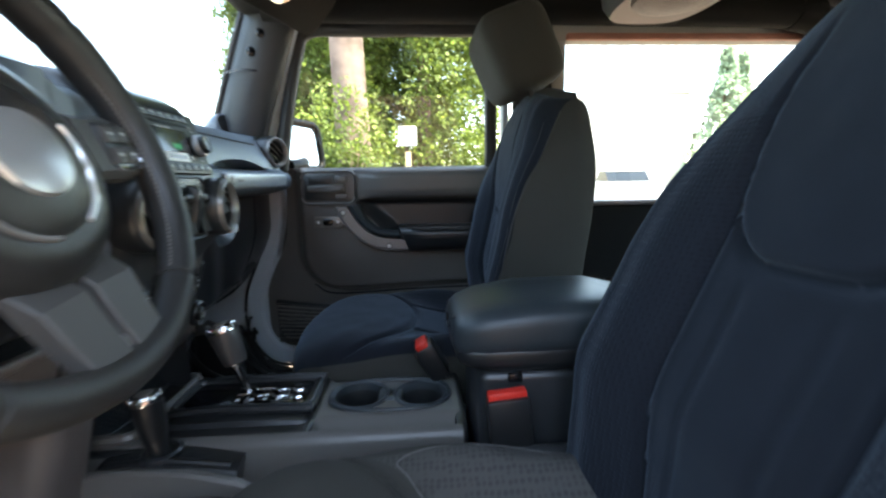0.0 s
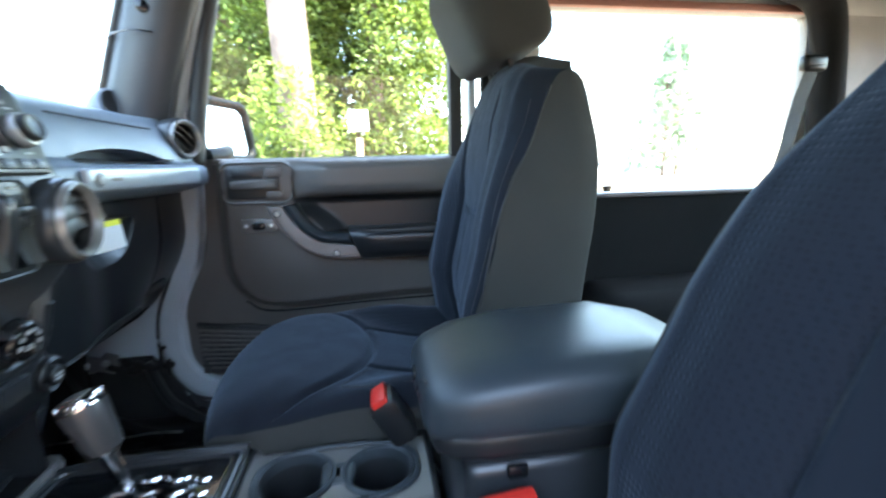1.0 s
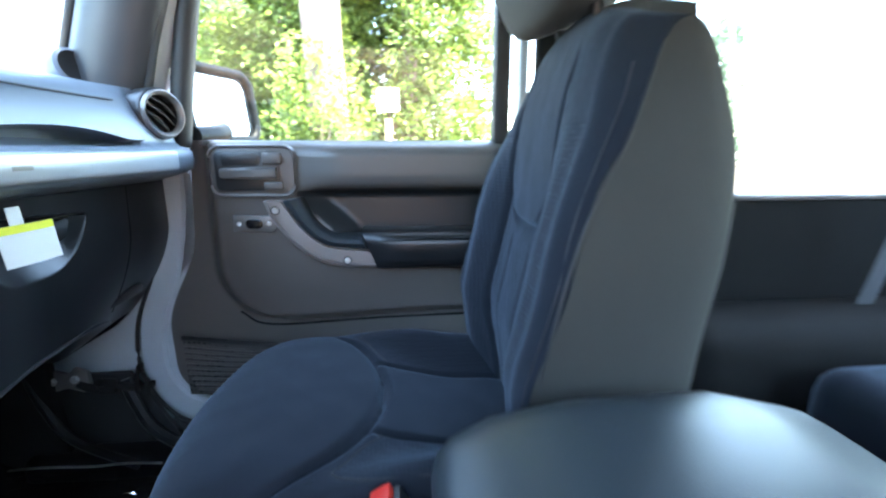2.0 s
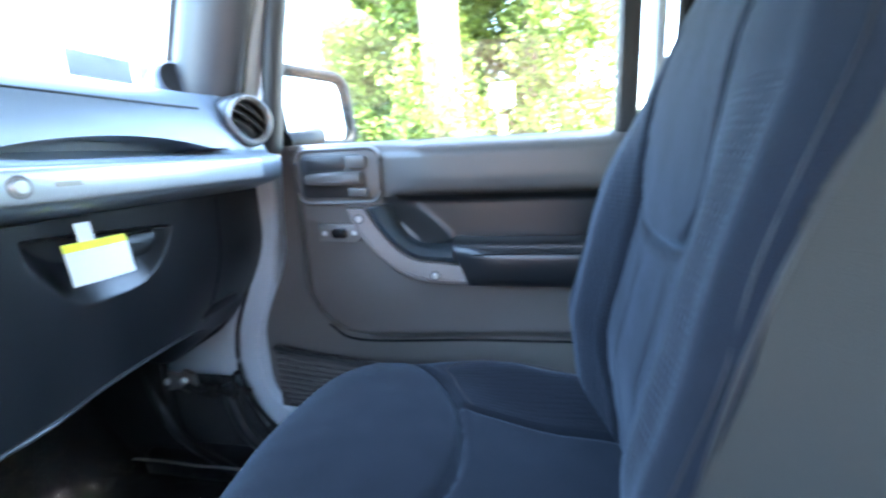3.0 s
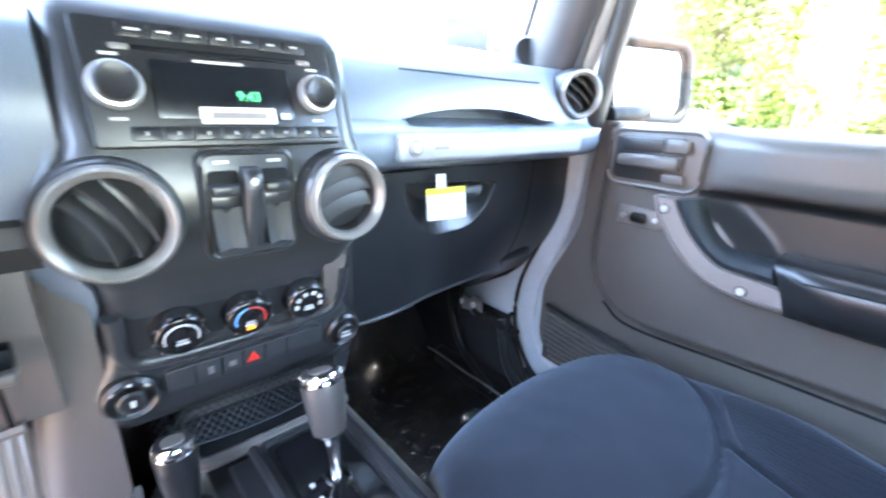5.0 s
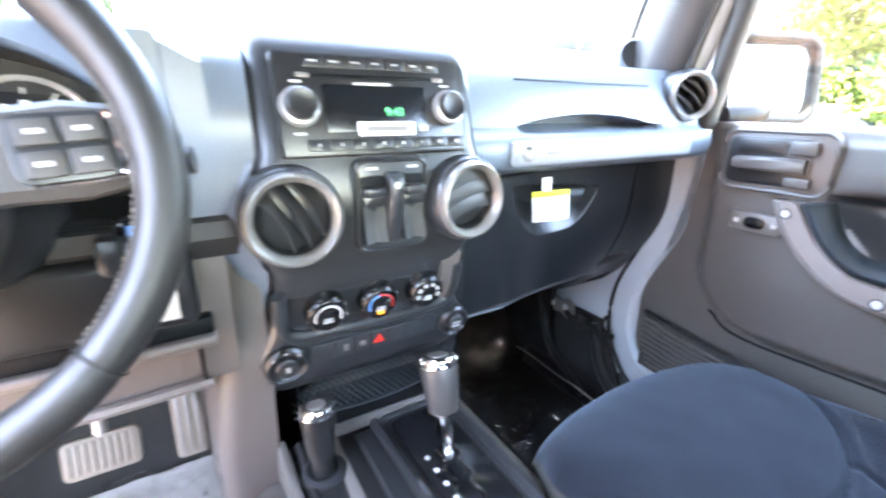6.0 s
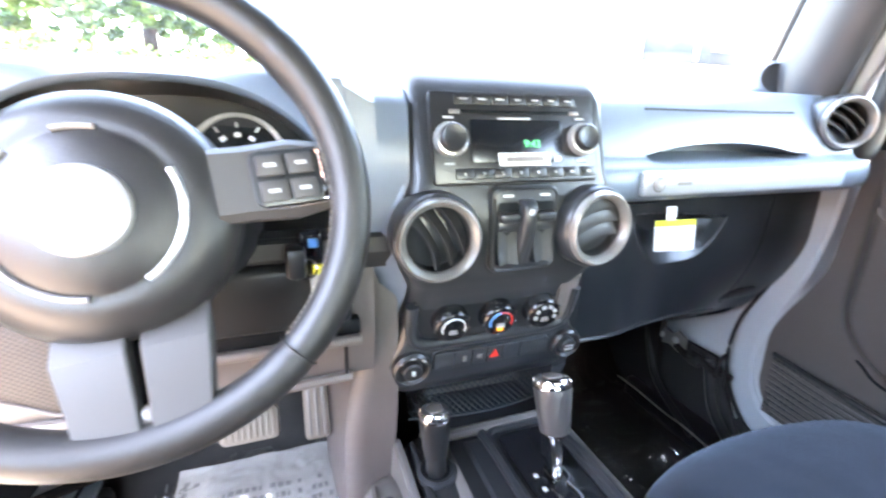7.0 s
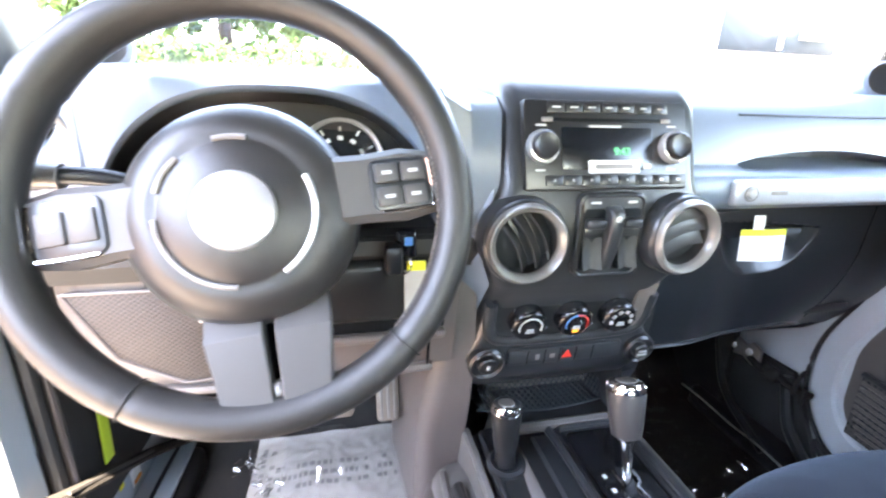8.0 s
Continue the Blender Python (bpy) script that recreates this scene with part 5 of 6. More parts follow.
buckle((0.47, 0.125, 0.70), (0.363, 0.121, 0.885), "black seat belt buckle with red button by the passenger seat")
buckle((0.50, -0.140, 0.70), (0.480, -0.138, 0.905), "black seat belt buckle with red button by the driver's seat", (1, 0, 0))


# ---- centre console ----
def console():
    c = thing("centre_console", (0.15, 0.03, 0.60), "black plastic floor console with two cup holders and shift gate", "console")

    def top(x, y):
        z = 0.812
        z -= 0.016 * step(0.06, 0.09, abs(y - 0.058)) * step(0.17, 0.19, x)
        return z
    cups = ((0.245, 0.062, 0.047), (0.358, 0.058, 0.044))
    X0, X1, Y0, Y1, FORE = -0.155, 0.425, -0.05, 0.145, 0.57
    part("deck", sheet(150, 50, lambda u, v: (X0 + (X1 - X0) * u, Y0 + (Y1 - Y0) * v, top(X0 + (X1 - X0) * u, Y0 + (Y1 - Y0) * v)), None,
                       lambda u, v: u > FORE and all(math.hypot(X0 + (X1 - X0) * u - cx, Y0 + (Y1 - Y0) * v - cy) > r for cx, cy, r in cups)), CONSOLE, c, "grey-black deck round the cup holders", sharp=50)
    part("fore_deck", sheet(150, 50, lambda u, v: (X0 + (X1 - X0) * u, Y0 + (Y1 - Y0) * v, top(X0 + (X1 - X0) * u, Y0 + (Y1 - Y0) * v)), None, lambda u, v: u <= FORE), BLACK, c, "black deck round the shift gate", sharp=50)

    def flank(s):
        rows = []
        for k in range(31):
            x = -0.16 + 0.585 * k / 30
            y = -0.05 if s < 0 else 0.145
            out = 0.022 + 0.04 * step(0.10, -0.12, x) * (1 if s < 0 else 0.3)
            drop = 0.05 * step(0.2, -0.1, x) * (1 if s < 0 else 0)
            rows.append([Vector((x, y - s * -0.0, 0.812 - 0.0)), Vector((x, y + s * 0.006, 0.8115)), Vector((x, y + s * 0.014, 0.806)), Vector((x, y + s * 0.018, 0.796)),
                         Vector((x, y + s * (0.018 + 0.3 * out), 0.765 - drop)), Vector((x, y + s * (0.020 + out), 0.72 - drop)), Vector((x, y + s * (0.022 + out), 0.56)), Vector((x, y, 0.56))])
        return loft(rows)
    part("flank", flank(-1), CONSOLE, c, "black console side", sharp=50)
    part("flank", flank(1), CONSOLE, c, "black console side", sharp=50)
    part("nose", box((0.425, 0.047, 0.70), (0.02, 0.22, 0.22), 0.008), BLACK, c)
    for cx, cy, r in cups:
        cup = part("cup_holder", lathe([(r - 0.008, -0.07), (r - 0.004, -0.02), (r - 0.001, -0.002)], 36, pose(cx, cy, 0.812)), BLACK, c, "deep round cup holder")
        part("rim", lathe([(r - 0.003, -0.012), (r - 0.001, 0.0025), (r + 0.003, 0.005), (r + 0.007, 0.003), (r + 0.009, -0.003)], 36, pose(cx, cy, 0.812)), VINYL, cup)
        part("liner", lathe([(0, -0.070), (r - 0.008, -0.070)], 36, pose(cx, cy, 0.812)), RUBBER, cup)
    part("cup_bridge", join(box((0.301, 0.060, 0.806), (0.045, 0.046, 0.018), 0.005, seg=3), box((0.301, 0.060, 0.77), (0.03, 0.03, 0.07), 0.004)), VINYL, c)
    part("coin_post", box((0.302, 0.06, 0.79), (0.012, 0.024, 0.05), 0.003), BLACK, c)
    # shift gate plate with its bright track
    g = part("gate_plate", join(prism(rounded(0.255, 0.118, 0.016), 0.008, 0.003, pose(0.045, 0.066, 0.822))), BLACK, c)
    loop = rounded(0.238, 0.108, 0.016)
    part("gate_frame", tube([(0.045 + x, 0.066 + y, 0.8225) for x, y in loop + loop[:1]], 0.0055, 8, curve=False), STACK, g, "raised frame round the gate")
    part("gate_well", prism(rounded(0.215, 0.088, 0.012), 0.003, 0.001, pose(0.045, 0.068, 0.8235)), GLOSSY, g)
    for dy in (-0.060, 0.060):
        part("gate_rail", tube([(-0.085, 0.066 + dy, 0.818), (0.0, 0.066 + dy, 0.826), (0.17, 0.066 + dy, 0.823)], 0.008, 8), STACK, g)
    track = [(0.02, 0.082), (0.045, 0.084), (0.055, 0.076), (0.080, 0.079), (0.092, 0.070), (0.115, 0.073), (0.128, 0.064), (0.138, 0.066)]
    part("gate_track", tube([(x, y, 0.8262) for x, y in track], 0.0022, 6), CHROME, g)
    part("gate_track", tube([(x + 0.004, y - 0.026, 0.8262) for x, y in track], 0.0022, 6), CHROME, g)
    part("gate_marks", join(*[box((0.030 + 0.024 * k, 0.040, 0.8255), (0.006, 0.005, 0.0012)) for k in range(5)]), WHITE, g)
    part("front_tray", box((-0.15, 0.045, 0.800), (0.16, 0.23, 0.012), 0.004), BLACK, c)
    rim = rounded(0.128, 0.215, 0.022, cx=-0.150, cy=0.045)
    part("tray_rim", tube([(x, y, 0.822 - 0.006 * step(-0.1, -0.22, x)) for x, y in rim + rim[:1]], 0.009, 8, curve=False), CONSOLE, c)
    oval = [(0.301 + 0.110 * math.copysign(abs(math.cos(a)) ** 0.75, math.cos(a)), 0.060 + 0.058 * math.copysign(abs(math.sin(a)) ** 0.75, math.sin(a)), 0.814) for a in [2 * math.pi * k / 40 for k in range(41)]]
    part("cup_surround", tube(oval, 0.004, 8, curve=False), VINYL, c)
    side = [(-0.178, 0.705), (-0.150, 0.770), (-0.122, 0.806), (-0.06, 0.810), (0.02, 0.803), (0.09, 0.785), (0.15, 0.752), (0.21, 0.700), (0.21, 0.60), (-0.150, 0.60)]
    part("side_plate", loft([[Vector((x, y, z - d)) for x, z in side] for y, d in ((-0.1165, 0.0), (-0.1245, 0.0), (-0.1285, 0.004))]), CONSOLE, c, "grey-black side plate with an arched edge", sharp=40)
    part("deck_ridge", loft([[Vector((x, -0.012 + w, 0.811 + h)) for w, h in ((-0.016, 0.0), (-0.012, t), (0.012, t), (0.016, 0.0))] for x, t in ((-0.075, 0.002), (-0.06, 0.008), (0.08, 0.009), (0.155, 0.006), (0.165, 0.001))]), STACK, c, "raised rib beside the shift gate")
    part("lever_boot", lathe([(0.030, 0.0), (0.029, 0.006), (0.024, 0.009), (0.018, 0.006)], 28, pose(-0.034, -0.082, 0.806)), STACK, c, "round boot of the second lever")
    # slot beside the tunnel for the second lever
    part("lever_slot", join(tube([(-0.12, -0.076, 0.780), (-0.03, -0.078, 0.792), (0.08, -0.074, 0.775)], 0.034, 14, flat=0.55), tube([(-0.11, -0.098, 0.800), (-0.02, -0.101, 0.806), (0.07, -0.094, 0.790)], 0.006, 8)), BLACK, c, sharp=60)
    part("handbrake_well", join(tube([(-0.12, -0.128, 0.690), (-0.05, -0.132, 0.722), (0.06, -0.132, 0.730), (0.17, -0.118, 0.715), (0.24, -0.10, 0.68)], 0.050, 16, flat=0.75)), CONSOLE, c, sharp=60)
    part("well_edge", tube([(-0.10, -0.163, 0.738), (-0.02, -0.168, 0.755), (0.08, -0.160, 0.756), (0.17, -0.135, 0.742)], 0.007, 8), CONSOLE, c)
    part("well_grip", tube([(-0.05, -0.150, 0.762), (0.03, -0.150, 0.768), (0.10, -0.142, 0.764)], 0.009, 8), BLACK, c)
    return c


console()


def lever(at, top, r, tall, label, chromed):
    l = thing("gear_lever", at, label, "gear lever")
    a, b = Vector(at), Vector(top)
    z = (b - a).normalized()
    m = facing(b - z * tall, z, (1, 0, 0))
    if chromed:
        part("rod", tube([a - z * 0.01, a.lerp(b, 0.25), b - z * tall], (0.0055, 0.011), 12), CHROME, l, "bright chrome rod")
        part("collar", lathe([(0.0, 0.0), (r * 0.55, 0.0), (r * 0.62, 0.006), (r * 0.55, 0.012)], 28, m), CHROME, l)
    else:
        part("rod", tube([a, a.lerp(b, 0.35), b - z * tall * 0.9], (0.016, 0.014), 12), BLACK, l)
    part("knob", lathe([(r * 0.76, 0.006), (r * 0.84, tall * 0.25), (r * 0.95, tall * 0.6), (r, tall * 0.78), (r * 0.98, tall * 0.84)], 32, m), GREYKNOB if chromed else BLACK, l)
    cap = part("cap", lathe([(r * 0.985, tall * 0.83), (r * 0.99, tall * 0.90), (r * 0.86, tall * 0.985), (r * 0.6, tall * 1.0), (0, tall * 1.005)], 32, m), CHROME, l, "bright chrome cap")
    for k in range(10):
        part("facet", box((r * 0.925, 0, tall * 0.925), (r * 0.07, r * 0.32, tall * 0.08), 0.002, m @ pose(0, 0, 0, 0, 0, 36 * k)), CHROME, cap)
    part("cap_print", prism(rounded(r * 1.0, r * 1.0, r * 0.4), 0.001, 0, m @ pose(0, 0, tall * 1.012)), GREYTRIM, cap)


lever((0.040, 0.068, 0.822), (-0.002, 0.073, 0.957), 0.0265, 0.082, "automatic gear lever with grey knob and chrome cap", True)
lever((-0.035, -0.082, 0.79), (-0.050, -0.082, 0.905), 0.0225, 0.078, "black transfer case lever with chrome cap", False)


def armrest():
    a = thing("console_armrest", (0.57, -0.01, 0.62), "black vinyl padded armrest box with front latch", "armrest")
    y0, w = -0.012, 0.104

    def ring(x, top, bot, ww):
        out = []
        for k in range(28):
            t = 2 * math.pi * k / 28
            ca, sa = math.cos(t), math.sin(t)
            q = (abs(ca) ** 4 + abs(sa) ** 4) ** -0.25
            out.append(Vector((x, y0 + ww * q * ca, (top + bot) / 2 + (top - bot) / 2 * q * sa)))
        return out
    part("lid_pad", loft([ring(x, t, b, ww) for x, t, b, ww in ((0.408, 0.985, 0.955, 0.070), (0.413, 0.998, 0.945, 0.082), (0.425, 1.008, 0.942, 0.092), (0.46, 1.020, 0.942, 0.103),
                                                               (0.53, 1.030, 0.945, w + 0.004), (0.66, 1.032, 0.945, w + 0.004), (0.73, 1.016, 0.945, 0.098), (0.75, 0.99, 0.95, 0.08))]), VINYL, a, "padded vinyl lid", sharp=60)
    part("lid_base", loft([ring(x, t, b, ww) for x, t, b, ww in ((0.414, 0.962, 0.938, 0.072), (0.420, 0.965, 0.930, 0.084), (0.435, 0.968, 0.925, 0.093), (0.47, 0.972, 0.921, 0.100),
                                                                (0.55, 0.974, 0.920, w - 0.002), (0.66, 0.974, 0.922, w - 0.002), (0.74, 0.97, 0.925, 0.10))]), BLACK, a, sharp=60)
    part("latch", moved(join(prism(rounded(0.052, 0.030, 0.008), 0.006, 0.002, pose(0, 0, 0.0))), facing((0.409, y0 + 0.012, 0.982), (-1, 0, 0.3))), STACK, a)
    part("latch_slot", moved(box((0, 0, 0.001), (0.024, 0.009, 0.003), 0.001), facing((0.407, y0 + 0.012, 0.980), (-1, 0, 0.3))), GLOSSY, a)
    part("bin", join(box((0.60, y0, 0.80), (0.31, 0.19, 0.25), 0.014, seg=3)), STACK, a)
    part("bin_catch", box((0.498, y0 - 0.098, 0.918), (0.022, 0.008, 0.014), 0.003), GLOSSY, a)
    part("seam_front", tube([(0.4135, y0 - 0.05, 0.998), (0.4105, y0 - 0.03, 0.990), (0.4085, y0 - 0.022, 0.965)], 0.0015, 6), BLACK, a)


armrest()


# ---- steering wheel ----
def steering_wheel():
    s = thing("steering_wheel", (0.06, -0.362, 1.20), "black leather four-spoke steering wheel with grey spokes", "steering wheel")
    tilt = radians(19.4)
    W = facing((0.066, -0.377, 1.231), (math.cos(tilt), 0, math.sin(tilt))) @ pose(0, 0, 0, 0, 0, 7)
    H = W @ pose(-0.006, -0.007, 0)
    R, n = 0.179, 96

    def rim(u, v):
        a, b = 2 * math.pi * u, 2 * math.pi * v
        g = 0.0170 + 0.0022 * (math.exp(-((math.cos(a) - 0.80) / 0.16) ** 2) + math.exp(-((math.cos(a) + 0.80) / 0.16) ** 2)) * step(-0.6, 0.4, math.sin(a))
        for sa in (38, 142, 232, 308):
            d = (math.degrees(a) - sa + 180) % 360 - 180
            g -= 0.0012 * math.exp(-(d / 0.9) ** 2)
        return W @ Vector(((R + g * math.cos(b)) * math.cos(a), (R + g * math.cos(b)) * math.sin(a), 1.12 * g * math.sin(b)))
    part("rim", sheet(160, 18, rim), LEATHER, s, "black leather rim with stitched seams", sharp=70)
    for sa in (38, 142, 232, 308):                                             # stitched joints of the leather
        a = radians(sa)
        c = Vector((R * math.cos(a), R * math.sin(a), 0))
        out = Vector((math.cos(a), math.sin(a), 0))
        part("rim_seam", tube([W @ (c + out * 0.0174 * math.cos(b) + Vector((0, 0, 0.0194 * math.sin(b)))) for b in [2 * math.pi * k / 20 for k in range(21)]], 0.0009, 5, curve=False), RUBBER, s)
    def inner(a, k):
        return W @ Vector(((R - 0.0168) * math.cos(a), (R - 0.0168) * math.sin(a), 0.006 + 0.0012 * k))
    part("stitching", join(*[tube([inner(radians(d), -1), inner(radians(d + 0.9), 1)], 0.0009, 5, curve=False) for d in [-50 + 1.7 * k for k in range(50)]]), THREAD, s, "grey stitches inside the rim", kind="stuff")
    hub = part("hub_pad", lathe([(0.088, -0.05), (0.0975, -0.022), (0.0955, -0.006), (0.088, 0.007), (0.075, 0.0145), (0.0645, 0.0172), (0.0610, 0.0160), (0.0575, 0.0178), (0.050, 0.022), (0.03, 0.026), (0, 0.027)], 56, H), HUB, s, "round padded hub cover", sharp=60)
    for a0, a1 in ((-62, 25), (75, 100), (128, 160), (178, 262)):
        part("hub_arc", tube([H @ Vector((0.0610 * math.cos(radians(a)), 0.0610 * math.sin(radians(a)), 0.0172)) for a in range(a0, a1 + 1, 6)], 0.0026, 8), EMBLEM if a0 == -62 else GREYTRIM, hub, "bright silver arc" if a0 == -62 else "grey arc")
    part("emblem", lathe([(0.033, 0.024), (0.031, 0.029), (0.026, 0.0305), (0, 0.031)], 40, H), BADGE, hub, "silver round emblem")
    for sg in (-1, 1):
        m = W @ pose(sg * 0.119, 0.000, 0.0, 0, sg * 8, 0)
        sp = part("side_spoke", loft([[m @ Vector((sg * x, y, z)) for y, z in ((-h, -0.012), (-h, 0.0), (-h + 0.006, 0.006), (h - 0.006, 0.006), (h, 0.0), (h, -0.012))]
                                      for x, h in ((-0.045, 0.030), (-0.02, 0.030), (0.015, 0.033), (0.045, 0.028), (0.052, 0.024))]), SPOKE, s, "grey side spoke with switches")
        part("switch_pad", prism(rounded(0.054, 0.046, 0.008), 0.004, 0.0015, m @ pose(sg * 0.010, 0.0, 0.0085)), STACK, sp)
        part("pad_rim", tube([m @ Vector((sg * 0.010 + x, y, 0.008)) for x, y in ((0.028 * sg, 0.020), (0.0285 * sg, -0.018), (0.020 * sg, -0.0235), (-0.02 * sg, -0.0235))], 0.0018, 6), CHROME, sp)
        for i in range(2):
            for j in range(2 if sg > 0 else 1):
                y, h = (0.010 - 0.021 * j, 0.017) if sg > 0 else (0.0, 0.026)
                bt = part("switch_button", box((sg * 0.010 - 0.012 + 0.024 * i, y, 0.0095), (0.021, h, 0.004), 0.0015, m), SPOKE, sp)
                if sg > 0 or i == 0:
                    part("button_mark", box((sg * 0.010 - 0.012 + 0.024 * i, y, 0.0119), (0.009, 0.003, 0.0005), m=m), PRINT, bt)
    for sg in (-1, 1):
        m = W @ pose(sg * 0.0278, -0.122, 0.0, -8, 0, sg * -1.0)
        part("lower_spoke", loft([[m @ Vector((sg * x + 0.0, y, z)) for x, z in ((-0.0235, -0.010), (-0.0235, 0.0064 + e), (-0.0220, 0.0078 + e), (0.0222 - t, 0.0078 + e), (0.0238 - t, 0.0064 + e), (0.0238 - t, -0.010))]
                                  for y, t, e in ((0.048, 0.0, -0.016), (0.0125, 0.0002, 0.0), (0.0110, 0.0004, 0.0002), (-0.02, 0.004, -0.0022), (-0.047, 0.007, -0.003))]), SPOKE, s, "flat grey lower spoke", sharp=16)
    part("spoke_backing", box((0, -0.112, -0.016), (0.030, 0.085, 0.006), 0.002, W), JET, s, "black strip behind the lower spokes")
    part("lower_boss", lathe([(0.009, -0.01), (0.009, 0.001), (0.006, 0.004), (0, 0.005)], 20, W @ pose(0.0, -0.160, 0.002)), GREYTRIM, s)
    part("column", tube([W @ Vector((0, 0, -0.04)), W @ Vector((0, 0, -0.12))], 0.035, 16, curve=False), BLACK, s)


steering_wheel()


def keys():
    k = thing("key_bunch", (-0.03, -0.245, 1.10), "car key with black head and yellow tag in the ignition", "keys")
    part("head", box((-0.012, -0.248, 1.150), (0.03, 0.02, 0.034), 0.006), BLACK, k)
    part("tag", box((-0.0165, -0.221, 1.138), (0.002, 0.022, 0.012), 0.0008), YELLOW, k, "yellow key tag")
    part("ring", tube([(-0.015 + 0.0, -0.238 + 0.011 * math.cos(a), 1.14 + 0.011 * math.sin(a)) for a in [2 * math.pi * i / 12 for i in range(13)]], 0.0012, 6), CHROME, k)
    part("fob", box((-0.024, -0.232, 1.162), (0.016, 0.026, 0.036), 0.006, seg=3), GLOSSY, k, "glossy black key fob")
    part("fob_button", box((-0.0155, -0.230, 1.168), (0.002, 0.010, 0.010), 0.0008), BLUE, k, "small blue button")
    part("paper_strip", box((-0.0170, -0.221, 1.105), (0.001, 0.028, 0.056)), PAPER, k, "white paper strip")


keys()


# ---- footwells ----
def pedal(name, at, w, h, tilt, label):
    p = thing(name, (at[0] - 0.02, at[1], at[2] - h), label, "pedal")
    m = facing(at, (math.cos(tilt), 0, math.sin(tilt)))
    part("pad", prism(rounded(w, h, min(w, h) * 0.2), 0.012, 0.004, m), PEDAL, p)
    for k in range(9 if w > h else 0):
        part("rib", box(((-0.40 + 0.10 * k) * w, 0, 0.001), (w * 0.045, h * 0.78, 0.003), 0.001, m), PEDAL, p)
    for k in range(0 if w > h else 3):
        part("ridge", box(((-0.3 + 0.3 * k) * w, 0, 0.001), (w * 0.10, h * 0.9, 0.003), 0.001, m), GREYTRIM, p)
    part("arm", tube([m @ Vector((0.0, h * 0.2, -0.01)), Vector((at[0] - 0.06, at[1], at[2] + 0.14)), Vector((at[0] - 0.10, at[1], at[2] + 0.28))], 0.009, 8), SATIN, p)


pedal("brake_pedal", (-0.268, -0.352, 0.776), 0.098, 0.058, radians(25), "tan-grey rubber brake pedal")
pedal("accelerator", (-0.275, -0.238, 0.78), 0.044, 0.11, radians(20), "ribbed grey accelerator pedal")
mat_ob = thing("floor_mat", (-0.36, -0.38, 0.53), "crumpled white paper floor mat with printed writing", "floor mat")


def crumple(x, y, k=1.0):
    return 0.006 * noise.noise((x * 9, y * 9, 3)) + 0.004 * abs(noise.noise((x * 31, y * 31, 9))) * k


def mat_z(x, y):
    return floor_z(x, y) + 0.022 + crumple(x, y)


part("paper", sheet(70, 70, lambda u, v: (-0.465 + 0.325 * u, -0.53 + 0.36 * v, mat_z(-0.465 + 0.325 * u, -0.53 + 0.36 * v)), (0, 0, -0.002)), PAPER, mat_ob, "white printed paper")
ink = random.Random(5)
bars = []


def printed(x, y, lx, ly):
    bars.append(sheet(2, 2, lambda u, v: (x + lx * u, y + ly * v, mat_z(x + lx * u, y + ly * v) + 0.003), (0, 0, 0.0005)))


for row in range(3):                                                           # lines across the mat
    y = -0.48
    while y < -0.22:
        w = ink.uniform(0.006, 0.013)
        if ink.random() < 0.8:
            printed(-0.37 + 0.026 * row, y, 0.012, w)
        y += w + 0.004
for y in (-0.515, -0.205):                                                     # lines along its edges
    for row in range(2):
        x = -0.45
        while x < -0.18:
            w = ink.uniform(0.006, 0.013)
            if ink.random() < 0.75:
                printed(x, y + 0.02 * row, w, 0.010)
            x += w + 0.004
part("faded_writing", join(*bars), INK, mat_ob, kind="stuff")


def creases(x, y, seed):
    """Sharp ridges of crumpled film."""
    return sum(h * (1 - abs(noise.noise((x * s, y * s, seed + s))) * 3) for s, h in ((6, 0.010), (15, 0.006)))


film_d = thing("plastic_film", (-0.30, -0.26, 0.54), "crumpled clear plastic film over the driver's mat", "plastic film")
f_ob = part("film", sheet(120, 110, lambda u, v: (-0.45 + 0.35 * u, -0.46 + 0.30 * v, mat_z(-0.45 + 0.35 * u, -0.46 + 0.30 * v) + 0.022 + creases(0.45 * u, 0.42 * v, 3) + 0.12 * step(0.82, 1.0, v))), FILM, film_d, sharp=20)
f_ob.visible_shadow = False
film_p = thing("plastic_film", (-0.30, 0.42, 0.54), "crumpled clear plastic film on the passenger floor", "plastic film")
f_ob = part("film", sheet(120, 110, lambda u, v: (-0.58 + 0.56 * u, 0.18 + 0.46 * v, floor_z(-0.58 + 0.56 * u, 0.18 + 0.46 * v) + 0.026 + creases(0.56 * u, 0.46 * v, 7) + 0.05 * step(0.12, 0.0, v))), FILM2, film_p, sharp=20)
f_ob.visible_shadow = False
# The film's folded edge is silver metal to imitate its glint.
part("film_edge_glint", tube([(-0.46, 0.630, 0.566), (-0.38, 0.625, 0.572), (-0.29, 0.632, 0.562), (-0.22, 0.626, 0.570), (-0.15, 0.630, 0.562)], 0.004, 6, flat=0.5), SATIN, film_p, "folded edge of the film, silvered for its glint")
glint = random.Random(17)


def glints(clusters, low, high):
    """Short chrome slivers, added to stand in for glints on the crumpled film."""
    slivers = []
    for cx, cy, spread, count in clusters:
        for _ in range(count):
            x, y, a = cx + glint.gauss(0, spread), cy + glint.gauss(0, spread), glint.uniform(0, 6.28)
            z = floor_z(x, y) + glint.uniform(low, high)
            d = Vector((math.cos(a), math.sin(a), glint.uniform(-0.5, 0.5))) * glint.uniform(0.004, 0.010)
            slivers.append(tube([Vector((x, y, z)) - d, Vector((x, y, z + 0.0015)), Vector((x, y, z)) + d], 0.0008, 5, curve=False))
    return join(*slivers)


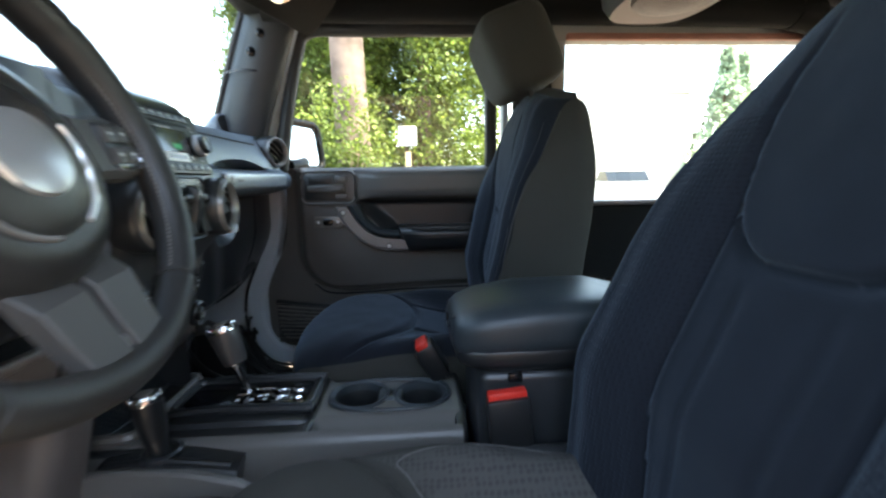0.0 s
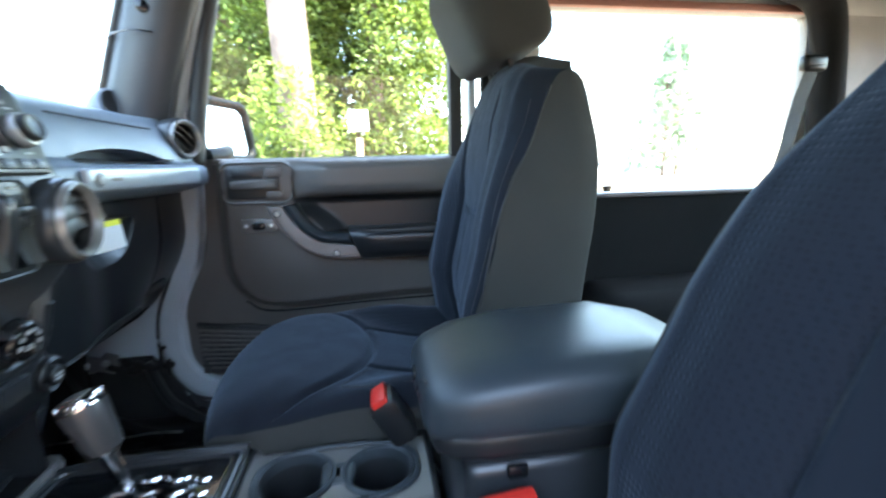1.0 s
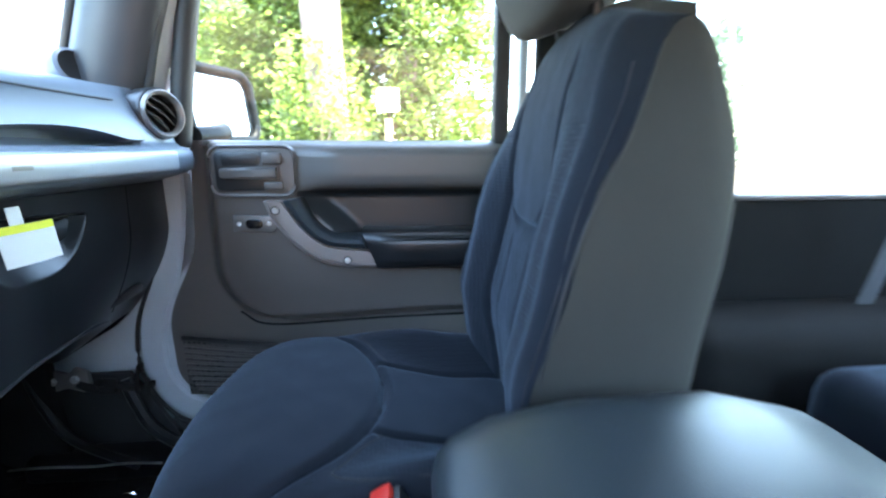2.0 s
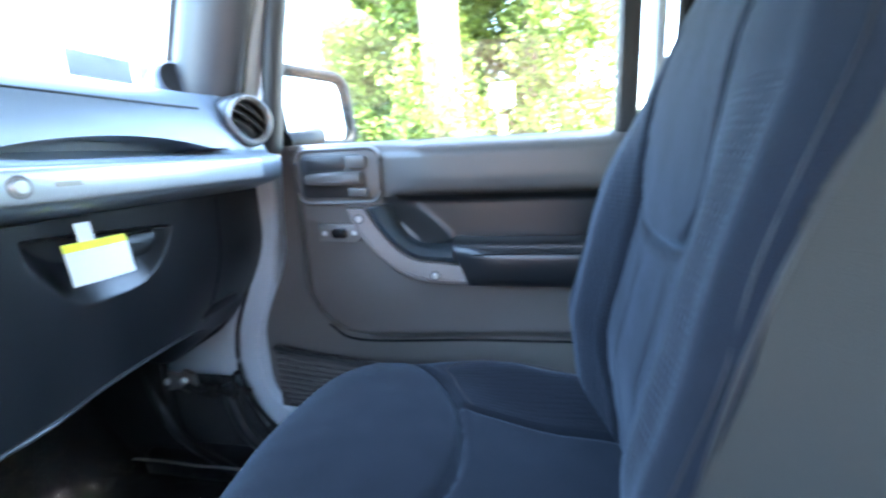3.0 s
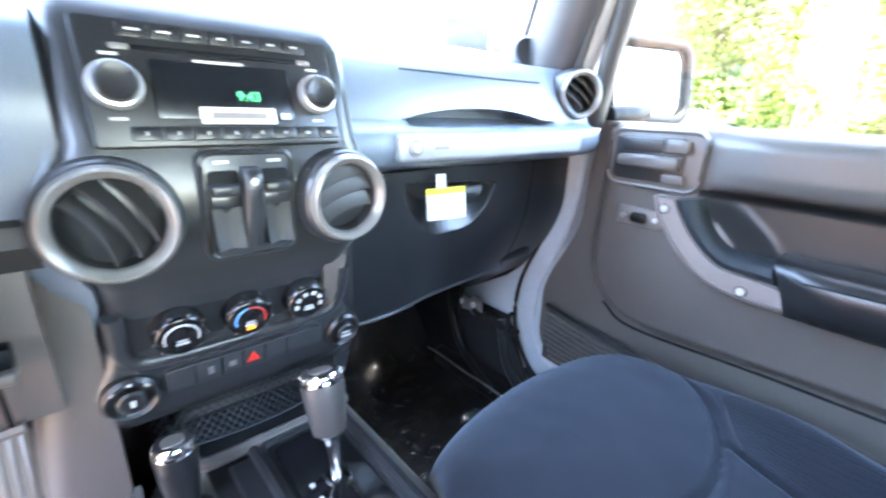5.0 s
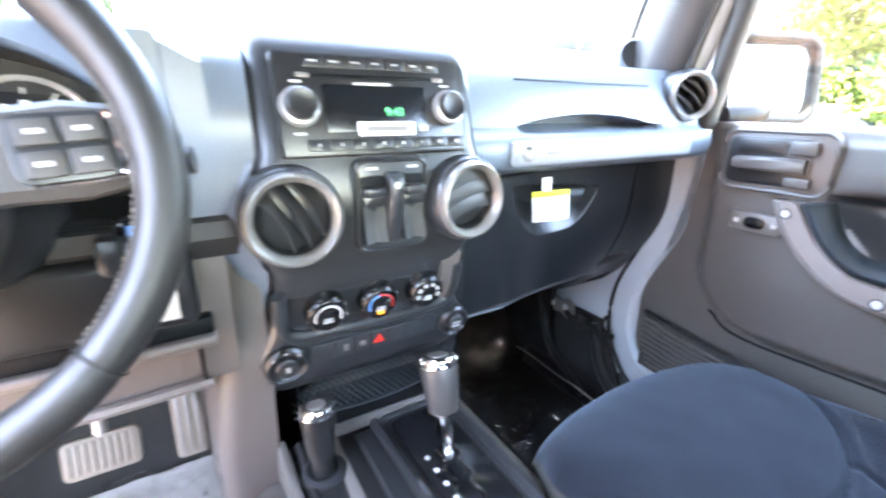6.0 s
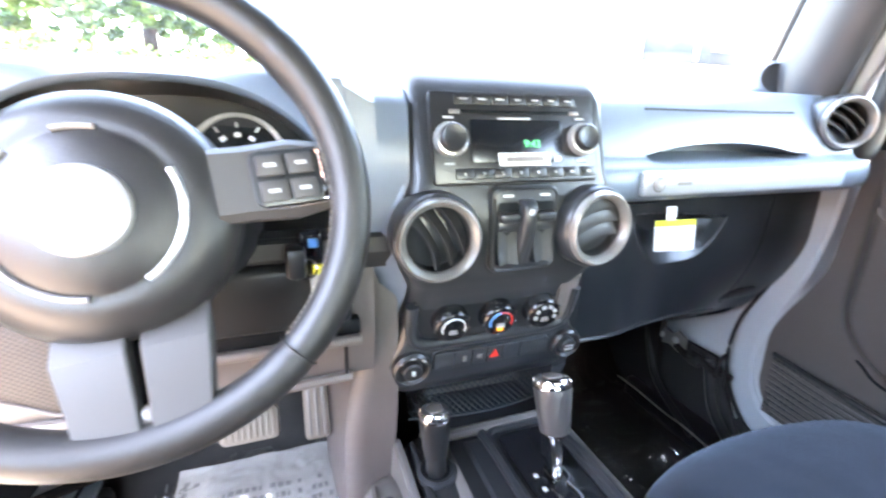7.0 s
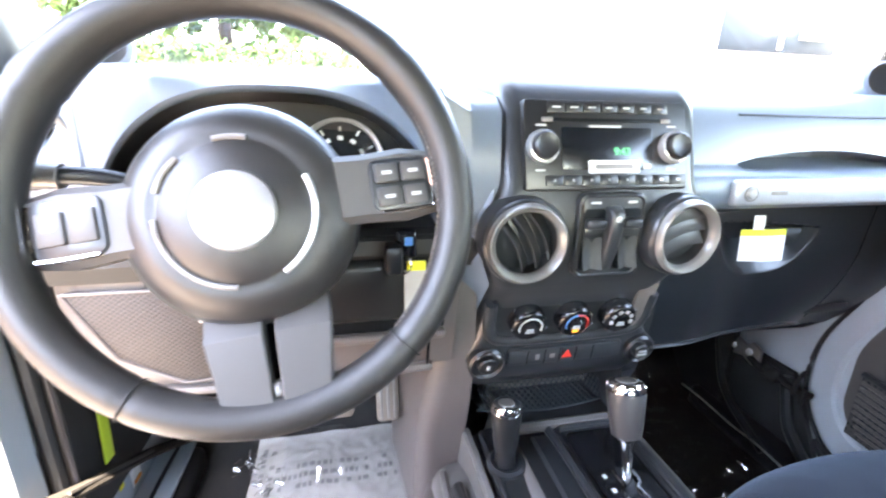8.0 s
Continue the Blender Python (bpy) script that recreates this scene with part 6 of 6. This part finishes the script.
part("film_glints", glints(((-0.32, 0.40, 0.045, 26), (-0.15, 0.31, 0.040, 26), (-0.22, 0.36, 0.10, 16), (-0.24, 0.24, 0.05, 14)), 0.030, 0.055), CHROME, film_p, "chrome slivers added as glints of the crumpled film", kind="stuff")
part("film_glints", glints(((-0.37, -0.525, 0.016, 26), (-0.31, -0.50, 0.022, 18)), 0.040, 0.060), CHROME, film_d, "chrome slivers added as glints of the crumpled film", kind="stuff")
sticker = thing("service_sticker", (-0.256, -0.715, 0.73), "lime green sticker strip inside the door opening", "sticker")
part("strip", box((-0.222, -0.714, 0.806), (0.026, 0.003, 0.11), 0.004, Matrix.Translation((-0.232, 0.017, 0.80)) @ pose(0, 0, 0, 0, -6, 0) @ Matrix.Translation((0.232, 0, -0.80))), LIME, sticker)
part("wall_kick", sheet(20, 16, lambda u, v: (-0.66 + 0.30 * u, 0.672 - 0.02 * math.sin(math.pi * v) + 0.0, 0.53 + 0.42 * v), (0, 0.02, 0)), CARPET, None, "black carpeted footwell side", kind="structure")
part("wall_kick_lower", sheet(20, 10, lambda u, v: (-0.66 + (0.54 - 0.11 * v ** 1.5) * u, 0.700 - 0.012 * math.sin(math.pi * v), 0.53 + 0.215 * v), (0, 0.012, 0)), CARPET, None, "black carpeted footwell side", kind="structure")
part("wall_kick_driver", sheet(20, 16, lambda u, v: (-0.66 + 0.508 * u, -0.712 + 0.012 * math.sin(math.pi * v), 0.665 + 0.46 * v), (0, -0.015, 0)), CARPET, None, "black footwell side beside the door opening", kind="structure")
part("trim_edge_driver", tube([(-0.160, -0.708, 1.18), (-0.153, -0.708, 1.05), (-0.150, -0.708, 0.90), (-0.149, -0.708, 0.74)], 0.006, 8), KNEE, None, "brown edge strip beside the door seal", kind="structure")
part("trim_sill_paint_driver", box((-0.330, -0.694, 0.579), (0.24, 0.070, 0.012), 0.004), PAINT, None, "silver-grey painted sill inside the door opening", kind="structure")
part("trim_sill_gap_driver", tube([(-0.44, -0.690, 0.585), (-0.33, -0.694, 0.586), (-0.22, -0.692, 0.585)], 0.004, 8), RUBBER, None, "black gap seal along the painted sill", kind="structure")
# Unseen filler, added to keep sun spots off the driver's floor.
part("trim_sun_stop_driver", box((-0.29, -0.698, 1.165), (0.34, 0.075, 0.02), 0.005), BLACK, None, "unseen black filler added to stop sun beside the dashboard", kind="structure")
warning = thing("warning_label", (-0.33, -0.735, 0.60), "small white and orange label on the painted door post", "label")
part("yellow_field", box((-0.285, -0.731, 0.640), (0.014, 0.002, 0.024)), YELLOW, warning, "yellow field")
part("white_field", box((-0.335, -0.731, 0.612), (0.034, 0.002, 0.036)), WHITE, warning, "white field")
part("orange_band", box((-0.335, -0.7295, 0.602), (0.026, 0.002, 0.007)), ORANGE, warning, "orange band")
part("trim_footwell_hoop", join(tube([(-0.235, 0.690, 0.735), (-0.215, 0.682, 0.68), (-0.18, 0.672, 0.62), (-0.10, 0.660, 0.565)], 0.013, 8),
                                tube([(-0.42, 0.664, 0.80), (-0.385, 0.655, 0.70), (-0.33, 0.645, 0.62), (-0.2, 0.635, 0.555)], 0.010, 8)), BLACK, None, "black moulded footwell edging", kind="structure")


# ---- rear and roof ----
def belt(name, pts, label, guide):
    b = thing(name, pts[-1], label, "seat belt")
    part("webbing", loft([[Vector(p) + Vector(d) for d in ((-0.022, 0, 0), (0.022, 0, 0), (0.022, 0.002, 0), (-0.022, 0.002, 0))] for p in pts]), BELT, b)
    g = Vector(guide)
    part("guide", join(box(g, (0.075, 0.03, 0.045), 0.012, seg=3), box(g + Vector((0, -0.012, -0.012)), (0.055, 0.012, 0.012), 0.004)), BLACK, b, "black plastic belt guide")
    return b


belt("rear_seat_belt", [(1.600, 0.615, 1.455), (1.575, 0.615, 1.38), (1.545, 0.615, 1.24), (1.50, 0.615, 1.05), (1.46, 0.62, 0.88)], "grey seat belt hanging from the rear roll bar", (1.605, 0.618, 1.475))
fb = belt("front_seat_belt", [(0.735, 0.680, 1.60), (0.735, 0.680, 1.3), (0.735, 0.684, 1.0), (0.735, 0.688, 0.7)], "grey seat belt on the door pillar", (0.735, 0.675, 1.60))
part("latch_plate", box((0.725, 0.672, 1.40), (0.045, 0.006, 0.05), 0.004), SATIN, fb)
pad = thing("wheel_housing", (1.3, 0.60, 0.62), "black padded wheel housing behind the front seat", "wheel housing")
part("cover", box((1.35, 0.60, 0.74), (0.80, 0.24, 0.28), 0.06, seg=4), HEADLINER, pad)
rear = thing("rear_bench", (1.35, 0, 0.62), "dark cloth rear bench folded low", "rear seat")
part("cushion", box((1.38, 0.0, 0.74), (0.52, 0.86, 0.24), 0.06, seg=4), FABRIC, rear)
for s in (1, -1):
    pod = thing("roof_speaker", (0.93, 0.30 * s, 1.70), "grey overhead speaker pod with round grille under the roof", "speaker pod")
    part("housing", loft([[Vector((0.95 + 0.13 * k * ca, 0.30 * s + 0.20 * k * sa, z)) for ca, sa in [(math.copysign(abs(math.cos(a)) ** 0.6, math.cos(a)), math.copysign(abs(math.sin(a)) ** 0.6, math.sin(a))) for a in [2 * math.pi * i / 32 for i in range(32)]]]
                          for k, z in ((1.05, 1.735), (1.03, 1.69), (0.97, 1.63), (0.85, 1.600))]), PILLAR, pod, "grey moulded housing")
    part("grille", lathe([(0.095, 0.0), (0.092, 0.008), (0.07, 0.012), (0, 0.016)], 32, facing((0.95, 0.30 * s, 1.600), (0, 0, -1), (1, 0, 0))), GRILLEDARK, pod)
    part("clip", join(*[lathe([(0, 0.008), (0.012, 0.007), (0.016, 0)], 16, facing((0.86 + 0.09 * i, (0.30 - 0.17) * s, 1.625), (0, -1, -0.3))) for i in range(3)]), BLACK, pod)
visor = thing("sun_visor", (0.02, 0.35, 1.66), "black sun visor with vanity mirror folded up by the windscreen", "sun visor")
part("flap", prism(rounded(0.40, 0.15, 0.045), 0.022, 0.008, facing((0.065, 0.40, 1.655), (0.75, -0.25, -0.75))), HEADLINER, visor)
part("vanity_mirror", prism(rounded(0.23, 0.105, 0.045), 0.004, 0.001, facing((0.065, 0.40, 1.655), (0.75, -0.25, -0.75)) @ pose(-0.075, 0.012, 0.004)), CHROME, visor, "mirror glass")


# ---- outside ----
part("ground", join(box((0, 0, -0.15), (900, 900, 0.3))), ASPHALT, None, "sunlit asphalt car park, tinted brown to bounce warm light", kind="structure")
part("pavement_bed", box((-2, 6.6, 0.06), (26, 6.0, 0.12), 0.04), MULCH, None, "raised bark mulch planting bed", kind="structure")


def leaves(count, shape, size, seed, bare=0.0):
    """Many small leaves on twig clumps within a shape, as one mesh."""
    rnd = random.Random(seed)
    vs, fs = [], []
    clumps = []
    while len(clumps) < count // 28:
        p = shape(rnd)
        if noise.noise(p * 1.3 + Vector((seed, 0, 0))) > bare - 0.25:
            clumps.append(p)
    for c in clumps:
        drift = Vector((rnd.gauss(0, 1), rnd.gauss(0, 1), rnd.gauss(-0.2, 0.8))).normalized()
        for _ in range(28):
            p = c + drift * rnd.uniform(-0.16, 0.16) + Vector((rnd.gauss(0, 0.055), rnd.gauss(0, 0.055), rnd.gauss(0, 0.055)))
            d = (drift + Vector((rnd.gauss(0, 0.7), rnd.gauss(0, 0.7), rnd.gauss(0, 0.7)))).normalized()
            e = d.orthogonal().normalized()
            e = Matrix.Rotation(rnd.uniform(0, 6.28), 3, d) @ e
            L, w = size * rnd.uniform(0.6, 1.3), size * rnd.uniform(0.22, 0.42)
            f = d.cross(e) * L * 0.10
            k = len(vs)
            vs += [p, p + d * L * 0.5 + e * w + f, p + d * L, p + d * L * 0.5 - e * w + f]
            fs += [(k, k + 1, k + 2), (k, k + 2, k + 3)]
    me = bpy.data.meshes.new("crown")
    me.from_pydata([tuple(v) for v in vs], [], fs)
    return me


def conifer(rnd):
    h = rnd.uniform(0, 1) ** 0.8
    r = (1.25 - 0.55 * h) * (0.35 + 0.65 * math.sqrt(rnd.uniform(0.05, 1)))
    a = rnd.uniform(0, 6.283)
    return Vector((r * math.cos(a), r * math.sin(a), 0.25 + 5.4 * h))


def bush(rnd):
    a, b = rnd.uniform(0, 6.283), math.asin(rnd.uniform(0, 1))
    r = 0.55 + 0.45 * math.sqrt(rnd.uniform(0, 1))
    return Vector((r * math.cos(a) * math.cos(b), r * math.sin(a) * math.cos(b), 0.1 + 1.15 * r * math.sin(b)))


def tree(at, label, shape, count, size, seed, trunk, bark, leaf, name="tree"):
    t = thing(name, at, label, "tree" if name == "tree" else "bush", "trees beside the car park" if name == "tree" else "")
    a = Vector(at)
    r0, h = trunk
    rnd = random.Random(seed)
    limbs = [tube([a + Vector((0, 0, -0.05)), a + Vector((0.05, 0.02, h * 0.4)), a + Vector((-0.03, 0.05, h))], (r0, r0 * 0.35), 12)]
    for k in range(9):
        z, ang = h * rnd.uniform(0.15, 0.9), rnd.uniform(0, 6.283)
        e = Vector((math.cos(ang), math.sin(ang), 0.35)) * rnd.uniform(0.5, 1.0)
        limbs.append(tube([a + Vector((0, 0, z)), a + Vector((0, 0, z)) + e * 0.5, a + Vector((0, 0, z)) + e + Vector((0, 0, 0.1))], (r0 * 0.3, r0 * 0.08), 6))
    part("trunk", join(*limbs), bark, t)
    me = leaves(count, shape, size, seed)
    me.materials.append(leaf)
    c = new("crown", me)
    c.parent, c.matrix_parent_inverse = t, Matrix.Identity(4)
    return t


for i, (x, y) in enumerate(((-1.25, 6.1), (-0.95, 5.2), (-0.15, 6.0), (0.45, 5.3))):
    tree((x, y, 0.1), "sunlit yellow-green conifer in the hedge row", conifer, 76000, 0.060, 11 + i, (0.13, 5.2), BARK, LEAF)
bare = thing("bare_tree", (-0.27, 3.78, 0.0), "tall pale bare tree trunk before the hedge", "tree")
part("trunk", tube([(-0.24, 4.02, -0.02), (-0.27, 4.02, 1.2), (-0.30, 4.02, 2.2), (-0.35, 4.04, 4.6)], (0.20, 0.16), 18), PALEBARK, bare)

tree((-0.30, 3.55, 0.0), "low green shrub before the bare trunk", lambda r: Vector((bush(r).x * 0.36, bush(r).y * 0.25, 0.9 + bush(r).z * 1.0)), 2000, 0.055, 19, (0.03, 1.6), BARK, LEAF, "shrub")
sign = thing("small_sign", (0.306, 2.70, 0.0), "small white sign plate on a wooden post", "sign")
part("post", box((0.306, 2.715, 0.70), (0.045, 0.02, 1.45), 0.004), WOOD, sign)
part("plate", prism(rounded(0.136, 0.145, 0.014), 0.006, 0.001, facing((0.306, 2.70, 1.54), (0, -1, 0))), WHITE, sign, "blank white plate")


def car(at, turn, paint, label, length=4.5, tall=1.45):
    c = thing("parked_car", at, label, "car", "cars in the car park")
    m = Matrix.Translation(at) @ pose(0, 0, 0, 0, 0, turn)
    L, w = length / 2, 0.88
    prof = [(-L, 0.45), (-L + 0.05, 0.75), (-L * 0.5, 0.92), (-L * 0.28, 1.0), (L * 0.55, 1.02), (L * 0.95, 0.95), (L, 0.6), (L * 0.97, 0.3), (-L * 0.97, 0.3)]
    part("body", loft([[m @ Vector((x * (1 - 0.02 * e), y, z - 0.03 * e)) for x, z in prof] for y, e in ((-w, 1), (-w + 0.06, 0), (w - 0.06, 0), (w, 1))]), paint, c)
    cab = [(-L * 0.30, 0.98), (-L * 0.02, tall - 0.04), (L * 0.12, tall), (L * 0.45, tall - 0.03), (L * 0.72, 1.0)]
    part("cabin", loft([[m @ Vector((x, y, z)) for x, z in cab] for y in (-w + 0.08, -w + 0.16, w - 0.16, w - 0.08)]), DARKGLASS, c, "dark glass")
    part("roof", loft([[m @ Vector((x, y, z)) for x, z in ((-L * 0.03, tall - 0.03), (L * 0.12, tall + 0.02), (L * 0.46, tall - 0.005), (L * 0.46, tall - 0.05))] for y in (-w + 0.14, w - 0.14)]), paint, c)
    for sx in (-0.62, 0.62):
        for sy in (-1, 1):
            wheel = part("wheel", lathe([(0.20, -0.1), (0.32, -0.1), (0.33, -0.05), (0.33, 0.05), (0.32, 0.1), (0.20, 0.1)], 24, m @ pose(sx * L, sy * (w - 0.08), 0.33, 90, 0, 0)), TYRE, c)
            part("rim", lathe([(0, -0.03), (0.20, -0.02), (0.20, 0.02), (0, 0.03)], 20, m @ pose(sx * L, sy * (w - 0.02), 0.33, 90, 0, 0)), SATIN, wheel)


car((-1.9, 3.6, 0), 0, CARGREY, "silver-grey car parked beside the hedge", 4.2, 1.32)
car((2.4, 14.0, 0), 90, CARRED, "red car parked far across the car park")
car((6.2, 16.0, 0), 90, CARGREY, "grey car parked far across the car park")
car((9.0, 17.0, 0), 80, CARWHITE, "white car parked far across the car park")


def van():
    v = thing("white_van", (-6.5, 5.5, 0), "tall white van with a wide dark windscreen", "van")
    part("body", box((-7.4, 5.6, 1.6), (3.4, 5.0, 2.9), 0.12, seg=3), CARWHITE, v)
    part("window", box((-5.69, 6.3, 2.55), (0.04, 2.2, 0.58), 0.015), DARKGLASS, v)
    part("window_bar", join(box((-5.66, 6.3, 2.58), (0.03, 0.06, 0.55)), box((-5.66, 6.9, 2.62), (0.03, 0.5, 0.30))), CARWHITE, v)


van()
house = thing("low_building", (4.6, -8.4, 0), "long red-brown building wall beside the driver's side", "building")
part("wall", box((4.6, -8.4, 1.7), (24.0, 0.8, 3.4), 0.02), BRICK, house)
part("roof", box((4.6, -8.5, 3.5), (24.4, 1.4, 0.2), 0.03), WALL, house)
for i, (x, y, s) in enumerate(((-10.5, -4.6, 0), (-11.5, -2.9, 1), (-10.8, -1.2, 2))):
    tree((x, y, 0.0), "round sunlit shrub beyond the windscreen", lambda r: bush(r) * 2.2, 16000, 0.14, 31 + i, (0.04, 0.8), DARKBARK, LEAF3, "shrub")
tree((-13.5, -3.47, 0.0), "broad green tree with a dark trunk", lambda r: bush(r) * 3.2 + Vector((0, -0.6, 3.0)), 20000, 0.22, 47, (0.34, 5.0), DARKBARK, LEAF3)
def tall(r):
    p = conifer(r)
    k = 2.3 * (1.12 - p.z / 5.65)
    return Vector((p.x * k, p.y * k, p.z * 1.75))


# Far trees: their haze is put into the leaf colour.
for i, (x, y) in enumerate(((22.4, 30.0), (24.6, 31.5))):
    tree((x, y, 0.0), "tall green tree far across the car park, hazed in colour", tall, 13000, 0.26, 61 + i, (0.15, 7.0), BARK, LEAF2)
hall = thing("white_hall", (17.0, 33.0, 0.0), "long pale rendered building far across the car park", "building")
part("wall", box((17.0, 33.0, 3.6), (7.6, 3.0, 7.2), 0.05), WALL, hall)
part("roof", box((17.0, 33.0, 7.35), (8.2, 3.6, 0.3), 0.05), CARWHITE, hall)
